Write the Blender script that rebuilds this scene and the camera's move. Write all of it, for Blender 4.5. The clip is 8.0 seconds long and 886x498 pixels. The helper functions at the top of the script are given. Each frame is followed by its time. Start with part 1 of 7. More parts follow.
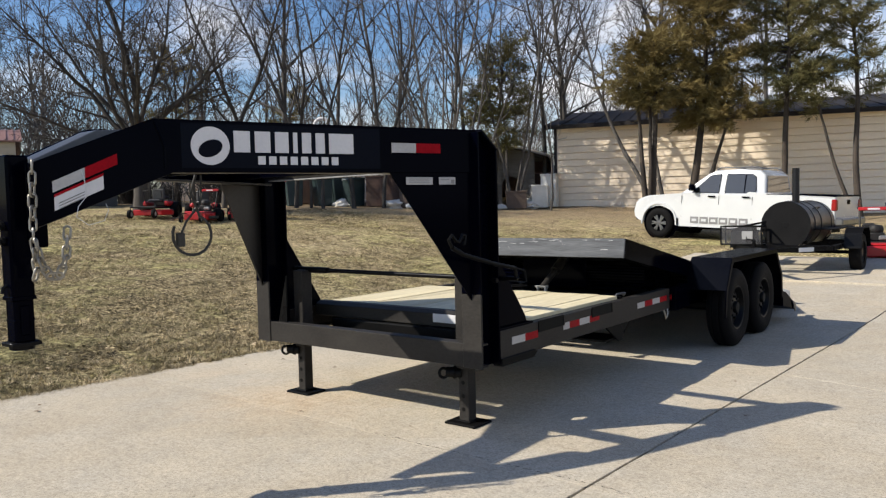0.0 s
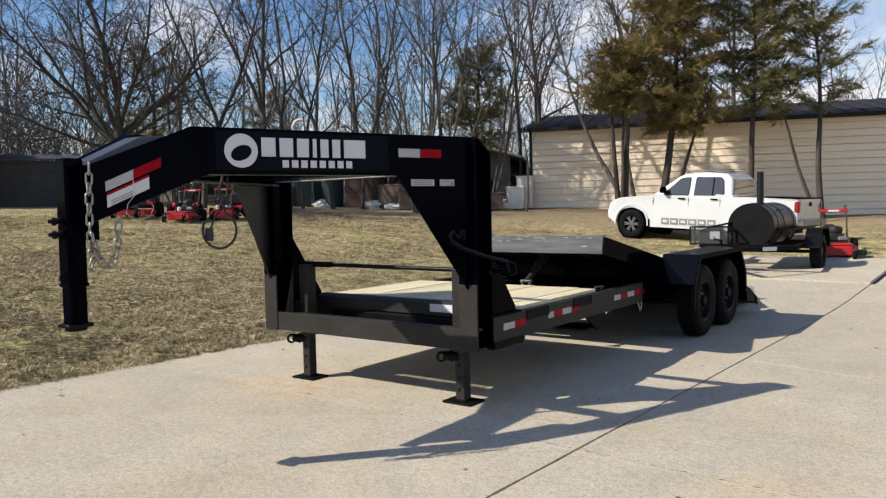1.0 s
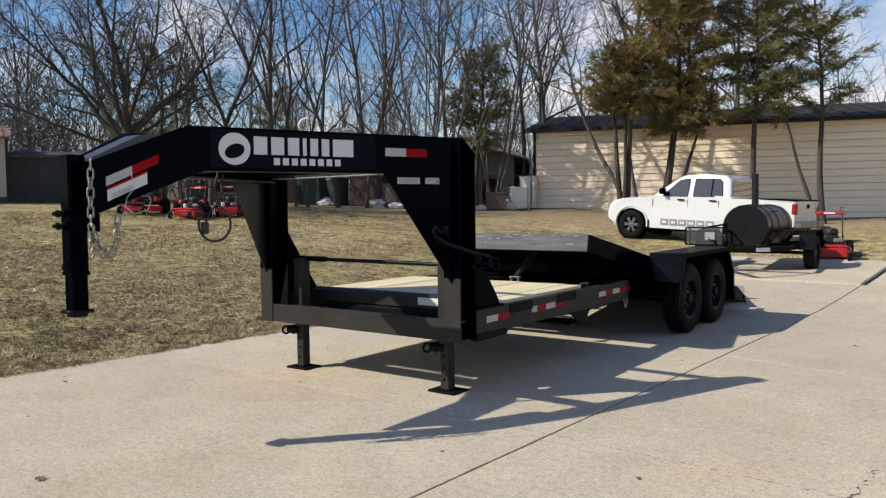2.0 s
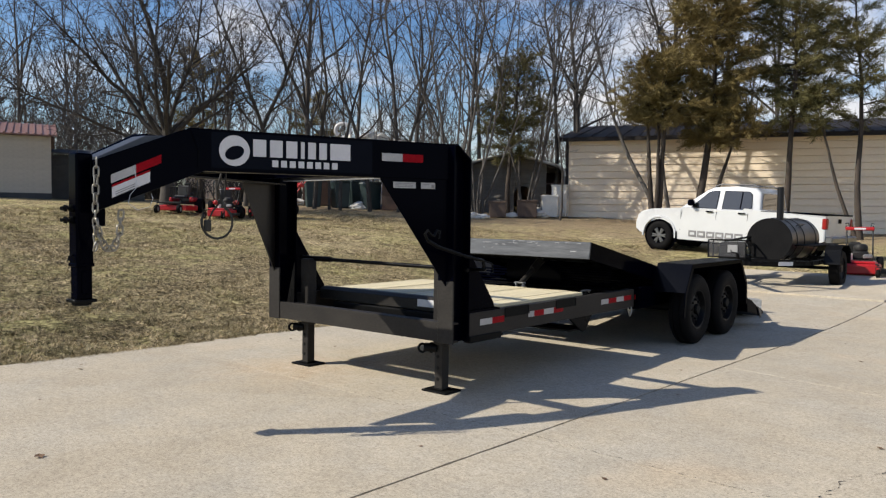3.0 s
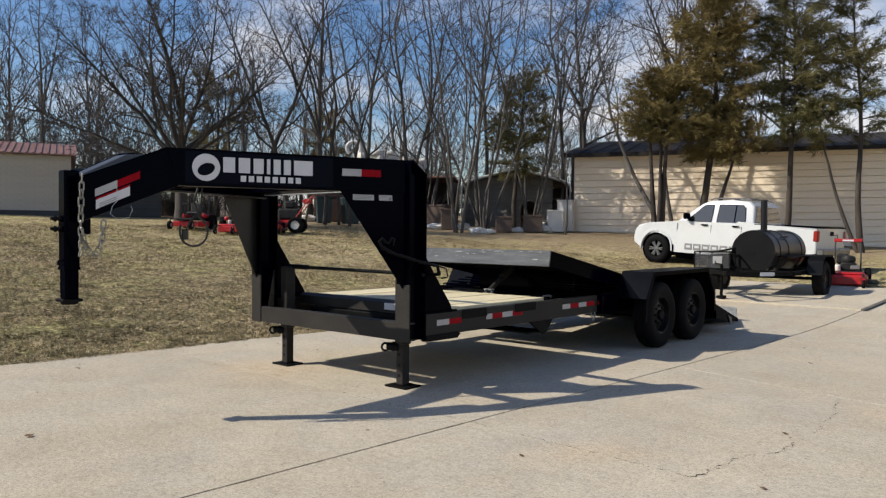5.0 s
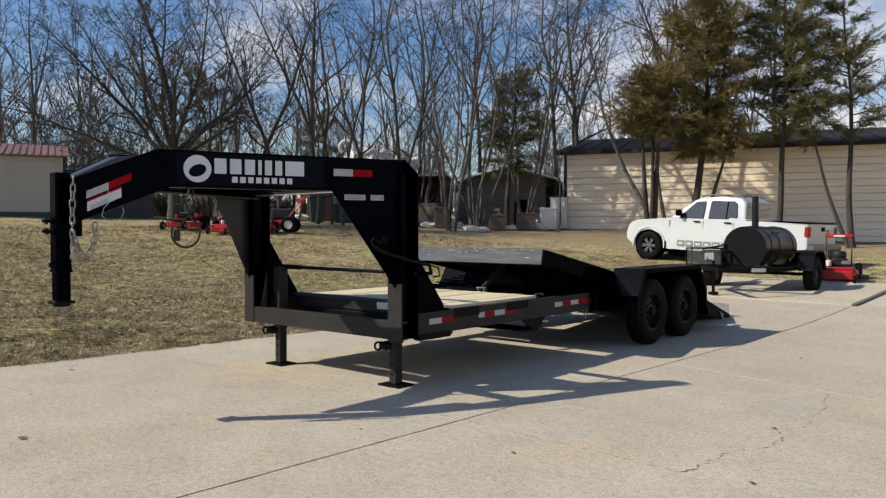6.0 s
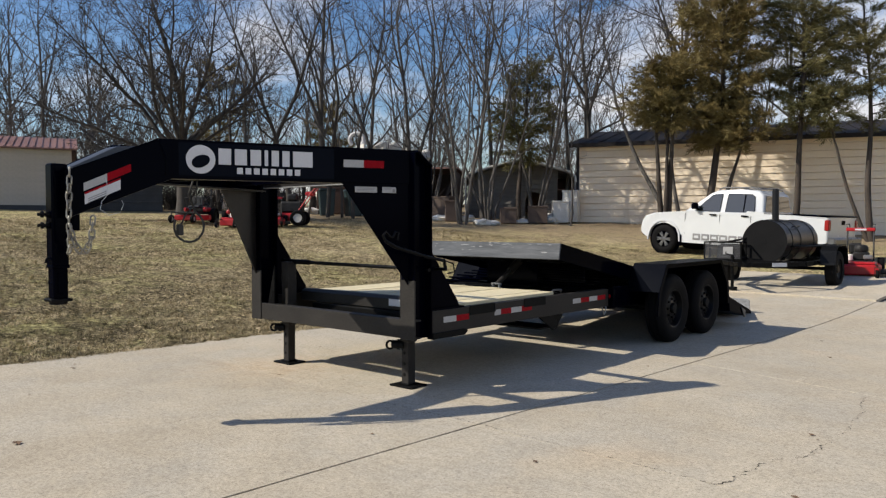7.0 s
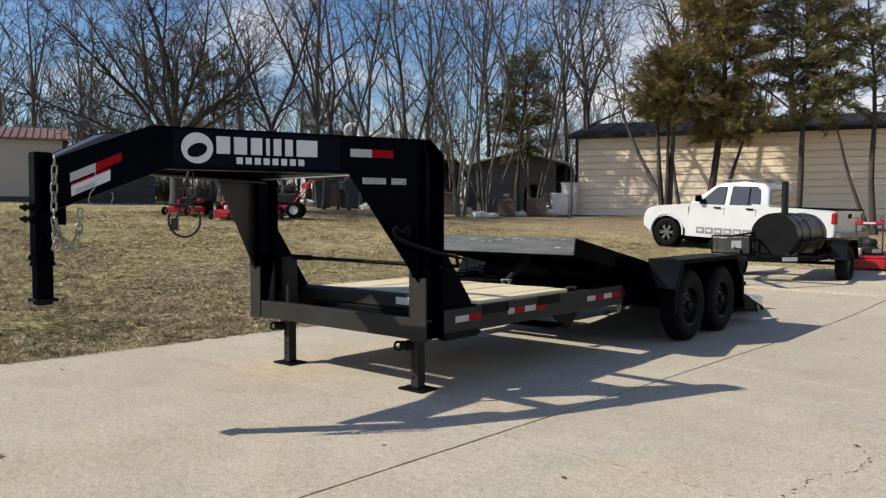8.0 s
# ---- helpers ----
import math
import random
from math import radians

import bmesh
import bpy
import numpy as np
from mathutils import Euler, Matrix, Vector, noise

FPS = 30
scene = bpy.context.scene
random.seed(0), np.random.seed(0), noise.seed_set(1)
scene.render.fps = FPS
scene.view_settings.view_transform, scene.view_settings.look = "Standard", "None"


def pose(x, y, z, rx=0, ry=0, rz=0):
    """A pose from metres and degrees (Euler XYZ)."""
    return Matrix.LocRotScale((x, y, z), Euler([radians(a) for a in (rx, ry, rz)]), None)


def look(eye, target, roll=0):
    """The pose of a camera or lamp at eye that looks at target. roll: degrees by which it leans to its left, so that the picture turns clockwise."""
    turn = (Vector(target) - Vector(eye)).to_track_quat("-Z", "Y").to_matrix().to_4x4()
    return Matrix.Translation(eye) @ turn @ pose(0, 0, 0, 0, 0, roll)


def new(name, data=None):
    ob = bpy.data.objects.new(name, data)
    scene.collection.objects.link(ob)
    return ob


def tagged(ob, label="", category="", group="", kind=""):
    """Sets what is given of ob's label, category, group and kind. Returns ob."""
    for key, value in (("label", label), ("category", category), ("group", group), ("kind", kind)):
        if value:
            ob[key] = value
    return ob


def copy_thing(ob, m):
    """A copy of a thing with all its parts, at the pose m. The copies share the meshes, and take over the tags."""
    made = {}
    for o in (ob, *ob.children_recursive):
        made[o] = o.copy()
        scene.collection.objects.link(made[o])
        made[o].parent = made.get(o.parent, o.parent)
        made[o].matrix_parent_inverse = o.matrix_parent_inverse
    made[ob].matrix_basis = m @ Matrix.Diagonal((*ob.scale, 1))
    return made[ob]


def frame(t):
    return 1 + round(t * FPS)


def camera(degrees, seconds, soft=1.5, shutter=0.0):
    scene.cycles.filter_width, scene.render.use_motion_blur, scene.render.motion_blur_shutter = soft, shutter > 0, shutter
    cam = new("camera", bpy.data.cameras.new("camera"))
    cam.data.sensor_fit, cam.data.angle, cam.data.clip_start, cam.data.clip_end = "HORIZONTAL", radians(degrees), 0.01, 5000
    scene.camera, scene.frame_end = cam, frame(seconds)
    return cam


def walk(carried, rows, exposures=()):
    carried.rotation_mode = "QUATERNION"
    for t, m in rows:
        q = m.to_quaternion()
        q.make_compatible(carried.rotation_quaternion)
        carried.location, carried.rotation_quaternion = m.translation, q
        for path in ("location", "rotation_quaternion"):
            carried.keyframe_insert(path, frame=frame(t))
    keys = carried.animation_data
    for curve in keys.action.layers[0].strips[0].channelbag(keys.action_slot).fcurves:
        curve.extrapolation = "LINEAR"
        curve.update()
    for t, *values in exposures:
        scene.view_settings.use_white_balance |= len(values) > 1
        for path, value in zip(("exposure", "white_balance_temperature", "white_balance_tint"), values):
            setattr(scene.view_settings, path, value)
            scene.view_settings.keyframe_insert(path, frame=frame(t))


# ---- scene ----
cam = camera(60.8, 8.0, soft=1.3)
PATH = [
    (0, (2.692, -3.787, 1.436), (1.455, -2.219, 1.33), -1.4),
    (0.5, (2.735, -4.096, 1.429), (1.53, -2.503, 1.328), -1.4),
    (1, (2.871, -4.312, 1.424), (1.691, -2.701, 1.32), -1.2),
    (2.5, (3.299, -4.422, 1.391), (2.077, -2.843, 1.29), 0.1),
    (3, (3.499, -4.348, 1.385), (2.223, -2.81, 1.298), 0.7),
    (3.5, (3.756, -4.309, 1.376), (2.44, -2.804, 1.305), 1.0),
    (4, (3.961, -4.358, 1.358), (2.628, -2.869, 1.3), 1.0),
    (4.5, (4.169, -4.419, 1.329), (2.841, -2.924, 1.283), 0.8),
    (6, (4.276, -4.444, 1.338), (2.97, -2.931, 1.29), -0.0),
    (6.5, (4.185, -4.381, 1.342), (2.87, -2.875, 1.286), -0.1),
    (7, (4.057, -4.256, 1.343), (2.732, -2.76, 1.277), -0.0),
    (7.5, (3.933, -4.139, 1.341), (2.607, -2.644, 1.266), 0.0),
    (8, (3.71, -4.075, 1.357), (2.398, -2.569, 1.27), 0.1),
]
walk(cam, [(t, look(eye, target, roll)) for t, eye, target, roll in PATH],
     exposures=[(0.0, 0.20), (1.0, 0.17), (2.5, 0.05), (3.5, 0.05), (4.5, 0.0), (6.0, -0.07), (8.0, 0.0)])

# ---- world and sun ----
SUN_DIR = Vector((-0.865, -0.99, 1.0)).normalized()
world = bpy.data.worlds.new("sky")
scene.world = world
world.use_nodes = True
wn, wl = world.node_tree.nodes, world.node_tree.links
wn.clear()
w_out = wn.new("ShaderNodeOutputWorld")
w_bg = wn.new("ShaderNodeBackground")
w_bg.inputs["Strength"].default_value = 0.112
w_sky = wn.new("ShaderNodeTexSky")
w_sky.sky_type = "NISHITA"
w_sky.sun_disc = False
w_sky.sun_elevation = math.asin(SUN_DIR.z)
w_sky.sun_rotation = math.atan2(SUN_DIR.x, SUN_DIR.y)
w_sky.air_density, w_sky.dust_density, w_sky.ozone_density = 1.0, 0.6, 1.6
# a broken cloud layer, all round: thin overhead, closing up towards the horizon
w_tc = wn.new("ShaderNodeTexCoord")
w_sep = wn.new("ShaderNodeSeparateXYZ")
wl.new(w_tc.outputs["Generated"], w_sep.inputs[0])


def w_math(op, a, b=0.0, c=0.0):
    q = wn.new("ShaderNodeMath")
    q.operation = op
    for i, v in enumerate((a, b, c)):
        if isinstance(v, (int, float)):
            q.inputs[i].default_value = v
        else:
            wl.new(v, q.inputs[i])
    return q.outputs[0]


w_h = w_math("MAXIMUM", w_sep.outputs["Z"], 0.0)
w_den = w_math("ADD", w_h, 0.16)
w_uv = wn.new("ShaderNodeCombineXYZ")
wl.new(w_math("DIVIDE", w_sep.outputs["X"], w_den), w_uv.inputs["X"])
wl.new(w_math("DIVIDE", w_sep.outputs["Y"], w_den), w_uv.inputs["Y"])
w_noise = wn.new("ShaderNodeTexNoise")
w_noise.inputs["Scale"].default_value = 1.15
w_noise.inputs["Detail"].default_value = 9.0
w_noise.inputs["Roughness"].default_value = 0.62
w_noise.inputs["Distortion"].default_value = 0.4
wl.new(w_uv.outputs[0], w_noise.inputs["Vector"])
w_low = w_math("POWER", w_math("SUBTRACT", 1.0, w_h), 3.0)
w_cov = w_math("MULTIPLY_ADD", w_low, 0.13, w_noise.outputs["Fac"])
# the cloud is thicker on one side of the sky
w_side = w_math("ADD", w_math("MULTIPLY", w_sep.outputs["X"], 0.105), w_math("MULTIPLY", w_sep.outputs["Y"], 0.112))
w_cov = w_math("ADD", w_cov, w_side)
w_ramp = wn.new("ShaderNodeValToRGB")
w_ramp.color_ramp.elements[0].position = 0.545
w_ramp.color_ramp.elements[1].position = 0.76
w_ramp.color_ramp.elements[0].color = (0, 0, 0, 1)
w_ramp.color_ramp.elements[1].color = (0.9, 0.9, 0.9, 1)
wl.new(w_cov, w_ramp.inputs["Fac"])
w_mix = wn.new("ShaderNodeMixRGB")
w_mix.inputs["Color2"].default_value = (7.75, 7.6, 7.7, 1)
wl.new(w_ramp.outputs["Color"], w_mix.inputs["Fac"])
w_hsv = wn.new("ShaderNodeHueSaturation")
w_hsv.inputs["Hue"].default_value = 0.508
w_hsv.inputs["Saturation"].default_value = 1.26
w_hsv.inputs["Value"].default_value = 1.08
wl.new(w_sky.outputs["Color"], w_hsv.inputs["Color"])
wl.new(w_hsv.outputs["Color"], w_mix.inputs["Color1"])
wl.new(w_mix.outputs["Color"], w_bg.inputs["Color"])
wl.new(w_bg.outputs["Background"], w_out.inputs["Surface"])

sun = new("sun", bpy.data.lights.new("sun", "SUN"))
sun.data.energy = 5.7
sun.data.angle = radians(0.53)
sun.data.color = (1.0, 0.925, 0.80)
sun.matrix_world = Matrix.Translation((-20, -25, 30)) @ SUN_DIR.to_track_quat("Z", "Y").to_matrix().to_4x4()

# ---- materials ----
def paint(name, c1, c2=None, rough=0.5, metal=0.0, scale=3.0, fine=60.0, bump=0.0, bump_scale=80.0, spread=0.08,
          coat=0.0, stretch=(1, 1, 1), vary=0.0, island=0.0, spec=0.5, sheen_of=0.0):
    """A surface with two scales of noise in colour and roughness, and fine relief."""
    m = bpy.data.materials.new(name)
    m.use_nodes = True
    n, l = m.node_tree.nodes, m.node_tree.links
    b = n["Principled BSDF"]
    c2 = c2 or tuple(0.82 * c for c in c1)
    tc, mp = n.new("ShaderNodeTexCoord"), n.new("ShaderNodeMapping")
    mp.inputs["Scale"].default_value = stretch
    l.new(tc.outputs["Object"], mp.inputs["Vector"])
    big, small = n.new("ShaderNodeTexNoise"), n.new("ShaderNodeTexNoise")
    big.inputs["Scale"].default_value, big.inputs["Detail"].default_value = scale, 5.0
    small.inputs["Scale"].default_value, small.inputs["Detail"].default_value = fine, 3.0
    for t in (big, small):
        l.new(mp.outputs["Vector"], t.inputs["Vector"])
    add = n.new("ShaderNodeMath")
    add.operation = "MULTIPLY_ADD"
    add.inputs[1].default_value = 0.45
    l.new(small.outputs["Fac"], add.inputs[0])
    mul = n.new("ShaderNodeMath")
    mul.operation = "MULTIPLY"
    mul.inputs[1].default_value = 0.55
    l.new(big.outputs["Fac"], mul.inputs[0])
    l.new(mul.outputs[0], add.inputs[2])
    ramp = n.new("ShaderNodeValToRGB")
    ramp.color_ramp.elements[0].position, ramp.color_ramp.elements[1].position = 0.36, 0.64
    ramp.color_ramp.elements[0].color, ramp.color_ramp.elements[1].color = (*c1, 1), (*c2, 1)
    l.new(add.outputs[0], ramp.inputs["Fac"])
    col = ramp.outputs["Color"]
    if vary or island:
        hsv = n.new("ShaderNodeHueSaturation")
        mr = n.new("ShaderNodeMapRange")
        amount = vary or island
        mr.inputs["To Min"].default_value, mr.inputs["To Max"].default_value = 1 - amount, 1 + amount
        if vary:
            l.new(n.new("ShaderNodeObjectInfo").outputs["Random"], mr.inputs["Value"])
        else:
            l.new(n.new("ShaderNodeNewGeometry").outputs["Random Per Island"], mr.inputs["Value"])
        l.new(mr.outputs[0], hsv.inputs["Value"])
        l.new(col, hsv.inputs["Color"])
        col = hsv.outputs["Color"]
    l.new(col, b.inputs["Base Color"])
    rr = n.new("ShaderNodeMapRange")
    rr.inputs["To Min"].default_value, rr.inputs["To Max"].default_value = max(0.02, rough - spread), min(1, rough + spread)
    l.new(big.outputs["Fac"], rr.inputs["Value"])
    l.new(rr.outputs[0], b.inputs["Roughness"])
    b.inputs["Metallic"].default_value = metal
    b.inputs["Coat Weight"].default_value = coat
    b.inputs["Coat Roughness"].default_value = 0.08
    b.inputs["Specular IOR Level"].default_value = spec
    if sheen_of:        # deep black paint: a weak gloss over the colour, stronger at a glance
        b.inputs["Specular IOR Level"].default_value = 0.0
        gl, mx = n.new("ShaderNodeBsdfGlossy"), n.new("ShaderNodeMixShader")
        gl.inputs["Color"].default_value = (0.86, 0.92, 1.0, 1)
        l.new(rr.outputs[0], gl.inputs["Roughness"])
        lw, pw, gm = n.new("ShaderNodeLayerWeight"), n.new("ShaderNodeMath"), n.new("ShaderNodeMath")
        lw.inputs["Blend"].default_value = 0.5
        pw.operation, pw.inputs[1].default_value = "POWER", 4.0
        gm.operation, gm.inputs[1].default_value, gm.inputs[2].default_value = "MULTIPLY_ADD", 0.10, sheen_of
        l.new(lw.outputs["Facing"], pw.inputs[0])
        l.new(pw.outputs[0], gm.inputs[0])
        l.new(gm.outputs[0], mx.inputs["Fac"])
        l.new(b.outputs[0], mx.inputs[1])
        l.new(gl.outputs[0], mx.inputs[2])
        l.new(mx.outputs[0], n["Material Output"].inputs["Surface"])
    if bump:
        bn, bp = n.new("ShaderNodeTexNoise"), n.new("ShaderNodeBump")
        bn.inputs["Scale"].default_value, bn.inputs["Detail"].default_value = bump_scale, 4.0
        bp.inputs["Strength"].default_value, bp.inputs["Distance"].default_value = bump, 0.01
        l.new(mp.outputs["Vector"], bn.inputs["Vector"])
        l.new(bn.outputs["Fac"], bp.inputs["Height"])
        l.new(bp.outputs["Normal"], b.inputs["Normal"])
    return m


M_BLACK = paint("black_gloss_paint", (0.0005, 0.0007, 0.0030), (0.0008, 0.0011, 0.0038), 0.11, scale=2.5, bump=0.02, bump_scale=30, sheen_of=0.0022, spread=0.03)
# paler than the other blacks: real dust, and sunlight put into the colour
M_BEAM = paint("dusty_black_steel", (0.021, 0.0195, 0.0188), (0.034, 0.0315, 0.029), 0.5, scale=3, fine=40, stretch=(1, 1, 2), bump=0.05, bump_scale=60, spec=0.12)
# paler copy of the black steel: ground bounce and reflections put into its colour
M_BEAM_GLOSS = paint("dusty_gloss_steel", (0.012, 0.011, 0.0105), (0.023, 0.021, 0.0195), 0.4, scale=3, fine=40, spec=0.3)
M_PIN = paint("greasy_black_steel", (0.003, 0.003, 0.003), (0.006, 0.0055, 0.005), 0.45, sheen_of=0.01)
M_BLACK_SATIN = paint("black_satin_steel", (0.0040, 0.0040, 0.0045), (0.007, 0.0068, 0.0066), 0.28, scale=5, bump=0.06, bump_scale=60, sheen_of=0.009)
M_DECAL_NAVY = paint("navy_decal_film", (0.0014, 0.0024, 0.0070), (0.0020, 0.0032, 0.0082), 0.2, sheen_of=0.0045)
M_FENDER = paint("black_tread_plate", (0.0016, 0.002, 0.0038), (0.003, 0.0034, 0.0052), 0.14, bump=0.03, bump_scale=50, sheen_of=0.008, spread=0.04)
M_WHITE_VINYL = paint("white_vinyl", (0.64, 0.64, 0.66), (0.57, 0.57, 0.60), 0.4)
M_TAPE_WHITE = paint("white_reflective_tape", (0.44, 0.44, 0.44), (0.34, 0.34, 0.35), 0.3, bump=0.15, bump_scale=300)
M_TAPE_RED = paint("red_reflective_tape", (0.33, 0.0035, 0.011), (0.24, 0.003, 0.009), 0.35, bump=0.15, bump_scale=300, spec=0.06)
M_LABEL_GREY = paint("grey_print", (0.16, 0.16, 0.17), (0.22, 0.22, 0.22), 0.5)
M_CHAIN = paint("galvanised_chain", (0.34, 0.325, 0.295), (0.19, 0.18, 0.16), 0.45, metal=0.9, scale=20)
M_STEEL = paint("worn_bright_steel", (0.32, 0.32, 0.31), (0.22, 0.22, 0.21), 0.45, metal=0.8, scale=12)
M_RUBBER = paint("black_rubber", (0.0034, 0.0034, 0.0042), (0.0062, 0.006, 0.0062), 0.75, scale=8, bump=0.2, bump_scale=120, spec=0.1)
M_RIM = paint("black_wheel_paint", (0.003, 0.003, 0.0035), (0.006, 0.006, 0.0065), 0.38, scale=8, spec=0.15)
M_DECK_WOOD = paint("treated_pine", (0.70, 0.62, 0.42), (0.54, 0.47, 0.30), 0.7, scale=1.6, fine=18, stretch=(9, 0.7, 4), bump=0.35, bump_scale=30, vary=0.14)
M_HEADER = paint("scuffed_grey_steel", (0.014, 0.018, 0.026), (0.062, 0.070, 0.082), 0.42, metal=0.1, scale=4, fine=22, stretch=(0.5, 3, 8))
M_SCUFF = paint("bare_scuffed_metal", (0.30, 0.31, 0.32), (0.16, 0.165, 0.17), 0.5, scale=30)
M_COVER = paint("dark_blue_black_sheet", (0.034, 0.039, 0.052), (0.048, 0.054, 0.068), 0.32, sheen_of=0.05)
M_CABLE = paint("black_cable", (0.015, 0.015, 0.015), (0.025, 0.025, 0.025), 0.55)
M_WIRE = paint("bright_wire", (0.6, 0.6, 0.6), (0.5, 0.5, 0.5), 0.3, metal=1.0)
M_JOINT = paint("joint_dirt", (0.012, 0.010, 0.008), (0.034, 0.029, 0.023), 0.95, scale=6)
M_SIDING = paint("cream_metal_siding", (0.93, 0.80, 0.63), (0.86, 0.72, 0.56), 0.5, spec=0.2, scale=0.6, fine=8, stretch=(1, 1, 3), bump=0.05, bump_scale=10, vary=0.03)
M_SIDING_GREY = paint("beige_vinyl_siding", (0.46, 0.42, 0.36), (0.40, 0.365, 0.315), 0.55, scale=0.8, fine=10, vary=0.03)
M_ROOF_DARK = paint("dark_metal_roof", (0.022, 0.020, 0.022), (0.036, 0.033, 0.034), 0.7, scale=1.2, stretch=(1, 4, 1), spec=0.12)
M_ROOF_RED = paint("weathered_red_roof", (0.20, 0.10, 0.08), (0.27, 0.155, 0.13), 0.5, scale=1.0)
M_DARKWALL = paint("dark_skirting", (0.05, 0.053, 0.06), (0.072, 0.075, 0.08), 0.7, spec=0.2)
M_SHED_GREY = paint("grey_boards", (0.150, 0.137, 0.122), (0.100, 0.091, 0.081), 0.75, scale=1.5, stretch=(1, 1, 8))
M_RUST = paint("rusty_sheet", (0.075, 0.036, 0.026), (0.04, 0.024, 0.018), 0.75, scale=3, bump=0.2)
M_BARK = paint("grey_bark", (0.118, 0.106, 0.096), (0.050, 0.045, 0.041), 0.9, scale=5, fine=26, stretch=(1, 1, 0.25), bump=0.6, bump_scale=24)
M_BARK_DARK = paint("dark_bark", (0.066, 0.058, 0.051), (0.032, 0.028, 0.025), 0.9, scale=5, fine=26, stretch=(1, 1, 0.25), bump=0.5, bump_scale=24)
M_TWIG = paint("grey_twigs", (0.064, 0.056, 0.051), (0.034, 0.030, 0.027), 0.9, scale=1.5, fine=12)
M_BARK_RED = paint("cedar_bark", (0.068, 0.052, 0.041), (0.022, 0.018, 0.015), 0.9, scale=5, stretch=(1, 1, 0.2), bump=0.5, bump_scale=20)
M_CEDAR = paint("cedar_foliage", (0.142, 0.118, 0.045), (0.205, 0.152, 0.062), 0.8, scale=0.35, fine=3.0, island=0.22, spec=0.2)
M_CEDAR_GREEN = paint("cedar_foliage_green", (0.100, 0.100, 0.042), (0.165, 0.140, 0.060), 0.8, scale=0.35, fine=3.0, island=0.22, spec=0.2)
M_TRUCK_WHITE = paint("white_car_paint", (0.56, 0.575, 0.59), (0.52, 0.535, 0.55), 0.25, coat=0.6)
M_TRIM_BLACK = paint("black_gloss_paint", (0.0005, 0.0007, 0.0030), (0.0008, 0.0011, 0.0038), 0.11, scale=2.5, bump=0.02, bump_scale=30, sheen_of=0.0022, spread=0.03)
M_TAIL_RED = paint("red_lens", (0.26, 0.006, 0.008), (0.20, 0.005, 0.006), 0.15)
M_ALLOY = paint("grey_alloy", (0.24, 0.24, 0.245), (0.17, 0.17, 0.175), 0.3, metal=0.8)
M_RED_PAINT = paint("red_machine_paint", (0.46, 0.016, 0.020), (0.33, 0.011, 0.015), 0.35, scale=6)
M_ENGINE = paint("engine_black", (0.010, 0.010, 0.010), (0.03, 0.03, 0.03), 0.55, fine=14, spec=0.2)
M_SEAT = paint("black_vinyl", (0.02, 0.02, 0.02), (0.03, 0.03, 0.03), 0.5)
M_BARREL = paint("heat_black_steel", (0.0048, 0.0052, 0.0072), (0.0100, 0.0104, 0.0126), 0.36, scale=3, bump=0.2, bump_scale=30, spec=0.3)
M_BARREL_END = paint("dull_black_end_plate", (0.0062, 0.0064, 0.0070), (0.0110, 0.0110, 0.0115), 0.75, scale=3, bump=0.2, bump_scale=40, spec=0.08)
M_PLASTIC_GREY = paint("grey_plastic", (0.3, 0.3, 0.3), (0.24, 0.24, 0.24), 0.5)
M_RACK = paint("dark_grey_rack", (0.10, 0.10, 0.105), (0.07, 0.07, 0.075), 0.45, spec=0.3)
M_WHITE_JUNK = paint("dirty_white", (0.76, 0.74, 0.69), (0.58, 0.555, 0.51), 0.6, scale=3)
M_TEAL = paint("dark_teal_plastic", (0.011, 0.026, 0.028), (0.018, 0.036, 0.038), 0.5)
M_BROWN = paint("brown_board", (0.085, 0.058, 0.045), (0.12, 0.085, 0.066), 0.8, scale=4)
M_LEAF = paint("dead_leaf", (0.17, 0.10, 0.055), (0.10, 0.06, 0.035), 0.85, vary=0.3)
M_LEAF_PALE = paint("pale_dead_leaf", (0.50, 0.40, 0.27), (0.34, 0.25, 0.15), 0.85, vary=0.3)

M_GLASS = bpy.data.materials.new("tinted_glass")
M_GLASS.use_nodes = True
_b = M_GLASS.node_tree.nodes["Principled BSDF"]
_b.inputs["Base Color"].default_value = (0.03, 0.034, 0.036, 1)
_b.inputs["Roughness"].default_value = 0.04
_b.inputs["Transmission Weight"].default_value = 0.25
_b.inputs["IOR"].default_value = 1.9


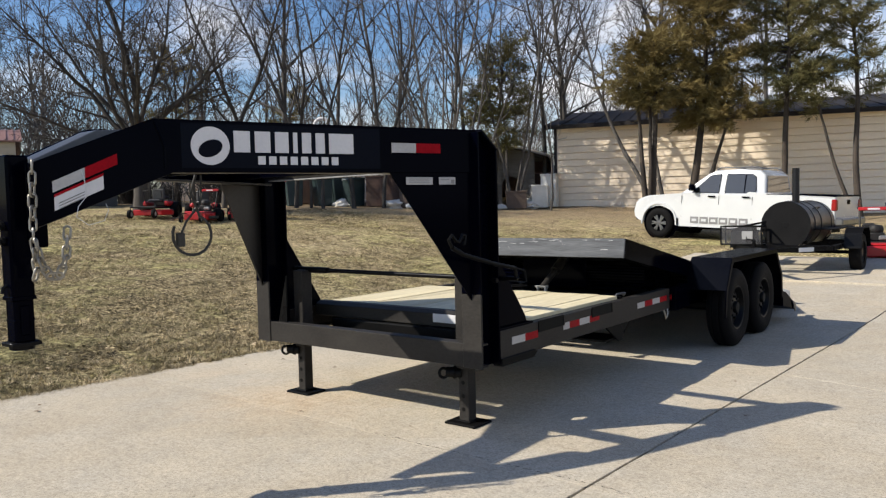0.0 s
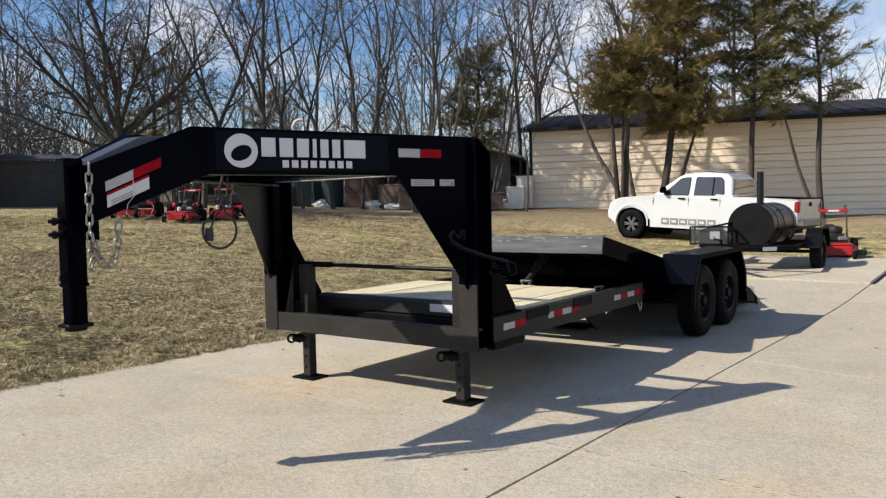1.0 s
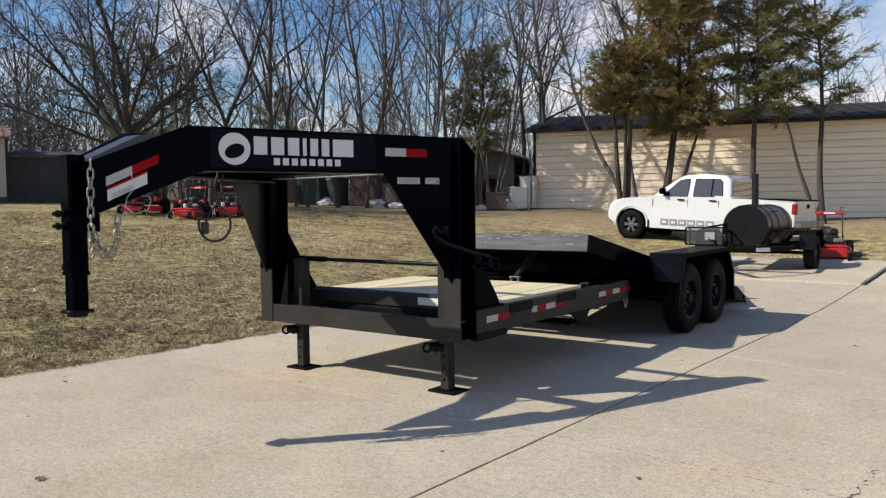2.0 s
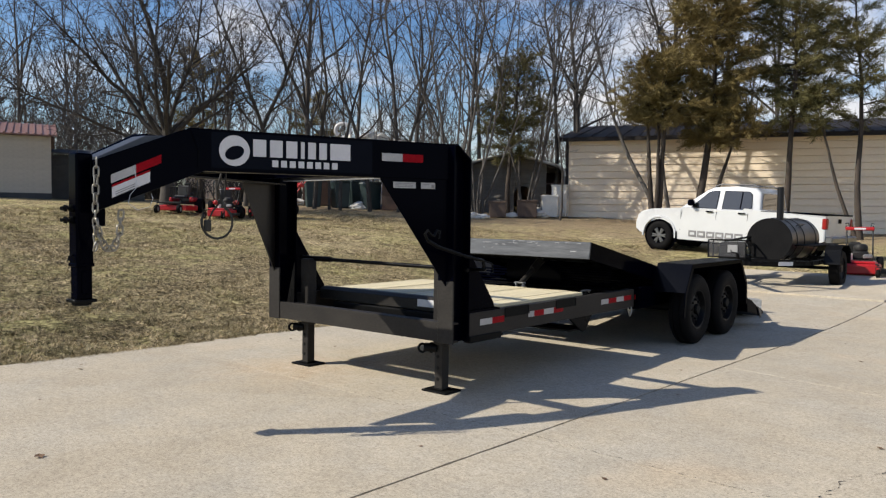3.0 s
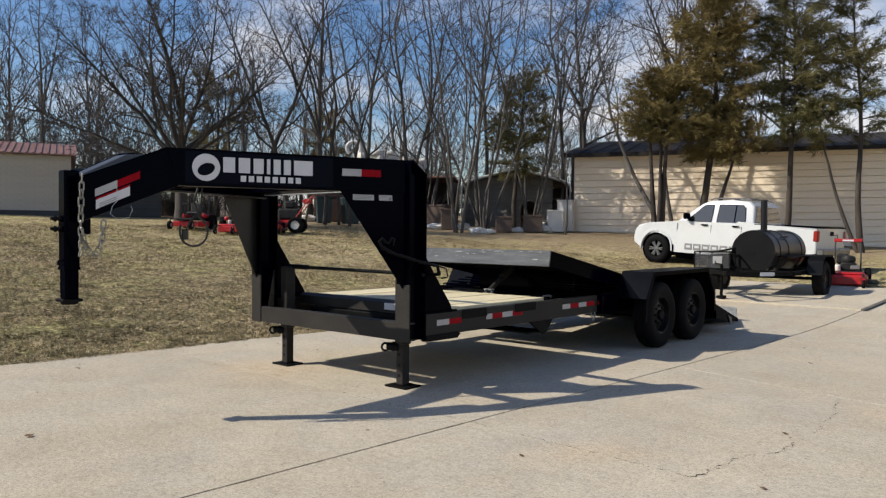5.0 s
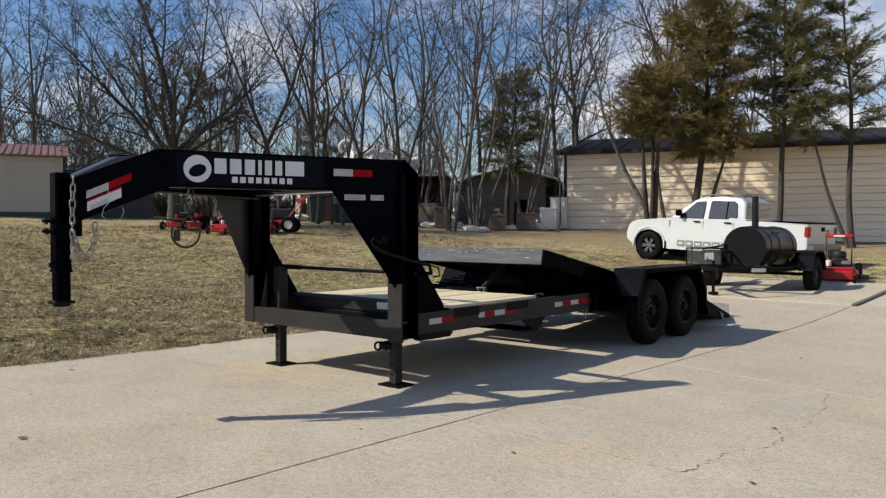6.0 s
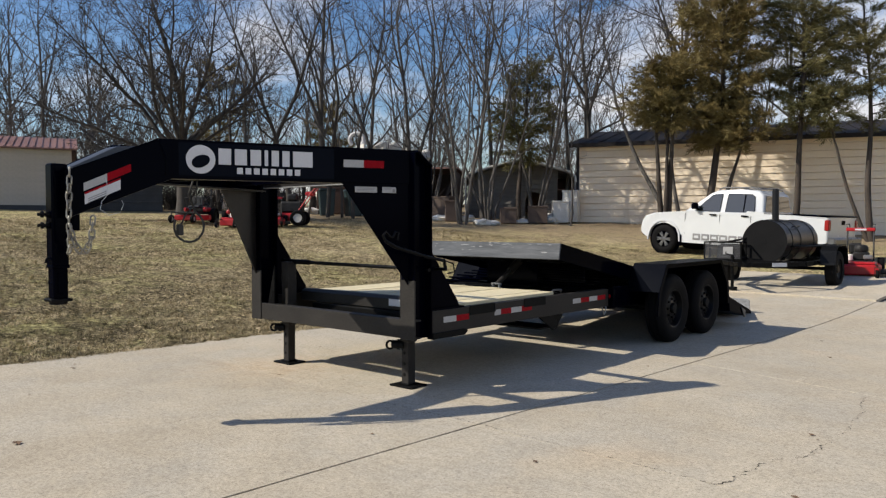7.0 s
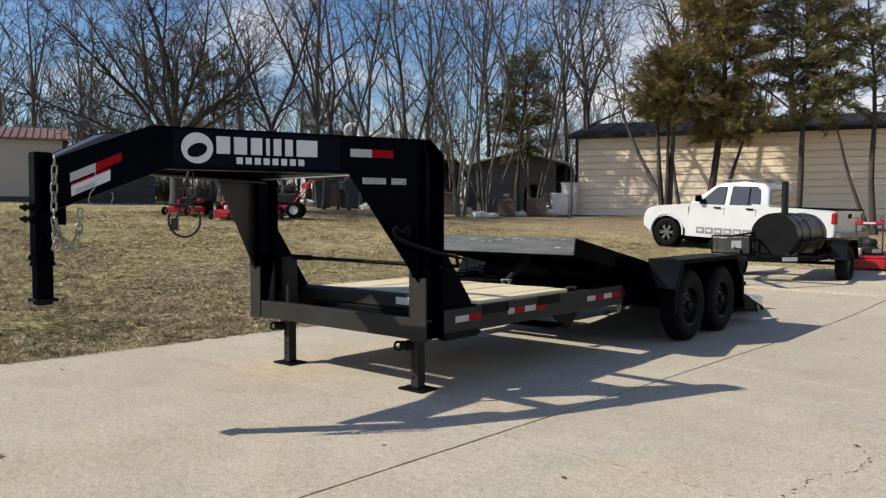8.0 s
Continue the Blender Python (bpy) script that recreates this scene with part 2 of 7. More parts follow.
def ground_material():
    """Dormant lawn: straw, patches of green, bare soil, and leaf litter under the trees."""
    m = bpy.data.materials.new("dormant_lawn")
    m.use_nodes = True
    n, l = m.node_tree.nodes, m.node_tree.links
    b = n["Principled BSDF"]
    tc = n.new("ShaderNodeTexCoord")

    def ns(scale, detail=6.0, rough=0.6):
        t = n.new("ShaderNodeTexNoise")
        t.inputs["Scale"].default_value, t.inputs["Detail"].default_value, t.inputs["Roughness"].default_value = scale, detail, rough
        l.new(tc.outputs["Object"], t.inputs["Vector"])
        return t

    def ramp(src, stops):
        r = n.new("ShaderNodeValToRGB")
        e = r.color_ramp.elements
        while len(e) < len(stops):
            e.new(0.5)
        for el, (p, c) in zip(e, stops):
            el.position, el.color = p, (*c, 1)
        l.new(src, r.inputs["Fac"])
        return r.outputs["Color"]

    def mix(f, a, c):
        x = n.new("ShaderNodeMixRGB")
        l.new(f, x.inputs["Fac"])
        l.new(a, x.inputs["Color1"])
        l.new(c, x.inputs["Color2"])
        return x.outputs["Color"]

    straw = ramp(ns(26, 8, 0.75).outputs["Fac"], [(0.39, (0.030, 0.023, 0.012)), (0.51, (0.245, 0.196, 0.112)), (0.64, (0.62, 0.52, 0.33))])
    green = ramp(ns(22, 8, 0.7).outputs["Fac"], [(0.36, (0.10, 0.092, 0.036)), (0.64, (0.48, 0.44, 0.215))])
    soil = ramp(ns(9, 8, 0.7).outputs["Fac"], [(0.34, (0.18, 0.14, 0.09)), (0.68, (0.50, 0.41, 0.28))])
    patch = ramp(ns(0.9, 6, 0.65).outputs["Fac"], [(0.44, (0, 0, 0)), (0.60, (0.85, 0.85, 0.85))])
    litter = ramp(ns(0.22, 5, 0.65).outputs["Fac"], [(0.54, (0, 0, 0)), (0.68, (0.8, 0.8, 0.8))])
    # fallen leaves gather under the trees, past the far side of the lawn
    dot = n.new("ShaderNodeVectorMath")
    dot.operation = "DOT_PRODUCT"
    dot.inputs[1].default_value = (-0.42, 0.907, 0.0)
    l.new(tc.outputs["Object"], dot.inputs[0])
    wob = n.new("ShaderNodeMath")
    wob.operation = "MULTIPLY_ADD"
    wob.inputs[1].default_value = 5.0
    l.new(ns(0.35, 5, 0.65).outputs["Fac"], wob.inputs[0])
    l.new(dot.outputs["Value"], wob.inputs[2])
    under = n.new("ShaderNodeMapRange")
    under.inputs["From Min"].default_value, under.inputs["From Max"].default_value = 17.5, 24.0
    under.inputs["To Max"].default_value = 0.85
    l.new(wob.outputs[0], under.inputs["Value"])
    leaves = ramp(ns(14, 8, 0.75).outputs["Fac"], [(0.34, (0.11, 0.078, 0.05)), (0.50, (0.29, 0.215, 0.135)), (0.66, (0.52, 0.41, 0.275))])
    base = mix(litter, mix(patch, straw, green), soil)
    # broader dark hollows among the clumps, their shade put into the colour
    tuft = ramp(ns(3.4, 8, 0.74).outputs["Fac"], [(0.38, (0.40, 0.39, 0.36)), (0.49, (0.94, 0.94, 0.91)), (0.62, (1.30, 1.29, 1.23))])
    x = n.new("ShaderNodeMixRGB")
    x.blend_type = "MULTIPLY"
    x.inputs["Fac"].default_value = 1.0
    l.new(base, x.inputs["Color1"])
    l.new(tuft, x.inputs["Color2"])
    base = x.outputs["Color"]
    # shade in the gaps between short tufts, painted dark; then paler away from the paving
    gap_shade = ramp(ns(13.0, 5, 0.66).outputs["Fac"], [(0.40, (0.42, 0.40, 0.37)), (0.50, (0.98, 0.97, 0.95)), (0.62, (1.30, 1.28, 1.24))])
    x = n.new("ShaderNodeMixRGB")
    x.blend_type = "MULTIPLY"
    x.inputs["Fac"].default_value = 1.0
    l.new(base, x.inputs["Color1"])
    l.new(gap_shade, x.inputs["Color2"])
    base = x.outputs["Color"]
    far_paler = n.new("ShaderNodeMapRange")
    far_paler.inputs["From Min"].default_value, far_paler.inputs["From Max"].default_value = 5.0, 14.0
    far_paler.inputs["To Min"].default_value, far_paler.inputs["To Max"].default_value = 1.0, 1.5
    l.new(wob.outputs[0], far_paler.inputs["Value"])
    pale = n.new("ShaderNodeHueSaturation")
    l.new(far_paler.outputs[0], pale.inputs["Value"])
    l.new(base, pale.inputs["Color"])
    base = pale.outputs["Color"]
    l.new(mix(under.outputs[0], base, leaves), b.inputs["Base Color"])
    b.inputs["Roughness"].default_value = 0.95
    b.inputs["Specular IOR Level"].default_value = 0.15
    bp = n.new("ShaderNodeBump")
    bp.inputs["Strength"].default_value, bp.inputs["Distance"].default_value = 0.9, 0.06
    l.new(ns(13, 9, 0.8).outputs["Fac"], bp.inputs["Height"])
    l.new(bp.outputs["Normal"], b.inputs["Normal"])
    return m


def concrete_material():
    """Worn concrete: broad mottling, medium blotches, sandy speckle, a few rusty and pale stains."""
    m = bpy.data.materials.new("worn_concrete")
    m.use_nodes = True
    n, l = m.node_tree.nodes, m.node_tree.links
    b = n["Principled BSDF"]
    tc = n.new("ShaderNodeTexCoord")

    def ns(scale, detail=6.0, rough=0.6):
        t = n.new("ShaderNodeTexNoise")
        t.inputs["Scale"].default_value, t.inputs["Detail"].default_value, t.inputs["Roughness"].default_value = scale, detail, rough
        l.new(tc.outputs["Object"], t.inputs["Vector"])
        return t.outputs["Fac"]

    def ramp(src, stops):
        r = n.new("ShaderNodeValToRGB")
        e = r.color_ramp.elements
        while len(e) < len(stops):
            e.new(0.5)
        for el, (p, c) in zip(e, stops):
            el.position, el.color = p, (*c, 1)
        l.new(src, r.inputs["Fac"])
        return r.outputs["Color"]

    def mix(f, a, c, mode="MIX"):
        x = n.new("ShaderNodeMixRGB")
        x.blend_type = mode
        if isinstance(f, float):
            x.inputs["Fac"].default_value = f
        else:
            l.new(f, x.inputs["Fac"])
        l.new(a, x.inputs["Color1"])
        l.new(c, x.inputs["Color2"])
        return x.outputs["Color"]

    base = ramp(ns(0.55, 7, 0.62), [(0.34, (0.405, 0.350, 0.266)), (0.66, (0.482, 0.424, 0.330))])
    base = mix(ramp(ns(0.9, 6, 0.7), [(0.42, (0, 0, 0)), (0.62, (0.75, 0.75, 0.75))]), base, ramp(ns(7.0), [(0.3, (0.385, 0.352, 0.292)), (0.7, (0.45, 0.412, 0.345))]))
    # wash marks drawn out along the slabs
    mp = n.new("ShaderNodeMapping")
    mp.inputs["Rotation"].default_value = (0, 0, radians(24))
    mp.inputs["Scale"].default_value = (0.8, 2.2, 1.0)
    l.new(tc.outputs["Object"], mp.inputs["Vector"])
    wash = n.new("ShaderNodeTexNoise")
    wash.inputs["Scale"].default_value, wash.inputs["Detail"].default_value, wash.inputs["Roughness"].default_value = 1.1, 8.0, 0.68
    l.new(mp.outputs["Vector"], wash.inputs["Vector"])
    washed = ramp(wash.outputs["Fac"], [(0.34, (0.975, 0.975, 0.972)), (0.52, (1.0, 1.0, 1.0)), (0.70, (1.02, 1.02, 1.018))])
    # scattered pits and dark grains
    vor = n.new("ShaderNodeTexVoronoi")
    vor.inputs["Scale"].default_value = 15.0
    l.new(tc.outputs["Object"], vor.inputs["Vector"])
    sep = n.new("ShaderNodeSeparateColor")
    l.new(vor.outputs["Color"], sep.inputs[0])
    few = n.new("ShaderNodeMath")
    few.operation = "GREATER_THAN"
    few.inputs[1].default_value = 0.80
    l.new(sep.outputs[0], few.inputs[0])
    near = n.new("ShaderNodeMapRange")
    near.inputs["From Min"].default_value, near.inputs["From Max"].default_value = 0.05, 0.16
    near.inputs["To Min"].default_value, near.inputs["To Max"].default_value = 0.6, 0.0
    l.new(vor.outputs["Distance"], near.inputs["Value"])
    pit = n.new("ShaderNodeMath")
    pit.operation = "MULTIPLY"
    l.new(few.outputs[0], pit.inputs[0])
    l.new(near.outputs[0], pit.inputs[1])
    blotch = ramp(ns(2.3, 8, 0.72), [(0.28, (0.91, 0.905, 0.895)), (0.50, (1.0, 1.0, 1.0)), (0.72, (1.06, 1.06, 1.06))])
    speck = ramp(ns(62, 5, 0.85), [(0.36, (0.56, 0.55, 0.54)), (0.46, (0.95, 0.95, 0.95)), (0.60, (1.16, 1.16, 1.15)), (0.68, (1.34, 1.34, 1.32))])
    mid = ramp(ns(21, 6, 0.8), [(0.30, (0.72, 0.72, 0.71)), (0.50, (1.0, 1.0, 1.0)), (0.70, (1.17, 1.17, 1.16))])
    rust = ramp(ns(0.75, 3, 0.5), [(0.60, (0, 0, 0)), (0.74, (0.55, 0.55, 0.55))])
    rust_col = ramp(ns(3.0), [(0.3, (0.46, 0.36, 0.24)), (0.7, (0.52, 0.42, 0.30))])
    col = mix(rust, base, rust_col)
    # rusty run-off beside the jack foot, ragged at its rim
    far = n.new("ShaderNodeVectorMath")
    far.operation = "DISTANCE"
    far.inputs[1].default_value = (-1.80, 0.02, 0.0)
    l.new(tc.outputs["Object"], far.inputs[0])
    rag = n.new("ShaderNodeMath")
    rag.operation = "MULTIPLY_ADD"
    rag.inputs[1].default_value = 1.7
    l.new(ns(2.6, 7, 0.7), rag.inputs[0])
    l.new(far.outputs["Value"], rag.inputs[2])
    run = n.new("ShaderNodeMapRange")
    run.inputs["From Min"].default_value, run.inputs["From Max"].default_value = 0.85, 1.75
    run.inputs["To Min"].default_value, run.inputs["To Max"].default_value = 0.62, 0.0
    l.new(rag.outputs[0], run.inputs["Value"])
    orange = ramp(ns(5.0), [(0.35, (0.42, 0.30, 0.18)), (0.65, (0.58, 0.47, 0.34))])
    col = mix(run.outputs[0], col, orange)
    col = mix(1.0, col, blotch, "MULTIPLY")
    col = mix(1.0, col, washed, "MULTIPLY")
    col = mix(1.0, col, mid, "MULTIPLY")
    col = mix(pit.outputs[0], col, ramp(ns(30), [(0.3, (0.10, 0.085, 0.065)), (0.7, (0.17, 0.15, 0.12))]))
    col = mix(1.0, col, speck, "MULTIPLY")
    info = n.new("ShaderNodeObjectInfo")
    mr = n.new("ShaderNodeMapRange")
    mr.inputs["To Min"].default_value, mr.inputs["To Max"].default_value = 0.93, 1.05
    l.new(info.outputs["Random"], mr.inputs["Value"])
    hsv = n.new("ShaderNodeHueSaturation")
    l.new(mr.outputs[0], hsv.inputs["Value"])
    l.new(col, hsv.inputs["Color"])
    l.new(hsv.outputs["Color"], b.inputs["Base Color"])
    b.inputs["Roughness"].default_value = 0.9
    b.inputs["Specular IOR Level"].default_value = 0.25
    bp = n.new("ShaderNodeBump")
    bp.inputs["Strength"].default_value, bp.inputs["Distance"].default_value = 0.35, 0.006
    l.new(ns(70, 5, 0.7), bp.inputs["Height"])
    l.new(bp.outputs["Normal"], b.inputs["Normal"])
    return m


M_CONCRETE = concrete_material()
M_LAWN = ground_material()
M_BLADE = paint("dry_grass_blades", (0.57, 0.465, 0.285), (0.088, 0.072, 0.033), 0.85, scale=2.0, fine=7, island=0.6, spec=0.2)

# ---- mesh tools ----
def part(name, bm, material, parent=None, label="", smooth=False):
    """Links a bmesh as one mesh object, under a thing or a part."""
    me = bpy.data.meshes.new(name)
    bmesh.ops.recalc_face_normals(bm, faces=bm.faces)
    bm.to_mesh(me)
    bm.free()
    me.materials.append(material)
    if smooth:
        for p in me.polygons:
            p.use_smooth = True
        me.set_sharp_from_angle(angle=radians(38))
    ob = new(name, me)
    if parent:
        ob.parent = parent
    if label:
        ob["label"] = label
    return ob


def piece(name, verts, faces, material, parent=None, smooth=False):
    me = bpy.data.meshes.new(name)
    me.from_pydata(verts, [], faces)
    me.materials.append(material)
    if smooth:
        me.polygons.foreach_set("use_smooth", [True] * len(me.polygons))
    me.update()
    ob = new(name, me)
    if parent:
        ob.parent = parent
    return ob


def thing(name, label, category, group="", kind="", at=None):
    e = tagged(new(name), label, category, group, kind)
    e.empty_display_size = 0.1
    if at is not None:
        e.matrix_world = at
    return e


def B():
    return bmesh.new()


def box(bm, lo, hi, bev=0.0, m=None):
    c = [(a + b) / 2 for a, b in zip(lo, hi)]
    s = [max(1e-4, abs(b - a)) for a, b in zip(lo, hi)]
    r = bmesh.ops.create_cube(bm, size=1.0, matrix=(m or Matrix()) @ Matrix.Translation(c) @ Matrix.Diagonal((*s, 1)))
    if bev:
        es = {e for v in r["verts"] for e in v.link_edges}
        bmesh.ops.bevel(bm, geom=list(es), offset=bev, segments=1, affect="EDGES", profile=0.5)
    return bm


def prism(bm, pts, origin, ax, ay, depth, bev=0.0):
    """A polygon in the plane of ax and ay at origin, thickened by the vector depth."""
    o, ax, ay, d = Vector(origin), Vector(ax), Vector(ay), Vector(depth)
    lo = [bm.verts.new(o + ax * p[0] + ay * p[1]) for p in pts]
    hi = [bm.verts.new(v.co + d) for v in lo]
    fs = [bm.faces.new(lo), bm.faces.new(hi[::-1])]
    n = len(pts)
    for i in range(n):
        fs.append(bm.faces.new((lo[i], hi[i], hi[(i + 1) % n], lo[(i + 1) % n])))
    if bev:
        es = {e for f in fs[:2] for e in f.edges}
        bmesh.ops.bevel(bm, geom=list(es), offset=bev, segments=1, affect="EDGES", profile=0.5)
    return bm


def tube(bm, pts, r, n=8, caps=True):
    """A round bar along the points; r: one radius, or one for each point."""
    pts = [Vector(p) for p in pts]
    rs = r if isinstance(r, (list, tuple)) else [r] * len(pts)
    rings, ref = [], None
    for i, p in enumerate(pts):
        t = (pts[min(i + 1, len(pts) - 1)] - pts[max(i - 1, 0)]).normalized()
        if ref is None:
            ref = t.orthogonal().normalized()
        ref = (ref - t * ref.dot(t)).normalized()
        s = t.cross(ref)
        rings.append([bm.verts.new(p + (ref * math.cos(a) + s * math.sin(a)) * rs[i]) for a in (2 * math.pi * k / n for k in range(n))])
    for a, b in zip(rings, rings[1:]):
        for k in range(n):
            bm.faces.new((a[k], a[(k + 1) % n], b[(k + 1) % n], b[k]))
    if caps:
        bm.faces.new(rings[0][::-1])
        bm.faces.new(rings[-1])
    return bm


def lathe(bm, prof, origin, axis, n=32, closed=False):
    """A profile of (radius, along) turned about the axis."""
    o, ax = Vector(origin), Vector(axis).normalized()
    u = ax.orthogonal().normalized()
    w = ax.cross(u)
    rings = []
    for r, h in prof:
        rings.append([bm.verts.new(o + ax * h + (u * math.cos(a) + w * math.sin(a)) * max(r, 1e-4)) for a in (2 * math.pi * k / n for k in range(n))])
    seq = list(zip(rings, rings[1:])) + ([(rings[-1], rings[0])] if closed else [])
    for a, b in seq:
        for k in range(n):
            bm.faces.new((a[k], a[(k + 1) % n], b[(k + 1) % n], b[k]))
    if not closed:
        bm.faces.new(rings[0][::-1])
        bm.faces.new(rings[-1])
    return bm


def arc(c, r, a0, a1, n):
    return [(c[0] + r * math.cos(radians(a0 + (a1 - a0) * i / n)), c[1] + r * math.sin(radians(a0 + (a1 - a0) * i / n))) for i in range(n + 1)]


def rise(d, k):
    """max(d, 0), rounded off over about k metres."""
    return k * math.log1p(math.exp(min(40, d / k)))


def land(x, y):
    """Height of the ground: level where the trailer stands, climbing gently to the lawn's far side."""
    k = min(1.0, max(0.0, (-2.0 - x) / 4.0))
    k = 0.74 + 0.34 * k * k * (3 - 2 * k)
    a = 3.0 * math.tanh(0.07 * k * rise(y - 7.0, 0.7) / 3.0)
    b = 2.3 * math.tanh(0.12 * max(0.0, -3.7 - x) / 2.3)
    return math.sqrt(a * a + b * b)

# ---- ground and paving ----
PAD_O, PAD_ROT = Vector((0.90, -0.37, 0)), -2.4
PAD_U = Vector((math.cos(radians(PAD_ROT)), math.sin(radians(PAD_ROT)), 0))
PAD_V = Vector((-PAD_U.y, PAD_U.x, 0))
SLAB = 3.19
PAD_LEFT, PAD_FAR, PAD_RIGHT, PAD_NEAR = -4.62, 4 * SLAB, 13.86, -5 * SLAB


def pad_uv(x, y):
    d = Vector((x, y, 0)) - PAD_O
    return d.dot(PAD_U), d.dot(PAD_V)


def graded(stops):
    """Grid lines, from (start, end, count) stretches."""
    out = []
    for a, b, n in stops:
        out += [a + (b - a) * i / n for i in range(n)]
    return out + [stops[-1][1]]


def build_ground():
    xs = graded([(-900, -120, 8), (-120, -30, 18), (-30, -5.2, 62), (-5.2, -3.0, 11), (-3.0, 20, 20), (20, 120, 14), (120, 900, 8)])
    ys = graded([(-900, -100, 8), (-100, -12, 12), (-12, 26, 95), (26, 60, 24), (60, 150, 14), (150, 900, 8)])
    verts = []
    for y in ys:
        for x in xs:
            u, v = pad_uv(x, y)
            z = land(x, y)
            if PAD_LEFT + 0.02 < u < PAD_RIGHT - 0.02 and PAD_NEAR < v < PAD_FAR - 0.02:
                z -= 0.09
            else:
                z += 0.035 * noise.noise(Vector((x * 0.45, y * 0.45, 3))) + 0.014 * noise.noise(Vector((x * 2.1, y * 2.1, 7))) - 0.01
                if -16 < x < 2 and 13 < y < 40:
                    z += 0.10 * max(0.0, noise.noise(Vector((x * 0.5, y * 0.5, 11))))
            verts.append((x, y, z))
    w = len(xs)
    faces = [(j * w + i, j * w + i + 1, (j + 1) * w + i + 1, (j + 1) * w + i) for j in range(len(ys) - 1) for i in range(w - 1)]
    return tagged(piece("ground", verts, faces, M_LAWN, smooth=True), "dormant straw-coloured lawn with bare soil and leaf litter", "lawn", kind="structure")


def build_pad():
    pad = thing("pavement", "pale broom-finished concrete slabs with dark joints and cracks", "pavement", kind="structure")
    gap, bed = 0.0085, B()
    cols = [PAD_LEFT, 0.0, 4.62, 9.24, PAD_RIGHT]
    rows = [PAD_NEAR + SLAB * i for i in range(10)]
    for ci in range(4):
        for ri in range(9):
            u0, u1, v0, v1 = cols[ci] + gap, cols[ci + 1] - gap, rows[ri] + 0.0024, rows[ri + 1] - 0.0024
            if ci == 1 and ri in (5, 6):        # poured in one piece across this row
                v0, v1 = (v0, rows[6]) if ri == 5 else (rows[6], v1)
            lift = 0.0
            if ri == 8:
                lift = 0.03 if ci == 0 else -0.03 if ci == 1 else 0.0
            n, verts, faces = 22, [], []
            for j in range(n + 1):
                for i in range(n + 1):
                    wear = 0.008 * max(0.0, noise.noise(Vector((ci * 7.3, ri * 5.1 + j * 0.9, i * 0.9)))) if i in (0, n) or j in (0, n) else 0.0
                    p = PAD_O + PAD_U * (u0 + (u1 - u0) * i / n + wear * ((i == 0) - (i == n))) + PAD_V * (v0 + (v1 - v0) * j / n + wear * ((j == 0) - (j == n)))
                    verts.append((p.x, p.y, land(p.x, p.y) + lift))
            faces = [(j * (n + 1) + i, j * (n + 1) + i + 1, (j + 1) * (n + 1) + i + 1, (j + 1) * (n + 1) + i) for j in range(n) for i in range(n)]
            # rounded lip and sides
            ring = [j * (n + 1) for j in range(n, 0, -1)] + list(range(n)) + [j * (n + 1) + n for j in range(n)] + [n * (n + 1) + i for i in range(n, 0, -1)]
            c = Vector(verts[len(verts) // 2])
            base = len(verts)
            for k in ring:
                v = Vector(verts[k])
                o = (v - c)
                o.z = 0
                verts.append(tuple(v + o.normalized() * 0.001 - Vector((0, 0, 0.003))))
            for k in range(len(ring)):
                verts.append((verts[base + k][0], verts[base + k][1], verts[base + k][2] - 0.12))
            m = len(ring)
            for k in range(m):
                a, b = ring[k], ring[(k + 1) % m]
                faces.append((b, a, base + k, base + (k + 1) % m))
                faces.append((base + (k + 1) % m, base + k, base + m + k, base + m + (k + 1) % m))
            piece("slab", verts, faces, M_CONCRETE, pad)
    # dirt that fills the joints
    for u in cols[1:4]:
        for ri in range(9):
            a = PAD_O + PAD_U * u + PAD_V * rows[ri]
            b = PAD_O + PAD_U * u + PAD_V * rows[ri + 1]
            za, zb = land(a.x, a.y) - 0.020, land(b.x, b.y) - 0.020
            vs = [bed.verts.new(q) for q in ((a.x - 0.012, a.y, za), (a.x + 0.012, a.y, za), (b.x + 0.012, b.y, zb), (b.x - 0.012, b.y, zb))]
            bed.faces.new(vs)
    for v in rows[1:9]:
        for ci in range(4):
            a = PAD_O + PAD_U * (cols[ci] + (0.9 if ci == 0 else 0.0)) + PAD_V * v
            b = PAD_O + PAD_U * cols[ci + 1] + PAD_V * v
            za, zb = land(a.x, a.y) - 0.005, land(b.x, b.y) - 0.005
            vs = [bed.verts.new(q) for q in ((a.x, a.y - 0.012, za), (b.x, b.y - 0.012, zb), (b.x, b.y + 0.012, zb), (a.x, a.y + 0.012, za))]
            bed.faces.new(vs)
    part("joint_filling", bed, M_JOINT, pad, "dark dirt in the joints")

    def crack(pts, width, seed):
        """A wandering hairline crack, a shallow dark groove fill."""
        rng = random.Random(seed)
        line = []
        for a, b in zip(pts, pts[1:]):
            for i in range(20):
                f = i / 20
                line.append((a[0] + (b[0] - a[0]) * f + rng.gauss(0, 0.009) + 0.014 * math.sin(9 * f + seed), a[1] + (b[1] - a[1]) * f + rng.gauss(0, 0.005)))
        bm = B()
        prev = None
        for i, (x, y) in enumerate(line):
            w = width * rng.uniform(0.05, 1.0) ** 1.5
            z = land(x, y) + 0.002
            pair = (bm.verts.new((x - w, y + w * 0.3, z)), bm.verts.new((x + w, y - w * 0.3, z)))
            if prev:
                bm.faces.new((prev[0], prev[1], pair[1], pair[0]))
            prev = pair
        part("crack", bm, M_JOINT, pad, "thin wandering crack")

    # a low pale seam that runs askew across one slab
    rs, bm, prev = random.Random(31), B(), None
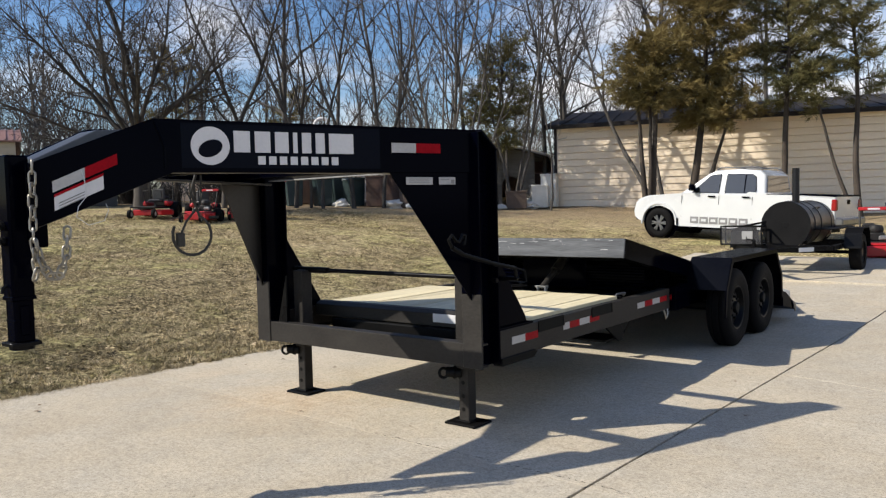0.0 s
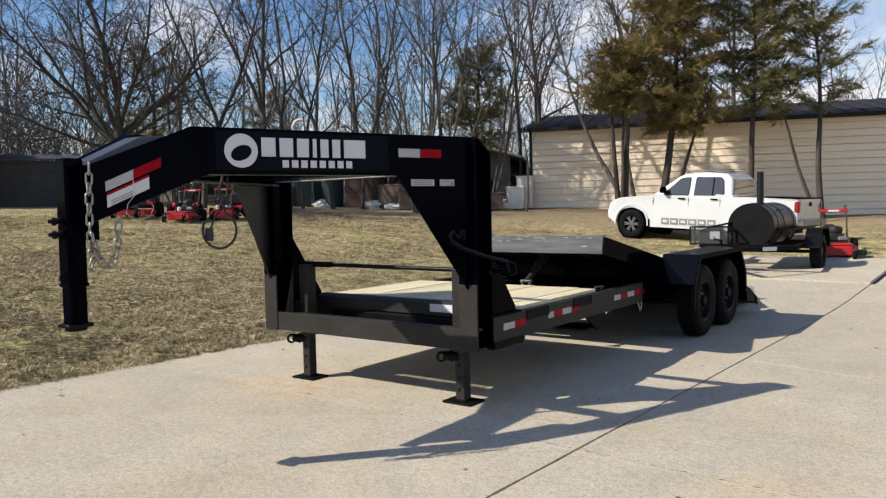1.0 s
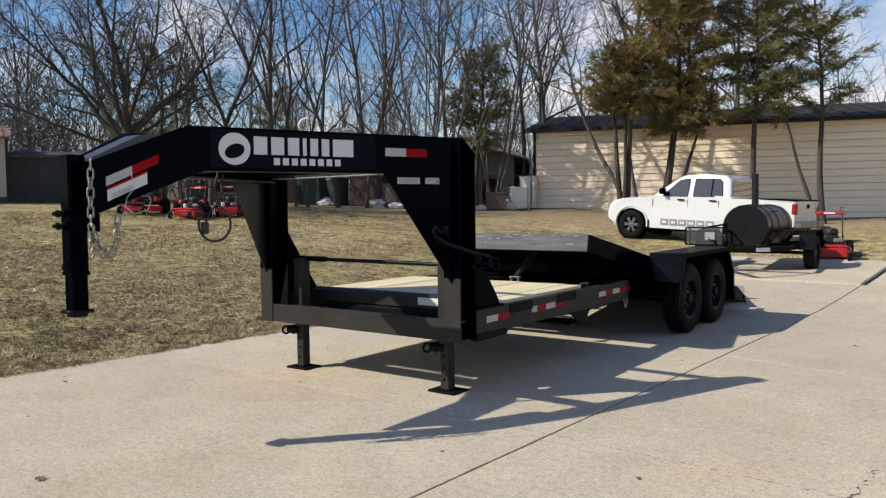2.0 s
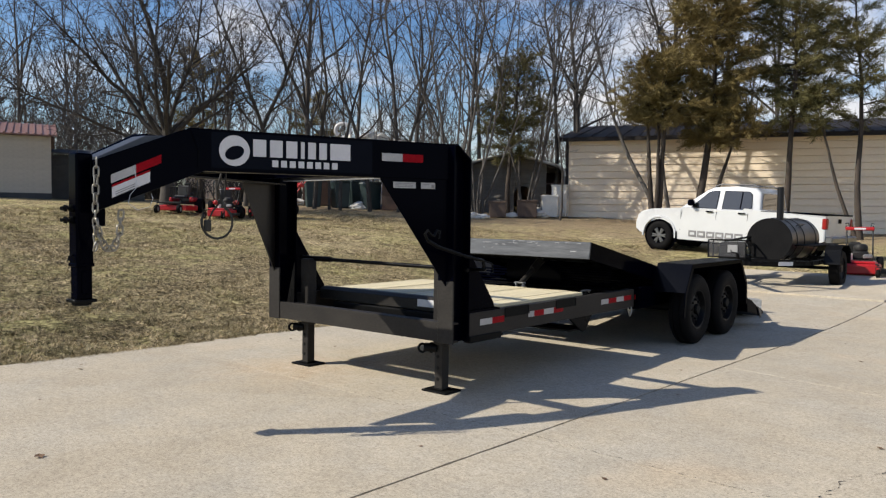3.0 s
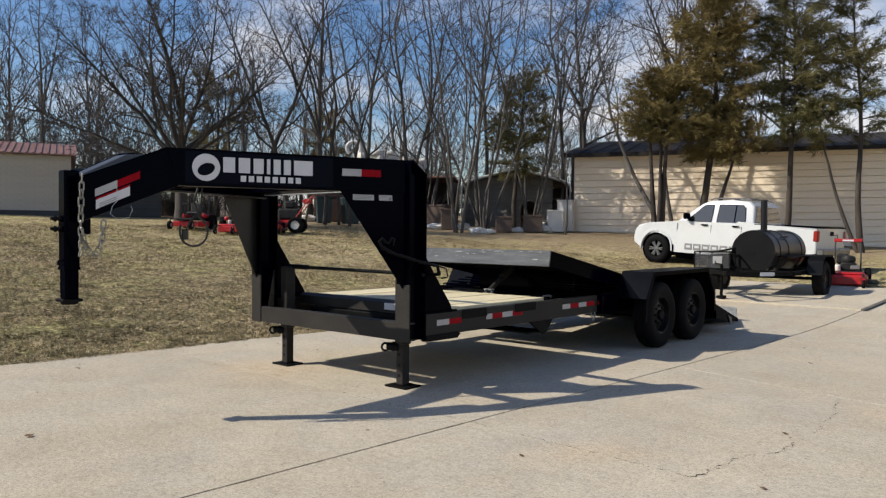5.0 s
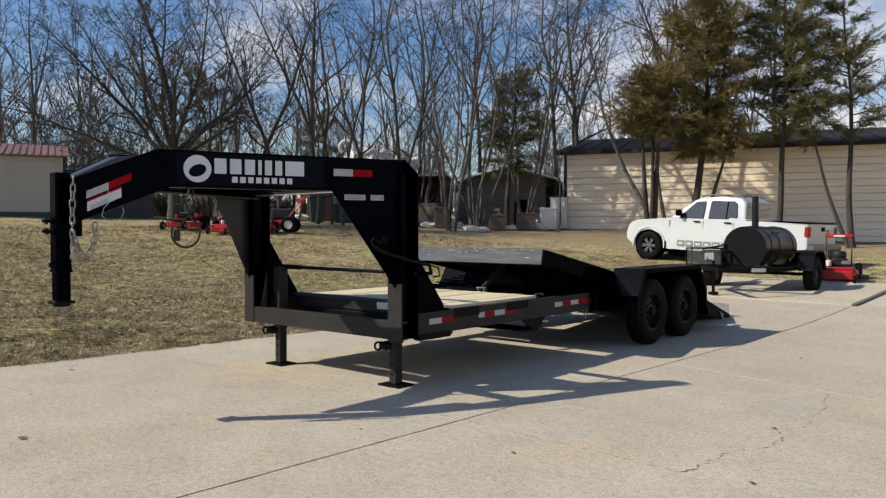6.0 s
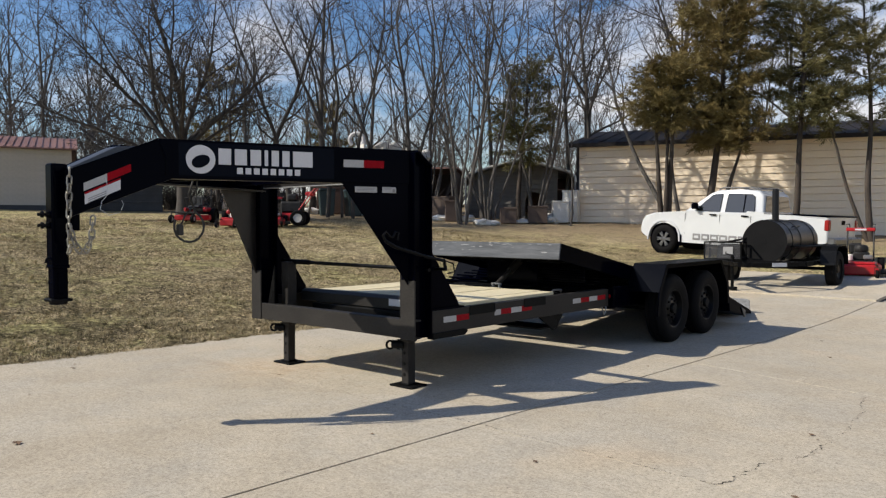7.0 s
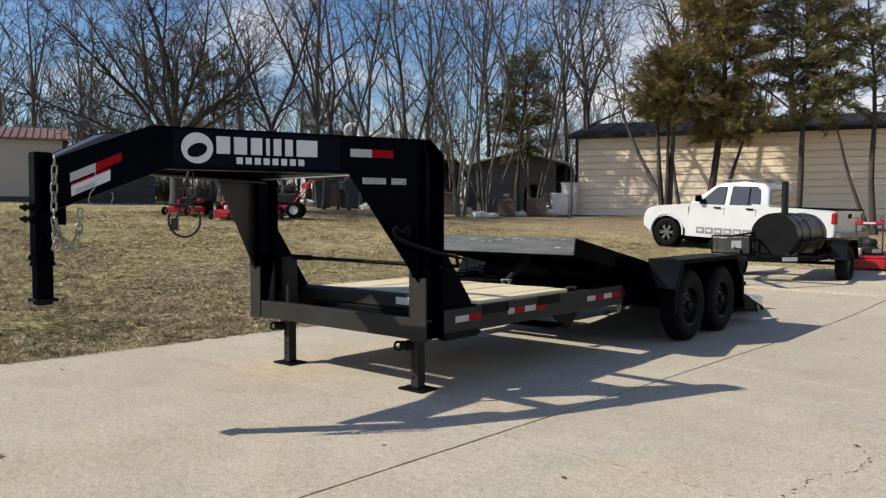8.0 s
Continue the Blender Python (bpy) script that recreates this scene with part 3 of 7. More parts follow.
    for k in range(60):
        f = k / 59
        c = PAD_O + PAD_U * (0.02 + 2.9 * f) + PAD_V * (3.17 - 0.66 * f + rs.gauss(0, 0.004))
        w, z = 0.010 * rs.uniform(0.5, 1.1), land(c.x, c.y)
        trio = [bm.verts.new((c.x, c.y - w, z + 0.0006)), bm.verts.new((c.x, c.y, z + 0.0006 + 0.004 * rs.uniform(0.5, 1.0))), bm.verts.new((c.x, c.y + w, z + 0.0006))]
        if prev:
            bm.faces.new((prev[0], trio[0], trio[1], prev[1]))
            bm.faces.new((prev[1], trio[1], trio[2], prev[2]))
        prev = trio
    part("seam", bm, M_CONCRETE, pad, "low pale seam across the slab")
    crack([(2.57, -0.45), (2.61, -0.16), (2.62, 0.11)], 0.0065, 4)
    crack([(2.62, 0.11), (2.775, 0.40), (2.77, 0.70)], 0.0040, 8)
    crack([(2.77, 0.70), (2.79, 1.14), (2.745, 1.73), (2.63, 2.30)], 0.0030, 7)
    # a nearly closed joint, open only in short stretches
    rs, bm, u = random.Random(12), B(), -1.55
    while u < 1.66:
        ln = rs.uniform(0.012, 0.05)
        row = []
        for k in range(3):
            f = u + ln * k / 2
            c = PAD_O + PAD_U * f + PAD_V * (0.04 - 0.025 * abs(f) + rs.gauss(0, 0.004))
            w = (0.0048, 0.0034)[f > 0.15] * rs.uniform(0.35, 1.0) * (1.0 if k == 1 else 0.4)
            row.append((bm.verts.new((c.x, c.y - w, land(c.x, c.y) + 0.002)), bm.verts.new((c.x, c.y + w, land(c.x, c.y) + 0.002))))
        for a, b in zip(row, row[1:]):
            bm.faces.new((a[0], b[0], b[1], a[1]))
        u += ln + rs.uniform(0.004, 0.075 if u > 0.15 else 0.05)
    part("broken_joint", bm, M_JOINT, pad, "nearly closed joint open in short stretches")
    return pad


build_ground()
build_pad()

# ---- gooseneck trailer ----
W = 2.19                     # width of the chassis; the near rail lies at x = 0, the far one at x = -W
CX = -W / 2
NECK_O = Vector((-0.055, 0.0, 0.0))
NECK_A = Vector((-0.375, -0.927, 0.0)).normalized()
NECK_N = Vector((-NECK_A.y, NECK_A.x, 0.0))
UP = Vector((0, 0, 1))


def mirror(ob, name=None):
    """The same part on the trailer's other side."""
    me = ob.data.copy()
    me.transform(Matrix.Translation((2 * CX, 0, 0)) @ Matrix.Diagonal((-1, 1, 1, 1)))
    me.flip_normals()
    twin = new(name or ob.name.split(".")[0], me)
    twin.parent = ob.parent
    for k in ("label",):
        if k in ob:
            twin[k] = ob[k]
    return twin


def on_neck(u, z, n=0.0):
    return NECK_O + NECK_A * u + NECK_N * n + UP * z


def neck_plate(bm, pts, n0, n1, bev=0.0):
    return prism(bm, pts, NECK_O + NECK_N * n0, NECK_A, UP, NECK_N * (n1 - n0), bev)


def wheel(bm_parent, hub, sx, r=0.39, width=0.235):
    """Trailer wheel at hub (outer face towards sx): tyre, rim, hub cap, lug nuts."""
    x = Vector((sx, 0, 0))
    tyre = B()
    w = width / 2
    lathe(tyre, [(0.215, -w + 0.02), (0.30, -w), (r - 0.045, -w + 0.012), (r - 0.012, -w + 0.035), (r, -w + 0.055), (r, -0.045), (r - 0.012, -0.04), (r - 0.012, -0.03),
                 (r, -0.025), (r, 0.025), (r - 0.012, 0.03), (r - 0.012, 0.04), (r, 0.045), (r, w - 0.055), (r - 0.012, w - 0.035), (r - 0.045, w - 0.012), (0.30, w), (0.215, w - 0.02)],
          hub, x, 48, closed=True)
    t = part("wheel", tyre, M_RUBBER, bm_parent, "black ribbed trailer tyre on a black steel wheel", True)
    rim = B()
    lathe(rim, [(0.217, -w + 0.03), (0.222, w - 0.035), (0.218, w - 0.02), (0.205, w - 0.025), (0.195, w - 0.06), (0.185, w - 0.085), (0.09, w - 0.06), (0.075, w - 0.055), (0.02, w - 0.05)], hub, x, 40)
    part("rim", rim, M_RIM, t, "black steel rim", True)
    cap = B()
    lathe(cap, [(0.06, w - 0.06), (0.058, w - 0.035), (0.05, w - 0.022), (0.01, w - 0.02)], hub, x, 20)
    part("hub_cap", cap, M_PIN, t, "", True)
    for k in range(8):
        a = 2 * math.pi * k / 8
        c = Vector(hub) + Vector((0, math.cos(a) * 0.105, math.sin(a) * 0.105))
        nut = B()
        lathe(nut, [(0.013, w - 0.07), (0.013, w - 0.045), (0.006, w - 0.04)], c, x, 6)
        part("lug_nut", nut, M_RIM, t)
    for k in range(8):
        a = 2 * math.pi * (k + 0.5) / 8
        c = Vector(hub) + Vector((0, math.cos(a) * 0.15, math.sin(a) * 0.15))
        hole = B()
        lathe(hole, [(0.022, w - 0.0735), (0.020, w - 0.071)], c, x, 10)
        part("hand_hole", hole, M_RUBBER, t)
    return t


def build_trailer():
    T = thing("gooseneck_trailer", "black steel gooseneck tilt-deck equipment trailer with wooden front deck", "trailer")
    # low front cross beam, a channel with its lips behind
    bm = B()
    box(bm, (-W + 0.02, 0.0, 0.435), (-0.02, 0.012, 0.585), 0.003)
    box(bm, (-W + 0.02, 0.012, 0.435), (-0.02, 0.085, 0.447))
    box(bm, (-W + 0.02, 0.012, 0.573), (-0.02, 0.085, 0.585))
    part("front_beam", bm, M_BEAM, T, "dark grey front cross channel")
    bm = B()
    box(bm, (-W + 0.06, 0.295, 0.452), (-0.16, 0.420, 0.460))
    box(bm, (-0.74, 0.090, 0.452), (-0.16, 0.290, 0.460))
    part("step_pan", bm, M_PIN, T)
    # open grating between the front beam and the pan
    bm = B()
    for y in (0.180, 0.289):
        box(bm, (-W + 0.06, y, 0.446), (-0.75, y + 0.005, 0.462))
    for k in range(53):
        box(bm, (-W + 0.07 + 0.0255 * k, 0.185, 0.449), (-W + 0.0765 + 0.0255 * k, 0.289, 0.454))
    for y in (0.225, 0.258):
        box(bm, (-W + 0.06, y, 0.4485), (-0.75, y + 0.003, 0.4535))
    part("step_grating", bm, M_PIN, T, "black steel step grating")
    # tie between the two uprights; a pale strip paints its sunlit lower edge
    bm = B()
    box(bm, (-W + 0.15, 0.03, 1.690), (-0.15, 0.042, 1.80), 0.002)
    box(bm, (-W + 0.15, 0.042, 1.690), (-0.15, 0.10, 1.702))
    part("upright_tie", bm, M_BEAM_GLOSS, T, "black cross channel between the uprights, paler for its lit underside")
    bm = B()
    box(bm, (-W + 0.15, 0.028, 1.682), (-0.15, 0.10, 1.689))
    part("tie_lip", bm, M_SCUFF, T, "pale strip painting the sunlit lower edge")
    # upright: two flanges and a web, its top rear corner cut off
    bm = B()
    box(bm, (-0.15, -0.008, 0.43), (0.0, 0.006, 0.90), 0.003)
    mirror(part("upright_foot", bm, M_BEAM, T, "dusty lower front flange"))
    bm = B()
    box(bm, (-0.15, -0.008, 0.90), (0.0, 0.006, 1.90), 0.003)
    mirror(part("upright_flange", bm, M_BLACK, T))
    bm = B()
    prism(bm, [(0.006, 0.43), (0.185, 0.43), (0.185, 1.805), (0.03, 1.905), (0.006, 1.905)], (-0.08, 0, 0), (0, 1, 0), UP, (0.012, 0, 0))
    box(bm, (-0.15, 0.185, 0.43), (0.0, 0.199, 1.80), 0.003)
    prism(bm, [(0.03, 1.905), (0.197, 1.797), (0.199, 1.81), (0.034, 1.92)], (-0.15, 0, 0), (0, 1, 0), UP, (0.15, 0, 0))
    mirror(part("upright", bm, M_BLACK, T, "black I-beam upright"))
    # neck: a channel with its flat back outwards, bent down to the coupler
    prof = [(-0.03, 1.655), (1.76, 1.655), (2.40, 1.385), (2.40, 1.69), (1.85, 1.918), (-0.03, 1.918)]
    bm = B()
    neck_plate(bm, prof, -0.012, 0.0, 0.002)
    for a, b, c, d in (((-0.03, 1.905), (1.85, 1.905), 0, 0.013), ((1.85, 1.905), (2.40, 1.677), 0, 0.013)):
        neck_plate(bm, [a, b, (b[0], b[1] + d), (a[0], a[1] + d)], -0.105, -0.010)
    mirror(part("neck_beam", bm, M_BLACK, T, "glossy black gooseneck beam"))
    # lower flange in the paler copy, for light bounced off the paving
    bm = B()
    for a, b, d in (((-0.03, 1.651), (1.76, 1.651), 0.013), ((1.76, 1.651), (2.40, 1.381), 0.013)):
        neck_plate(bm, [a, b, (b[0], b[1] + d), (a[0], a[1] + d)], -0.105, -0.0125)
    mirror(part("lower_flange", bm, M_BEAM_GLOSS, T, "underside of the neck beam, paler for the ground bounce"))
    bm = B()
    tube(bm, [on_neck(1.80, 1.67, 0.001), on_neck(1.80, 1.78, 0.002), on_neck(1.845, 1.905, 0.001)], 0.006, 6)
    mirror(part("weld_seam", bm, M_BLACK, T))
    # gusset from the neck down the upright
    bm = B()
    neck_plate(bm, [(0.555, 1.655), (-0.0, 1.655), (-0.0, 0.86), (0.012, 0.86)], -0.022, -0.010)
    # the far gusset takes the paler copy for the reflection on it
    mirror(part("neck_gusset", bm, M_BLACK, T, "black triangular gusset plate")).data.materials[0] = M_BEAM_GLOSS
    bm = B()
    prism(bm, [(0.199, 1.15), (0.199, 0.65), (0.56, 0.65), (0.545, 0.70)], (-0.04, 0, 0), (0, 1, 0), UP, (0.012, 0, 0))
    part("rear_brace", bm, M_BLACK, T, "black rear brace plate")
    bm = B()
    prism(bm, [(0.199, 1.24), (0.199, 0.65), (0.64, 0.65), (0.625, 0.70), (0.27, 1.24)], (-W + 0.03, 0, 0), (0, 1, 0), UP, (0.012, 0, 0))
    part("rear_brace", bm, M_BLACK, T, "black rear brace plate")
    bm = B()
    prism(bm, [(0.0, 0.58), (0.0, 0.95), (-0.10, 0.58)], (-W + 0.30, 0.04, 0), (1, 0, 0), UP, (0, 0.012, 0))
    part("corner_gusset", bm, M_BLACK_SATIN, T)
    # cross ties between the neck beams, and the wedge-shaped cover ahead of the bend
    bm = B()
    prism(bm, [(2.37, 1.72), (2.10, 1.862), (1.93, 1.872), (1.90, 1.80), (2.37, 1.66)], on_neck(0, 0, -0.10), NECK_A, UP, (-0.16, 0, 0), 0.004)
    part("neck_cover", bm, M_COVER, T, "wedge-shaped sheet cover over the neck")
    bm = B()
    box(bm, (CX - 0.49, -1.30, 1.67), (CX + 0.49, -1.20, 1.75), 0.004)
    box(bm, (CX - 0.84, -0.42, 1.68), (CX + 0.84, -0.34, 1.74), 0.004)
    part("neck_tie", bm, M_BLACK, T)
    # coupler
    cy = -2.235
    bm = B()
    box(bm, (CX - 0.052, cy - 0.052, 1.06), (CX + 0.052, cy + 0.052, 1.735), 0.010)
    coupler = part("coupler", bm, M_BLACK, T, "square black gooseneck coupler tube")
    bm = B()
    box(bm, (CX + 0.02, cy + 0.03, 1.30), (CX + 0.062, cy + 0.12, 1.70), 0.004)
    part("side_plate", bm, M_BLACK, coupler)
    bm = B()
    box(bm, (CX - 0.055, cy - 0.055, 1.055), (CX + 0.055, cy + 0.055, 1.075), 0.003)
    part("collar", bm, M_BLACK, coupler)
    bm = B()
    box(bm, (CX - 0.046, cy - 0.046, 0.855), (CX + 0.046, cy + 0.046, 1.06), 0.008)
    box(bm, (CX - 0.047, cy - 0.047, 0.955), (CX + 0.047, cy + 0.047, 0.965), 0.002)
    part("inner_tube", bm, M_BLACK, coupler, "black inner adjustment tube")
    bm = B()
    box(bm, (CX - 0.064, cy - 0.066, 0.838), (CX + 0.064, cy + 0.066, 0.858), 0.004)
    lathe(bm, [(0.045, 0.818), (0.054, 0.822), (0.056, 0.838)], (CX, cy, 0), UP, 24)
    part("ball_socket", bm, M_BLACK_SATIN, coupler, "", True)
    bm = B()
    box(bm, (CX + 0.044, cy - 0.02, 0.89), (CX + 0.056, cy + 0.02, 1.03), 0.004)
    part("latch_lever", bm, M_BLACK, coupler)
    for z in (1.405, 1.335):
        bm = B()
        tube(bm, [(CX, cy - 0.05, z), (CX, cy - 0.12, z)], 0.011, 8)
        lathe(bm, [(0.022, 0.0), (0.022, 0.016)], (CX, cy - 0.053, z), (0, -1, 0), 6)
        lathe(bm, [(0.022, 0.0), (0.022, 0.014)], (CX, cy - 0.085, z), (0, -1, 0), 6)
        part("set_bolt", bm, M_BLACK_SATIN, coupler, "", True)
    bm = B()
    tube(bm, [(CX, cy - 0.05, 1.13), (CX, cy - 0.072, 1.115), (CX, cy - 0.076, 1.09)], 0.007, 6)
    part("latch_handle", bm, M_BLACK_SATIN, coupler)

    # stickers
    def sticker(name, pts, material, parent, label="", n=0.0006):
        b2 = B()
        neck_plate(b2, pts, n, n + 0.0012)
        return part(name, b2, material, parent, label)

    def rect(u0, u1, z0, z1):
        return [(u0, z0), (u1, z0), (u1, z1), (u0, z1)]

    panel = sticker("logo_panel", rect(0.62, 1.72, 1.675, 1.90), M_DECAL_NAVY, T, "navy logo panel with a white disc and block shapes")
    disc = sticker("disc", arc((1.575, 1.788), 0.098, 0, 360, 39)[:-1], M_WHITE_VINYL, panel, "white disc", 0.002)
    sticker("emblem", [(1.575 + 0.058 * math.cos(q) - 0.018 * math.sin(q), 1.775 + 0.046 * math.sin(q)) for q in (2 * math.pi * i / 24 for i in range(24))], M_DECAL_NAVY, disc, "plain dark emblem", 0.0034)
    edges = [1.463, 1.352, 1.243, 1.143, 1.093, 1.015, 0.937, 0.766]
    for a, b2 in zip(edges, edges[1:]):
        w2 = 0.018
        sticker("letter_block", [(a - w2 * 0.4, 1.757), (b2 + w2, 1.757), (b2 + w2, 1.868), (a - w2 * 0.4, 1.868)], M_WHITE_VINYL, panel, "", 0.002)
    for k in range(8):
        a = 1.33 - k * 0.059
        sticker("letter_bar", rect(a - 0.040, a, 1.694, 1.738), M_WHITE_VINYL, panel, "", 0.002)

    def tape(u0, um, u1, z0, z1, slope=0.0):
        def q(a, b2):
            return [(a, z0 - slope * (a - u1)), (b2, z0 - slope * (b2 - u1)), (b2, z1 - slope * (b2 - u1)), (a, z1 - slope * (a - u1))]
        sticker("reflector", q(u0, um), M_TAPE_WHITE, T, "white reflective tape")
        sticker("reflector", q(um, u1), M_TAPE_RED, T, "red reflective tape")

    tape(0.545, 0.385, 0.22, 1.770, 1.826)
    tape(2.305, 2.165, 2.02, 1.690, 1.742, 0.47)
    lab = sticker("warning_label", [(2.30, 1.470), (2.085, 1.571), (2.085, 1.648), (2.30, 1.547)], M_WHITE_VINYL, T, "white warning label with a red stripe")
    sticker("stripe", [(2.30, 1.534), (2.085, 1.635), (2.085, 1.648), (2.30, 1.547)], M_TAPE_RED, lab, "", 0.002)
    for k in range(3):
        z = 1.478 + k * 0.013
        sticker("print_bar", [(2.28, z), (2.17, z + 0.052), (2.17, z + 0.057), (2.28, z + 0.005)], M_LABEL_GREY, lab, "", 0.002)
    a = sticker("data_plate", rect(0.278, 0.456, 1.583, 1.627), M_TAPE_WHITE, T, "white data plate with rows of small print")
    for k in range(3):
        sticker("print_bar", rect(0.30, 0.44, 1.592 + k * 0.011, 1.596 + k * 0.011), M_LABEL_GREY, a, "", 0.002)
    a = sticker("data_plate", rect(0.12, 0.235, 1.583, 1.627), M_TAPE_WHITE, T, "white data plate with a dark square")
    sticker("print_bar", rect(0.128, 0.15, 1.588, 1.612), M_LABEL_GREY, a, "", 0.002)
    sticker("print_bar", rect(0.165, 0.22, 1.610, 1.615), M_LABEL_GREY, a, "", 0.002)

    # jack drive shaft and folded crank
    bm = B()
    tube(bm, [(-W + 0.14, 0.26, 0.98), (-0.10, 0.26, 0.975)], 0.016, 10)
    tube(bm, [(-W + 0.14, 0.26, 0.98), (-W + 0.55, 0.26, 0.98)], 0.024, 10)
    part("jack_shaft", bm, M_BLACK_SATIN, T, "dark jack drive shaft", True)
    bm = B()
    tube(bm, [(-0.10, 0.26, 0.975), (0.10, 0.25, 0.985), (0.12, 0.22, 1.0)], 0.014, 10)
    tube(bm, [(0.11, 0.23, 0.99), (0.11, 0.21, 1.055), (0.10, 0.02, 1.09), (0.09, -0.30, 1.17), (0.085, -0.40, 1.215)], 0.014, 10)
    part("crank_arm", bm, M_BLACK_SATIN, T, "", True)
    bm = B()
    tube(bm, [(0.085, -0.40, 1.215), (0.085, -0.43, 1.26), (0.085, -0.40, 1.285), (0.085, -0.36, 1.25), (0.085, -0.33, 1.245), (0.085, -0.30, 1.285), (0.085, -0.27, 1.28), (0.085, -0.285, 1.225)], 0.010, 8)
    part("crank_handle", bm, M_BLACK_SATIN, T, "", True)
    bm = B()
    tube(bm, [(0.10, 0.20, 1.06), (0.12, 0.31, 1.03), (0.12, 0.33, 0.96), (0.10, 0.27, 0.95)], 0.007, 6)
    part("crank_keeper", bm, M_BLACK_SATIN, T, "", True)
    bm = B()
    tube(bm, [(0.0, 0.13, 0.98), (0.03, 0.13, 0.98)], 0.016, 8)
    part("crank_pin", bm, M_BLACK_SATIN, T, "", True)

    # drop-leg jacks
    jx, jy = -0.29, 0.22
    bm = B()
    box(bm, (jx - 0.052, jy - 0.052, 0.37), (jx + 0.052, jy + 0.052, 0.98), 0.006)
    jack = part("jack_housing", bm, M_BEAM, T, "black square drop-leg jack")
    bm = B()
    box(bm, (jx - 0.042, jy - 0.042, 0.018), (jx + 0.042, jy + 0.042, 0.40), 0.006)
    leg = part("jack_leg", bm, M_BEAM, T, "black jack leg with pin holes")
    holes = []
    for z in (0.10, 0.19, 0.28):
        bm = B()
        lathe(bm, [(0.014, 0.0), (0.014, 0.0015)], (jx - 0.004, jy - 0.0425, z), (0, -1, 0), 12)
        holes.append(part("pin_hole", bm, M_PIN, leg))
    bm = B()
    box(bm, (jx - 0.125, jy - 0.10, 0.0), (jx + 0.125, jy + 0.10, 0.016), 0.004)
    box(bm, (jx - 0.06, jy - 0.06, 0.016), (jx + 0.06, jy + 0.06, 0.028), 0.004)
    foot = part("jack_foot", bm, M_BLACK_SATIN, T, "flat dark steel foot plate")
    bm = B()
    tube(bm, [(jx - 0.02, jy - 0.03, 0.345), (jx - 0.115, jy - 0.07, 0.345)], 0.036, 12)
    lathe(bm, [(0.044, 0.0), (0.044, 0.014), (0.02, 0.016)], (jx - 0.06, jy - 0.045, 0.345), (-0.93, -0.37, 0), 14)
    tube(bm, [(jx - 0.12, jy - 0.07, 0.345)] + [(jx - 0.136 + 0.020 * math.cos(q), jy - 0.08 + 0.022 * math.cos(q), 0.338 + 0.033 * math.sin(q)) for q in (2 * math.pi * i / 12 for i in range(13))], 0.010, 8)
    pin = part("spring_pin", bm, M_PIN, T, "", True)
    shift = -W - 2 * jx
    for o in (jack, foot, pin, leg):
        twin = o.copy()
        scene.collection.objects.link(twin)
        twin.parent = T
        twin.location = (shift, 0, 0)
        if o is leg:
            for h in holes:
                h2 = h.copy()
                scene.collection.objects.link(h2)
                h2.parent = twin

    # front of the deck: upper beam, lower box beam, treated boards
    bm = B()
    box(bm, (-W + 0.17, 0.46, 0.585), (-0.06, 0.475, 0.678), 0.004)
    prism(bm, [(0.46, 0.678), (0.50, 0.70), (0.56, 0.70), (0.56, 0.678)], (-W + 0.17, 0, 0), (0, 1, 0), UP, (W - 0.23, 0, 0))
    part("deck_front_beam", bm, M_BEAM, T, "dark grey deck front beam")
    bm = B()
    box(bm, (-W + 0.40, 0.42, 0.44), (-0.06, 0.54, 0.574), 0.004)
    part("lower_cross_beam", bm, M_PIN, T)
    bm = B()
    box(bm, (-0.765, 0.4565, 0.615), (-0.43, 0.4585, 0.677))
    part("front_plate", bm, M_WHITE_VINYL, T, "plain white sticker plate")
    nb = 13
    bw = (W - 0.14) / nb
    for k in range(nb):
        bm = B()
        x0 = -W + 0.07 + bw * k
        box(bm, (x0 + 0.003, 0.56, 0.638), (x0 + bw - 0.003, 2.06, 0.672 + 0.002 * (k % 3)), 0.003)
        part("deck_board", bm, M_DECK_WOOD, T, "pale treated pine board" if k == 0 else "")
    for y in (0.75, 1.15, 1.55, 1.95, 2.5, 3.0):
        bm = B()
        box(bm, (-W + 0.06, y, 0.50), (-0.06, y + 0.05, 0.632))
        part("cross_member", bm, M_BLACK_SATIN, T)

    # side rail: channel with reflectors and stake pockets
    bm = B()
    box(bm, (-0.012, 0.199, 0.455), (0.0, 3.02, 0.645), 0.003)
    box(bm, (-0.075, 0.199, 0.633), (-0.012, 3.02, 0.645))
    box(bm, (-0.075, 0.199, 0.455), (-0.012, 3.02, 0.467))
    mirror(part("side_rail", bm, M_BEAM, T, "dark grey side channel"))
    bm = B()
    box(bm, (-0.07, 0.199, 0.646), (-0.002, 0.60, 0.662), 0.002)
    mirror(part("rail_cap", bm, M_BLACK, T))
    # stake pockets: black plates on the face paint the shade of the recesses
    for y in (0.66, 1.45):
        bm = B()
        prism(bm, [(y, 0.652), (y + 0.34, 0.652), (y + 0.34, 0.572), (y, 0.572)], (0.001, 0, 0), (0, 1, 0), UP, (0.006, 0, 0), 0.002)
        pocket = part("stake_pocket", bm, M_PIN, T, "black plate painting the shaded recess of a stake pocket")
        mirror(pocket)
        bm = B()
        prism(bm, [(y + 0.341, 0.650), (y + 0.352, 0.650), (y + 0.352, 0.574), (y + 0.341, 0.574)], (0.001, 0, 0), (0, 1, 0), UP, (0.012, 0, 0))
        part("pocket_lip", bm, M_BEAM, pocket)
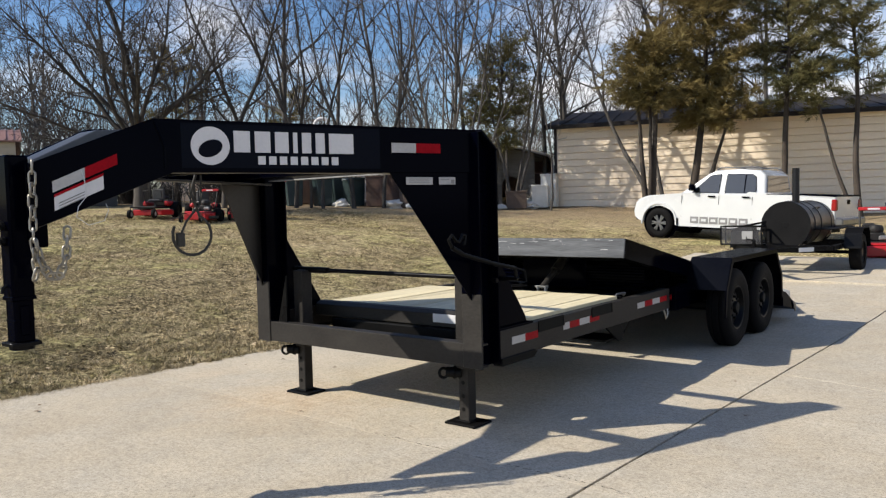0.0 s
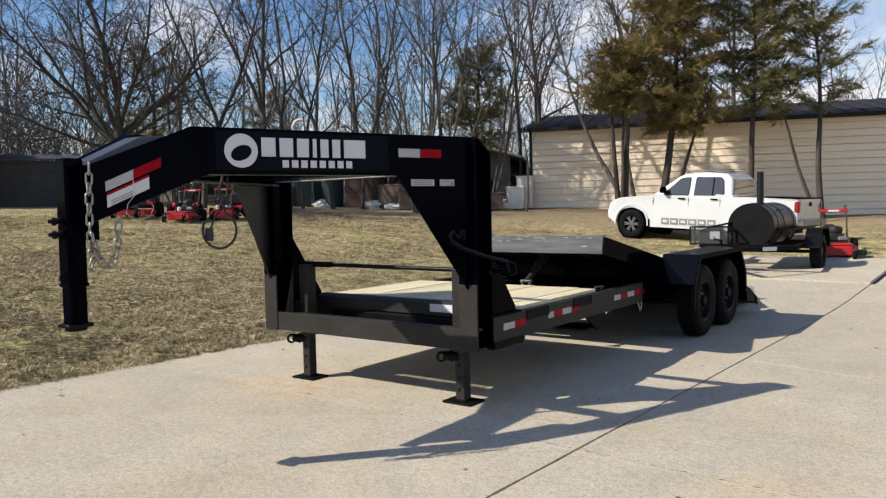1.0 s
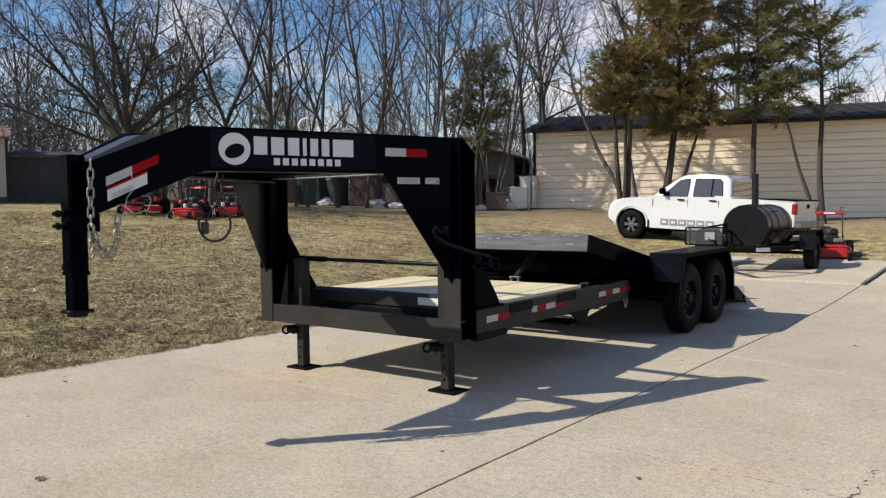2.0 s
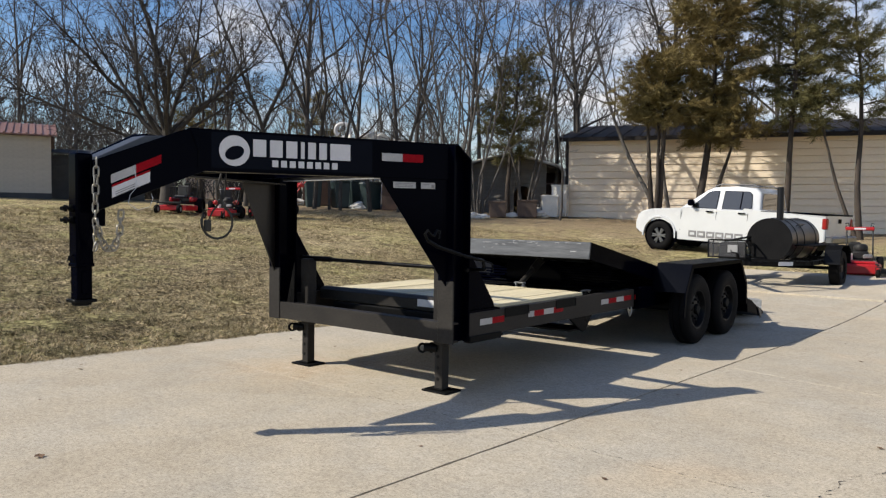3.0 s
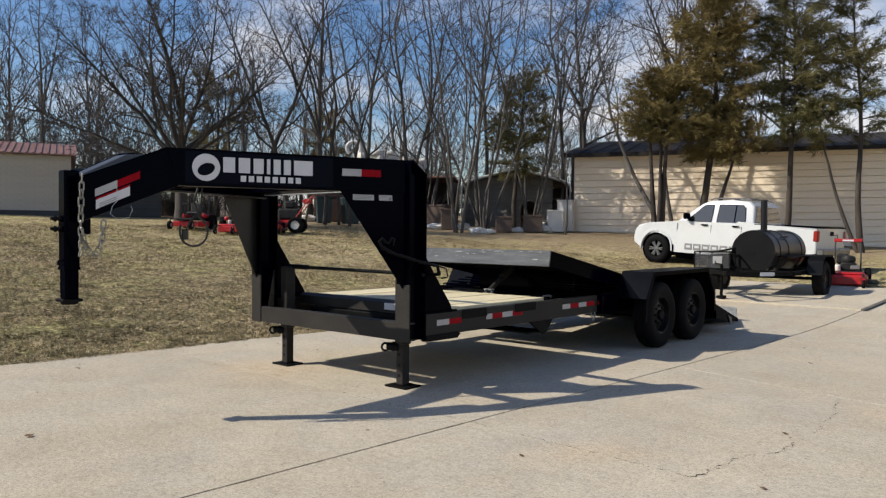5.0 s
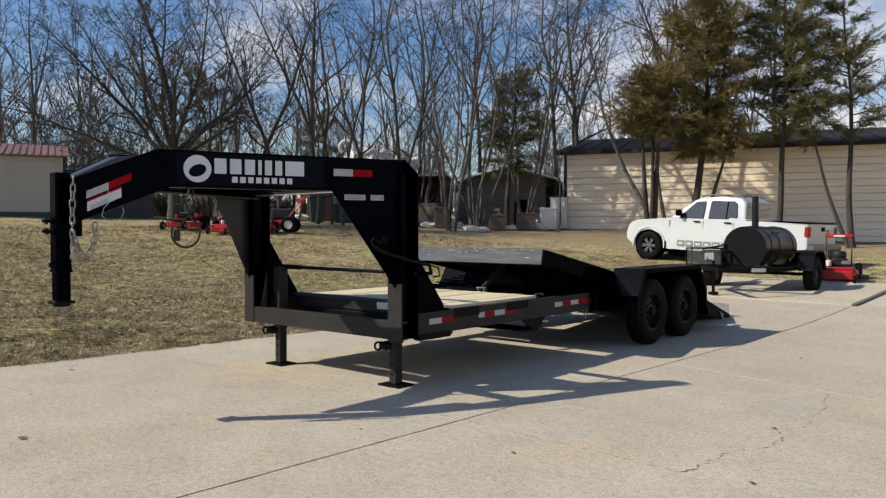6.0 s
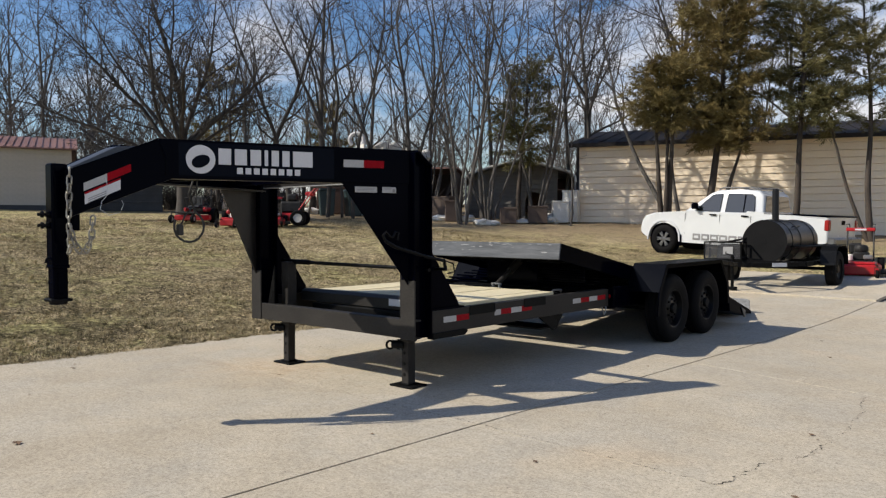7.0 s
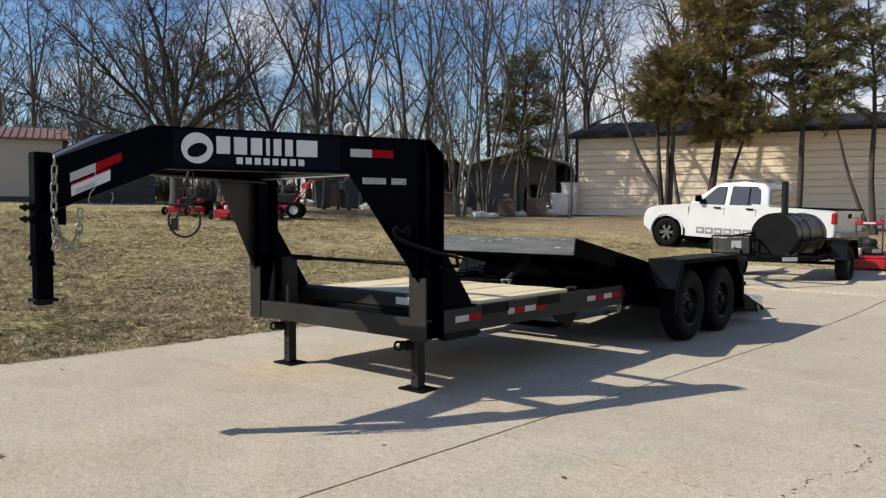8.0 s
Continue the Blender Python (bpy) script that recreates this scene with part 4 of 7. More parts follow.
    runs = [(0.33, 0.49, 0), (0.49, 0.655, 1), (1.01, 1.10, 0), (1.10, 1.255, 1), (1.255, 1.415, 0), (1.415, 1.58, 1), (2.30, 2.45, 0), (2.45, 2.62, 1), (2.62, 2.78, 0), (2.78, 2.95, 1)]
    for y0, y1, red in runs:
        bm = B()
        box(bm, (0.0008, y0, 0.539), (0.0022, y1, 0.588))
        part("reflector", bm, M_TAPE_RED if red else M_TAPE_WHITE, T, "red reflective tape" if red else "white reflective tape")
    bm = B()
    box(bm, (-0.06, 0.199, 0.415), (0.012, 0.60, 0.468), 0.004)
    prism(bm, [(0.60, 0.468), (0.65, 0.445), (0.60, 0.415)], (-0.06, 0, 0), (0, 1, 0), UP, (0.06, 0, 0))
    part("step_bracket", bm, M_PIN, T)
    bm = B()
    prism(bm, [(1.72, 0.455), (2.14, 0.455), (2.02, 0.32), (1.96, 0.31)], (-0.03, 0, 0), (0, 1, 0), UP, (0.02, 0, 0), 0.002)
    mirror(part("hanger_bracket", bm, M_BLACK_SATIN, T))
    bm = B()
    box(bm, (-1.55, 1.75, 0.33), (-0.03, 2.06, 0.345))
    part("skid_pan", bm, M_BLACK_SATIN, T)
    # rear running frame
    bm = B()
    box(bm, (-0.012, 3.02, 0.43), (0.0, 5.7, 0.645), 0.003)
    box(bm, (-0.09, 3.02, 0.43), (-0.012, 5.7, 0.442))
    box(bm, (-0.09, 3.02, 0.633), (-0.012, 5.7, 0.645))
    mirror(part("rear_rail", bm, M_BLACK, T))
    bm = B()
    box(bm, (0.001, 3.03, 0.44), (0.055, 3.40, 0.665), 0.004)
    mirror(part("fender_bracket", bm, M_BLACK, T))
    bm = B()
    lathe(bm, [(0.033, 0.0), (0.035, 0.012), (0.01, 0.018)], (0.002, 3.05, 0.56), (1, 0, 0), 16)
    part("marker_lamp", bm, M_TAIL_RED, T, "small red marker lamp", True)

    # wheels, axles and fenders
    xw, hz = 0.255, 0.385
    for y in (3.91, 4.83):
        wheel(T, (xw, y, hz), 1)
        wheel(T, (-W - xw, y, hz), -1)
        bm = B()
        tube(bm, [(-W - 0.15, y, hz), (0.15, y, hz)], 0.045, 10)
        part("axle", bm, M_BLACK_SATIN, T, "", True)
        bm = B()
        for k in range(5):
            box(bm, (-0.11, y - 0.36 + 0.05 * k, hz + 0.05 + 0.014 * k), (-0.05, y + 0.36 - 0.05 * k, hz + 0.062 + 0.014 * k))
        mirror(part("leaf_spring", bm, M_BLACK_SATIN, T))
    prof = [(3.42, 0.60), (3.60, 0.90), (5.16, 0.90), (5.40, 0.60), (5.40, 0.33)]
    th = 0.008
    inner = [(5.392, 0.33), (5.392, 0.597), (5.156, 0.892), (3.605, 0.892), (3.427, 0.596)]
    bm = B()
    prism(bm, prof + inner, (0.0, 0, 0), (0, 1, 0), UP, (0.395, 0, 0))
    fender = part("fender", bm, M_FENDER, T, "black tread-plate tandem fender")
    mirror(fender)
    bm = B()
    prism(bm, [(3.44, 0.60), (3.61, 0.888), (5.15, 0.888), (5.385, 0.60), (5.385, 0.45), (3.44, 0.45)], (0.003, 0, 0), (0, 1, 0), UP, (0.010, 0, 0))
    mirror(part("fender_skirt", bm, M_BLACK, T, "black inner fender wall"))
    lip = [(3.38, 0.34), (3.42, 0.60), (3.60, 0.90), (5.16, 0.90), (5.40, 0.60), (5.42, 0.33), (5.37, 0.33), (5.35, 0.585), (5.135, 0.855), (3.63, 0.855), (3.465, 0.59), (3.43, 0.34)]
    bm = B()
    prism(bm, lip, (0.388, 0, 0), (0, 1, 0), UP, (0.010, 0, 0), 0.002)
    mirror(part("fender_lip", bm, M_BLACK, T))

    # tilting rear deck
    s = 0.1925
    y0, z0 = 2.07, 1.155
    slope = math.atan(s)
    R = Matrix.Translation((0, y0, z0)) @ Matrix.Rotation(-slope, 4, "X")
    L, TL = 4.05, -1.74
    D = R

    def dbox(name, lo, hi, material, label="", bev=0.0, parent=T):
        b2 = B()
        box(b2, lo, hi, bev)
        b2.transform(D)
        return part(name, b2, material, parent, label)

    dbox("tilt_header", (TL, 0.0, -0.165), (0.0, 0.014, 0.0), M_HEADER, "scuffed grey steel header of the tilting deck", 0.003)
    rs = random.Random(12)
    for k in range(26):
        x0 = rs.uniform(TL + 0.03, -0.08)
        w2 = rs.uniform(0.012, 0.075)
        zt = rs.choice((-0.012, -0.016, -0.03, -0.055, -0.09)) + rs.uniform(-0.006, 0.006)
        dbox("scuff", (x0, -0.0012, zt - rs.uniform(0.002, 0.006)), (x0 + w2, 0.0005, zt), M_SCUFF, "pale chip in the paint" if k == 0 else "")
    for x in (TL, -0.012):
        dbox("tilt_rail", (x, 0.014, -0.165), (x + 0.012, L, 0.0), M_BLACK, "", 0.002)
    for k in range(12):
        x0 = TL + 0.014 + (-TL - 0.028) / 12 * k
        dbox("tilt_board", (x0 + 0.002, 0.02, -0.042), (x0 + (-TL - 0.028) / 12 - 0.002, L - 0.02, -0.006), M_BLACK_SATIN, "dark painted deck board" if k == 0 else "")
    for k in range(9):
        dbox("tilt_joist", (TL + 0.02, 0.12 + k * 0.42, -0.125), (-0.02, 0.17 + k * 0.42, -0.046), M_BLACK_SATIN)
    for x in (-1.45, -0.50):
        dbox("tilt_stringer", (x, 1.7, -0.27), (x + 0.08, L - 0.2, -0.128), M_BLACK_SATIN)
    # knife-edge tail that rests on the ground
    bm = B()
    yt, zt = (D @ Vector((0, L, 0))).yz
    prism(bm, [(yt, zt), (yt + 1.02, 0.07), (yt + 1.02, 0.02), (yt, max(0.02, zt - 0.165))], (-W - 0.10, 0, 0), (0, 1, 0), UP, (W + 0.20, 0, 0), 0.003)
    part("tail_plate", bm, M_BLACK, T, "black knife-edge tail plate")
    bm = B()
    prism(bm, [(5.44, 0.40), (5.60, 0.36), (5.98, 0.20), (5.98, 0.12), (5.46, 0.22)], (0.10, 0, 0), (0, 1, 0), UP, (0.29, 0, 0), 0.004)
    mirror(part("tail_shoe", bm, M_BLACK, T, "black wedge-shaped tail shoe"))
    bm = B()
    prism(bm, [(5.84, 0.245), (5.99, 0.19), (5.99, 0.10), (5.95, 0.10)], (0.392, 0, 0), (0, 1, 0), UP, (0.012, 0, 0), 0.002)
    mirror(part("tail_tip", bm, M_HEADER, T, "scuffed bright tail tip"))
    for x0 in (-0.24, -W - 0.07):
        bm = B()
        prism(bm, [(x0, 0.06), (x0 + 0.31, 0.06), (x0 + 0.31, 0.215), (x0 + 0.26, 0.235), (x0, 0.235)], (0, 7.08, 0), (1, 0, 0), UP, (0, 0.014, 0), 0.002)
        part("tail_stop", bm, M_SCUFF, T, "bare grey end plate of the tail")
    # hydraulic cushion cylinder
    bm = B()
    tube(bm, [(-0.86, 2.17, 0.70), (-0.86, 2.42, 0.84)], 0.028, 12)
    tube(bm, [(-0.86, 2.40, 0.83), (-0.86, 2.60, 0.95)], 0.044, 12)
    # the paler steel stands in for the cylinder's lit edge
    part("tilt_cylinder", bm, M_BEAM, T, "black hydraulic tilt cylinder", True)
    bm = B()
    box(bm, (-0.905, 2.14, 0.665), (-0.897, 2.18, 0.712), 0.002)
    box(bm, (-0.823, 2.14, 0.665), (-0.815, 2.18, 0.712), 0.002)
    box(bm, (-0.915, 2.13, 0.708), (-0.805, 2.19, 0.714), 0.002)
    tube(bm, [(-0.925, 2.165, 0.70), (-0.80, 2.165, 0.70)], 0.009, 8)
    part("cylinder_bracket", bm, M_SCUFF, T, "scuffed grey steel cylinder bracket")
    # added black sheet that stands in for the deep shade under the deck
    bm = B()
    box(bm, (-1.36, 2.632, 0.66), (-0.66, 2.642, 0.97), 0.002)
    part("cradle_plate", bm, M_BLACK, T, "black sheet standing in for the deep shade under the tilting deck")
    for k in range(7):
        bm = B()
        prism(bm, [(2.640, 0.0), (2.668, 0.010), (2.668, 0.016), (2.640, 0.012)], (-0.66, 0, 0.700 + 0.0265 * k), (0, 1, 0), UP, (0.58, 0, 0))
        part("slat", bm, M_BLACK, T, "black steel slat under the tilting deck" if k == 0 else "")
    bm = B()
    box(bm, (-1.70, 2.30, 0.965), (-0.04, 2.40, 1.015), 0.004)
    part("lift_beam", bm, M_BLACK_SATIN, T, "black beam under the tilting deck")
    bm = B()
    box(bm, (-0.92, 2.52, 0.92), (-0.80, 2.60, 1.03), 0.006)
    part("cylinder_clevis", bm, M_BLACK_SATIN, T)
    for k in range(6):
        bm = B()
        box(bm, (-W + 0.08, 2.66 + k * 0.15, 0.655 + 0.02 * k), (-0.10, 2.71 + k * 0.15, 0.672 + 0.02 * k), 0.002)
        part("cradle_bar", bm, M_BLACK, T)
    bm = B()
    box(bm, (-W + 0.08, 2.62, 0.60), (-0.08, 3.60, 0.612), 0.002)
    part("belly_plate", bm, M_BLACK_SATIN, T)
    bm = B()
    box(bm, (-W + 0.06, 2.08, 0.50), (-0.06, 2.13, 0.66), 0.003)
    part("rear_cross_beam", bm, M_BLACK_SATIN, T)
    bm = B()
    tube(bm, [(-0.09, 2.06, 0.665), (-0.075, 2.06, 0.685), (-0.05, 2.10, 0.69), (-0.05, 2.16, 0.685), (-0.08, 2.2, 0.665)], 0.010, 8)
    part("lock_handle", bm, M_HEADER, T, "small scuffed latch handle", True)
    bm = B()
    tube(bm, [(0.0, 2.88, 0.46), (0.01, 2.90, 0.40), (0.0, 2.93, 0.37), (0.01, 2.95, 0.42), (0.0, 2.96, 0.46)], 0.008, 6)
    part("hanging_clip", bm, M_STEEL, T, "", True)
    return T


def build_chain(name, pts, label):
    """Links along a hanging line, each turned a quarter from the last."""
    T = thing(name, label, "chain", at=Matrix.Translation(pts[0]))
    o = Vector(pts[0])
    pts = [Vector(p) - o for p in pts]
    fine = []
    for a, b in zip(pts, pts[1:]):
        fine += [a.lerp(b, i / 40) for i in range(40)]
    fine.append(pts[-1])
    pitch, acc, start, k = 0.045, 0.0, fine[0], 0
    for p, q in zip(fine, fine[1:]):
        acc += (q - p).length
        if acc >= pitch:
            d = (q - start).normalized()
            side = d.cross(Vector((0.6, 0.8, 0.05))).normalized()
            if k % 2:
                side = d.cross(side).normalized()
            side = (side + d.cross(side) * (0.35 if k % 3 else -0.2)).normalized()
            c = (start + q) / 2
            ring = []
            for i in range(14):
                a = 2 * math.pi * i / 14
                s = 0.0175 if math.cos(a) > 0 else -0.0175
                ring.append(c + d * (s + 0.0145 * math.cos(a)) + side * 0.0160 * math.sin(a))
            bm = B()
            n, m = len(ring), 6
            nor = d.cross(side).normalized()
            vs = []
            for i, r in enumerate(ring):
                t = (ring[(i + 1) % n] - ring[i - 1]).normalized()
                out = t.cross(nor)
                vs.append([bm.verts.new(r + (out * math.cos(b2) + nor * math.sin(b2)) * 0.0056) for b2 in (2 * math.pi * j / m for j in range(m))])
            for i in range(n):
                for j in range(m):
                    bm.faces.new((vs[i][j], vs[(i + 1) % n][j], vs[(i + 1) % n][(j + 1) % m], vs[i][(j + 1) % m]))
            part("link", bm, M_CHAIN, T, "", True)
            acc, start, k = 0.0, q, k + 1
    return T


def build_loose():
    a = on_neck(2.385, 1.70, 0.035)
    build_chain("safety_chain", [a, on_neck(2.395, 1.35, 0.04), on_neck(2.385, 1.20, 0.04), on_neck(2.41, 1.12, 0.03)], "galvanised safety chain hanging from the gooseneck coupler")
    build_chain("safety_chain", [on_neck(2.39, 1.34, 0.05), on_neck(2.37, 1.24, 0.05), on_neck(2.34, 1.17, 0.05), on_neck(2.30, 1.16, 0.05), on_neck(2.265, 1.25, 0.05), on_neck(2.25, 1.43, 0.04)],
                "galvanised safety chain looped under the gooseneck beam")
    T = thing("tag_wire", "thin bright wire loop tied to the neck", "wire", at=Matrix.Translation(on_neck(2.2, 1.5, 0.01)))
    o = on_neck(2.2, 1.5, 0.01)
    bm = B()
    tube(bm, [p - o for p in (on_neck(2.18, 1.66, 0.004), on_neck(2.17, 1.62, 0.01), on_neck(2.16, 1.54, 0.012), on_neck(2.20, 1.49, 0.012), on_neck(2.21, 1.44, 0.012), on_neck(2.16, 1.40, 0.012),
                              on_neck(2.09, 1.42, 0.012), on_neck(2.07, 1.47, 0.012), on_neck(2.08, 1.50, 0.008))], 0.0020, 6)
    part("wire_loop", bm, M_WIRE, T, "", True)
    # trailer plug cable, hanging in a loop under the neck
    o = Vector((-1.05, -1.32, 1.40))
    T = thing("plug_cable", "black trailer light cable hanging in a loop with its plug", "cable", at=Matrix.Translation(o))
    ax = NECK_A
    pts = []
    for i in range(17):
        a = radians(115 + 310 * i / 16)
        pts.append(ax * (-math.cos(a) * 0.105) * -1 + UP * (-0.075 + 0.115 * math.sin(a)))
    bm = B()
    tube(bm, [ax * -0.03 + UP * 0.26, ax * -0.0 + UP * 0.16] + pts[:-2], 0.0085, 8)
    part("cable", bm, M_CABLE, T, "", True)
    bm = B()
    tube(bm, [ax * -0.06 + UP * 0.26, ax * -0.05 + UP * 0.10, ax * 0.03 + UP * 0.0, ax * 0.06 + UP * -0.07], 0.0065, 8)
    part("cable_end", bm, M_CABLE, T, "", True)
    bm = B()
    box(bm, (-0.018, -0.022, -0.14), (0.018, 0.022, -0.06), 0.006, Matrix.Translation(ax * 0.065))
    part("plug", bm, M_CABLE, T, "black seven-pin plug")


build_trailer()
build_loose()

# ---- pickup truck ----
def road_wheel(parent, hub, sy, r, width, rim_mat, spokes=5):
    y = Vector((0, sy, 0))
    w = width / 2
    bm = B()
    lathe(bm, [(r * 0.56, -w + 0.02), (r * 0.75, -w), (r - 0.03, -w + 0.01), (r, -w + 0.04), (r, w - 0.04), (r - 0.03, w - 0.01), (r * 0.75, w), (r * 0.56, w - 0.02)], hub, y, 36, closed=True)
    t = part("wheel", bm, M_RUBBER, parent, "black all-terrain tyre", True)
    bm = B()
    lathe(bm, [(r * 0.56, -w + 0.03), (r * 0.575, w - 0.03), (r * 0.54, w - 0.02), (r * 0.52, w - 0.05), (r * 0.5, w - 0.09), (0.02, w - 0.08)], hub, y, 32)
    part("rim_barrel", bm, M_TRIM_BLACK, t, "dark inner rim", True)
    bm = B()
    lathe(bm, [(0.07, w - 0.09), (0.065, w - 0.03), (0.02, w - 0.025)], hub, y, 16)
    for k in range(spokes):
        for da in (-0.15, 0.15):
            a = 2 * math.pi * k / spokes + da
            m = Matrix.Translation(Vector(hub) + y * (w - 0.04)) @ Matrix.Rotation(a, 4, "Y")
            box(bm, (0.05, -0.02, -0.017), (r * 0.54, 0.02, 0.017), 0.003, m)
    lathe(bm, [(r * 0.52, w - 0.055), (r * 0.56, w - 0.03), (r * 0.575, w - 0.02), (r * 0.575, w - 0.035)], hub, y, 32, closed=True)
    part("rim", bm, rim_mat, t, "grey alloy spokes", False)
    return t


def build_truck():
    m = Matrix.Translation((-3.24, 15.45, 0.495)) @ Matrix.Rotation(radians(174.6), 4, "Z") @ Matrix.Rotation(radians(-3.0), 4, "Y") @ Matrix.Diagonal((0.985, 1.0, 1.0, 1.0))
    T = thing("pickup_truck", "white crew-cab pickup truck parked on the grass", "pickup truck", at=m)
    HW, WR = 0.90, 0.375
    fa, ra = 1.62, -1.58

    def arch(cx, r, z0):
        return [(cx + r * math.cos(a), z0 + r * math.sin(a)) for a in (math.pi * i / 14 for i in range(15))]

    # body sides with wheel openings, one loop from the rear bumper round
    low, zc = 0.43, 0.40
    side = [(-2.58, 0.55), (-2.58, 1.13), (-0.62, 1.15), (-0.60, 1.17), (0.95, 1.14), (1.25, 1.12), (1.95, 1.06), (2.20, 0.99), (2.32, 0.88), (2.37, 0.72), (2.35, 0.52), (2.22, low)]
    fr = arch(fa, 0.46, zc)
    rr = arch(ra, 0.46, zc)
    loop = side + fr + [(1.14, 0.32), (-1.10, 0.32)] + rr + [(-2.3, 0.46)]
    bm = B()
    prism(bm, loop, (0, -HW, 0), (1, 0, 0), UP, (0, 2 * HW, 0))
    for v in bm.verts:          # plan taper at the nose, tuck-in towards the sill
        k = max(0.0, v.co.x - 1.5)
        v.co.y *= 1 - 0.10 * k * k - 0.05 * max(0.0, 0.75 - v.co.z) - 0.03 * max(0.0, v.co.z - 0.95) / 0.2
    bmesh.ops.bevel(bm, geom=[e for e in bm.edges if abs(e.verts[0].co.y - e.verts[1].co.y) < 0.4 and abs(e.verts[0].co.y) > 0.5 and (e.verts[0].co.z + e.verts[1].co.z) > 1.5],
                    offset=0.05, segments=3, affect="EDGES", profile=0.6)
    body = part("body", bm, M_TRUCK_WHITE, T, "white painted body", True)
    # cab
    cab = [(1.08, 1.13), (0.40, 1.62), (0.22, 1.70), (-0.35, 1.735), (-0.84, 1.71), (-0.98, 1.60), (-1.04, 1.13)]
    bm = B()
    prism(bm, cab, (0, -0.84, 0), (1, 0, 0), UP, (0, 1.68, 0))
    for v in bm.verts:
        v.co.y *= 1 - 0.26 * max(0.0, v.co.z - 1.13)
    bmesh.ops.bevel(bm, geom=[e for e in bm.edges if abs(e.verts[0].co.y - e.verts[1].co.y) < 0.4], offset=0.05, segments=3, affect="EDGES", profile=0.6)
    part("cab", bm, M_TRUCK_WHITE, T, "white cab", True)

    def side_y(z):
        return 0.84 * (1 - 0.26 * max(0.0, z - 1.13)) + 0.004

    for sgn in (1, -1):
        for name, pts in (("front_window", [(0.76, 1.17), (0.09, 1.16), (0.07, 1.61), (0.24, 1.605), (0.34, 1.57)]), ("rear_window", [(-0.07, 1.16), (-0.76, 1.16), (-0.81, 1.23), (-0.77, 1.54), (-0.69, 1.61), (-0.09, 1.615)])):
            for nm, mat, grow, off in (("window_seal", M_TRIM_BLACK, 1.04, 0.006), (name, M_GLASS, 1.0, 0.012)):
                cx = sum(p[0] for p in pts) / len(pts)
                cz = sum(p[1] for p in pts) / len(pts)
                bm = B()
                fs = []
                for p in pts:
                    x, z = cx + (p[0] - cx) * grow, cz + (p[1] - cz) * grow
                    fs.append(bm.verts.new((x, sgn * (side_y(z) + off), z)))
                f = bm.faces.new(fs)
                r = bmesh.ops.extrude_face_region(bm, geom=[f])
                for v in r["geom"]:
                    if isinstance(v, bmesh.types.BMVert):
                        v.co.y += sgn * 0.004
                part(nm, bm, mat, T, "dark tinted glass" if mat is M_GLASS else "")
        bm = B()
        prism(bm, [(-0.55, 1.18), (-0.52, 1.18), (-0.52, 1.60), (-0.55, 1.60)], (0, sgn * 1.13, 0), (1, 0, 0), UP, (0, sgn * 0.008, 0))
        for v in bm.verts:
            v.co.y = sgn * (side_y(v.co.z) + 0.014 + 0.006 * (abs(v.co.y) > 1.134))
        part("window_divider", bm, M_TRIM_BLACK, T)
        # door shut lines, handles, mirror, roof rail, arches, sill, steps
        for x in (1.02, 0.06, -0.75):
            bm = B()
            box(bm, (x - 0.004, sgn * 0.880, 0.55), (x + 0.004, sgn * 0.8925, 1.08))
            part("shut_line", bm, M_TRIM_BLACK, T)
        for x in (0.24, -0.60):
            bm = B()
            box(bm, (x - 0.09, sgn * 0.875, 1.055), (x + 0.09, sgn * 0.925, 1.09), 0.01)
            part("door_handle", bm, M_TRIM_BLACK, T)
        bm = B()
        box(bm, (0.66, sgn * 0.86, 1.20), (0.78, sgn * 1.06, 1.36), 0.03)
        part("mirror", bm, M_TRIM_BLACK, T, "black door mirror")
        bm = B()
        tube(bm, [(0.25, sgn * 0.60, 1.72), (0.15, sgn * 0.60, 1.765), (-0.72, sgn * 0.60, 1.785), (-0.86, sgn * 0.60, 1.73)], 0.018, 8)
        part("roof_rail", bm, M_RACK, T, "grey roof rail", True)
        for cx in (fa, ra):
            bm = B()
            outer, inn = arc((cx, zc), 0.50, -8, 188, 16), arc((cx, zc), 0.458, 188, -8, 16)
            prism(bm, outer + inn, (0, sgn * 0.865, 0), (1, 0, 0), UP, (0, sgn * 0.05, 0), 0.006)
            part("wheel_arch", bm, M_TRUCK_WHITE, T)
            bm = B()
            prism(bm, arc((cx, zc), 0.47, 0, 360, 24)[:-1], (0, sgn * 0.80, 0), (1, 0, 0), UP, (0, -sgn * 0.02, 0))
            part("arch_liner", bm, M_TRIM_BLACK, T)
            road_wheel(T, (cx, sgn * 0.78, WR), sgn, WR, 0.26, M_ALLOY, 6)
        bm = B()
        box(bm, (-1.08, sgn * 0.78, 0.27), (1.11, sgn * 0.83, 0.36), 0.01)
        part("sill_trim", bm, M_TRIM_BLACK, T)
        bm = B()
        box(bm, (1.10, sgn * 0.80, 0.22), (1.13, sgn * 0.92, 0.52), 0.005)
        part("mud_flap", bm, M_TRIM_BLACK, T)
        # plain bars for the side decal
        for k in range(6):
            bm = B()
            box(bm, (0.56 - k * 0.245, sgn * 0.862, 0.41), (0.77 - k * 0.245, sgn * 0.900, 0.57), 0.004)
            d = part("side_bar", bm, M_LABEL_GREY, T, "grey side decal bar" if k == 0 else "")
            bm = B()
            box(bm, (0.605 - k * 0.245, sgn * 0.875, 0.46), (0.725 - k * 0.245, sgn * 0.904, 0.52))
            part("bar_fill", bm, M_TRUCK_WHITE, d)
        bm = B()
        box(bm, (-2.60, sgn * 0.77, 0.82), (-2.49, sgn * 0.903, 1.07), 0.02)
        part("tail_lamp", bm, M_TAIL_RED, T, "red tail lamp")
        bm = B()
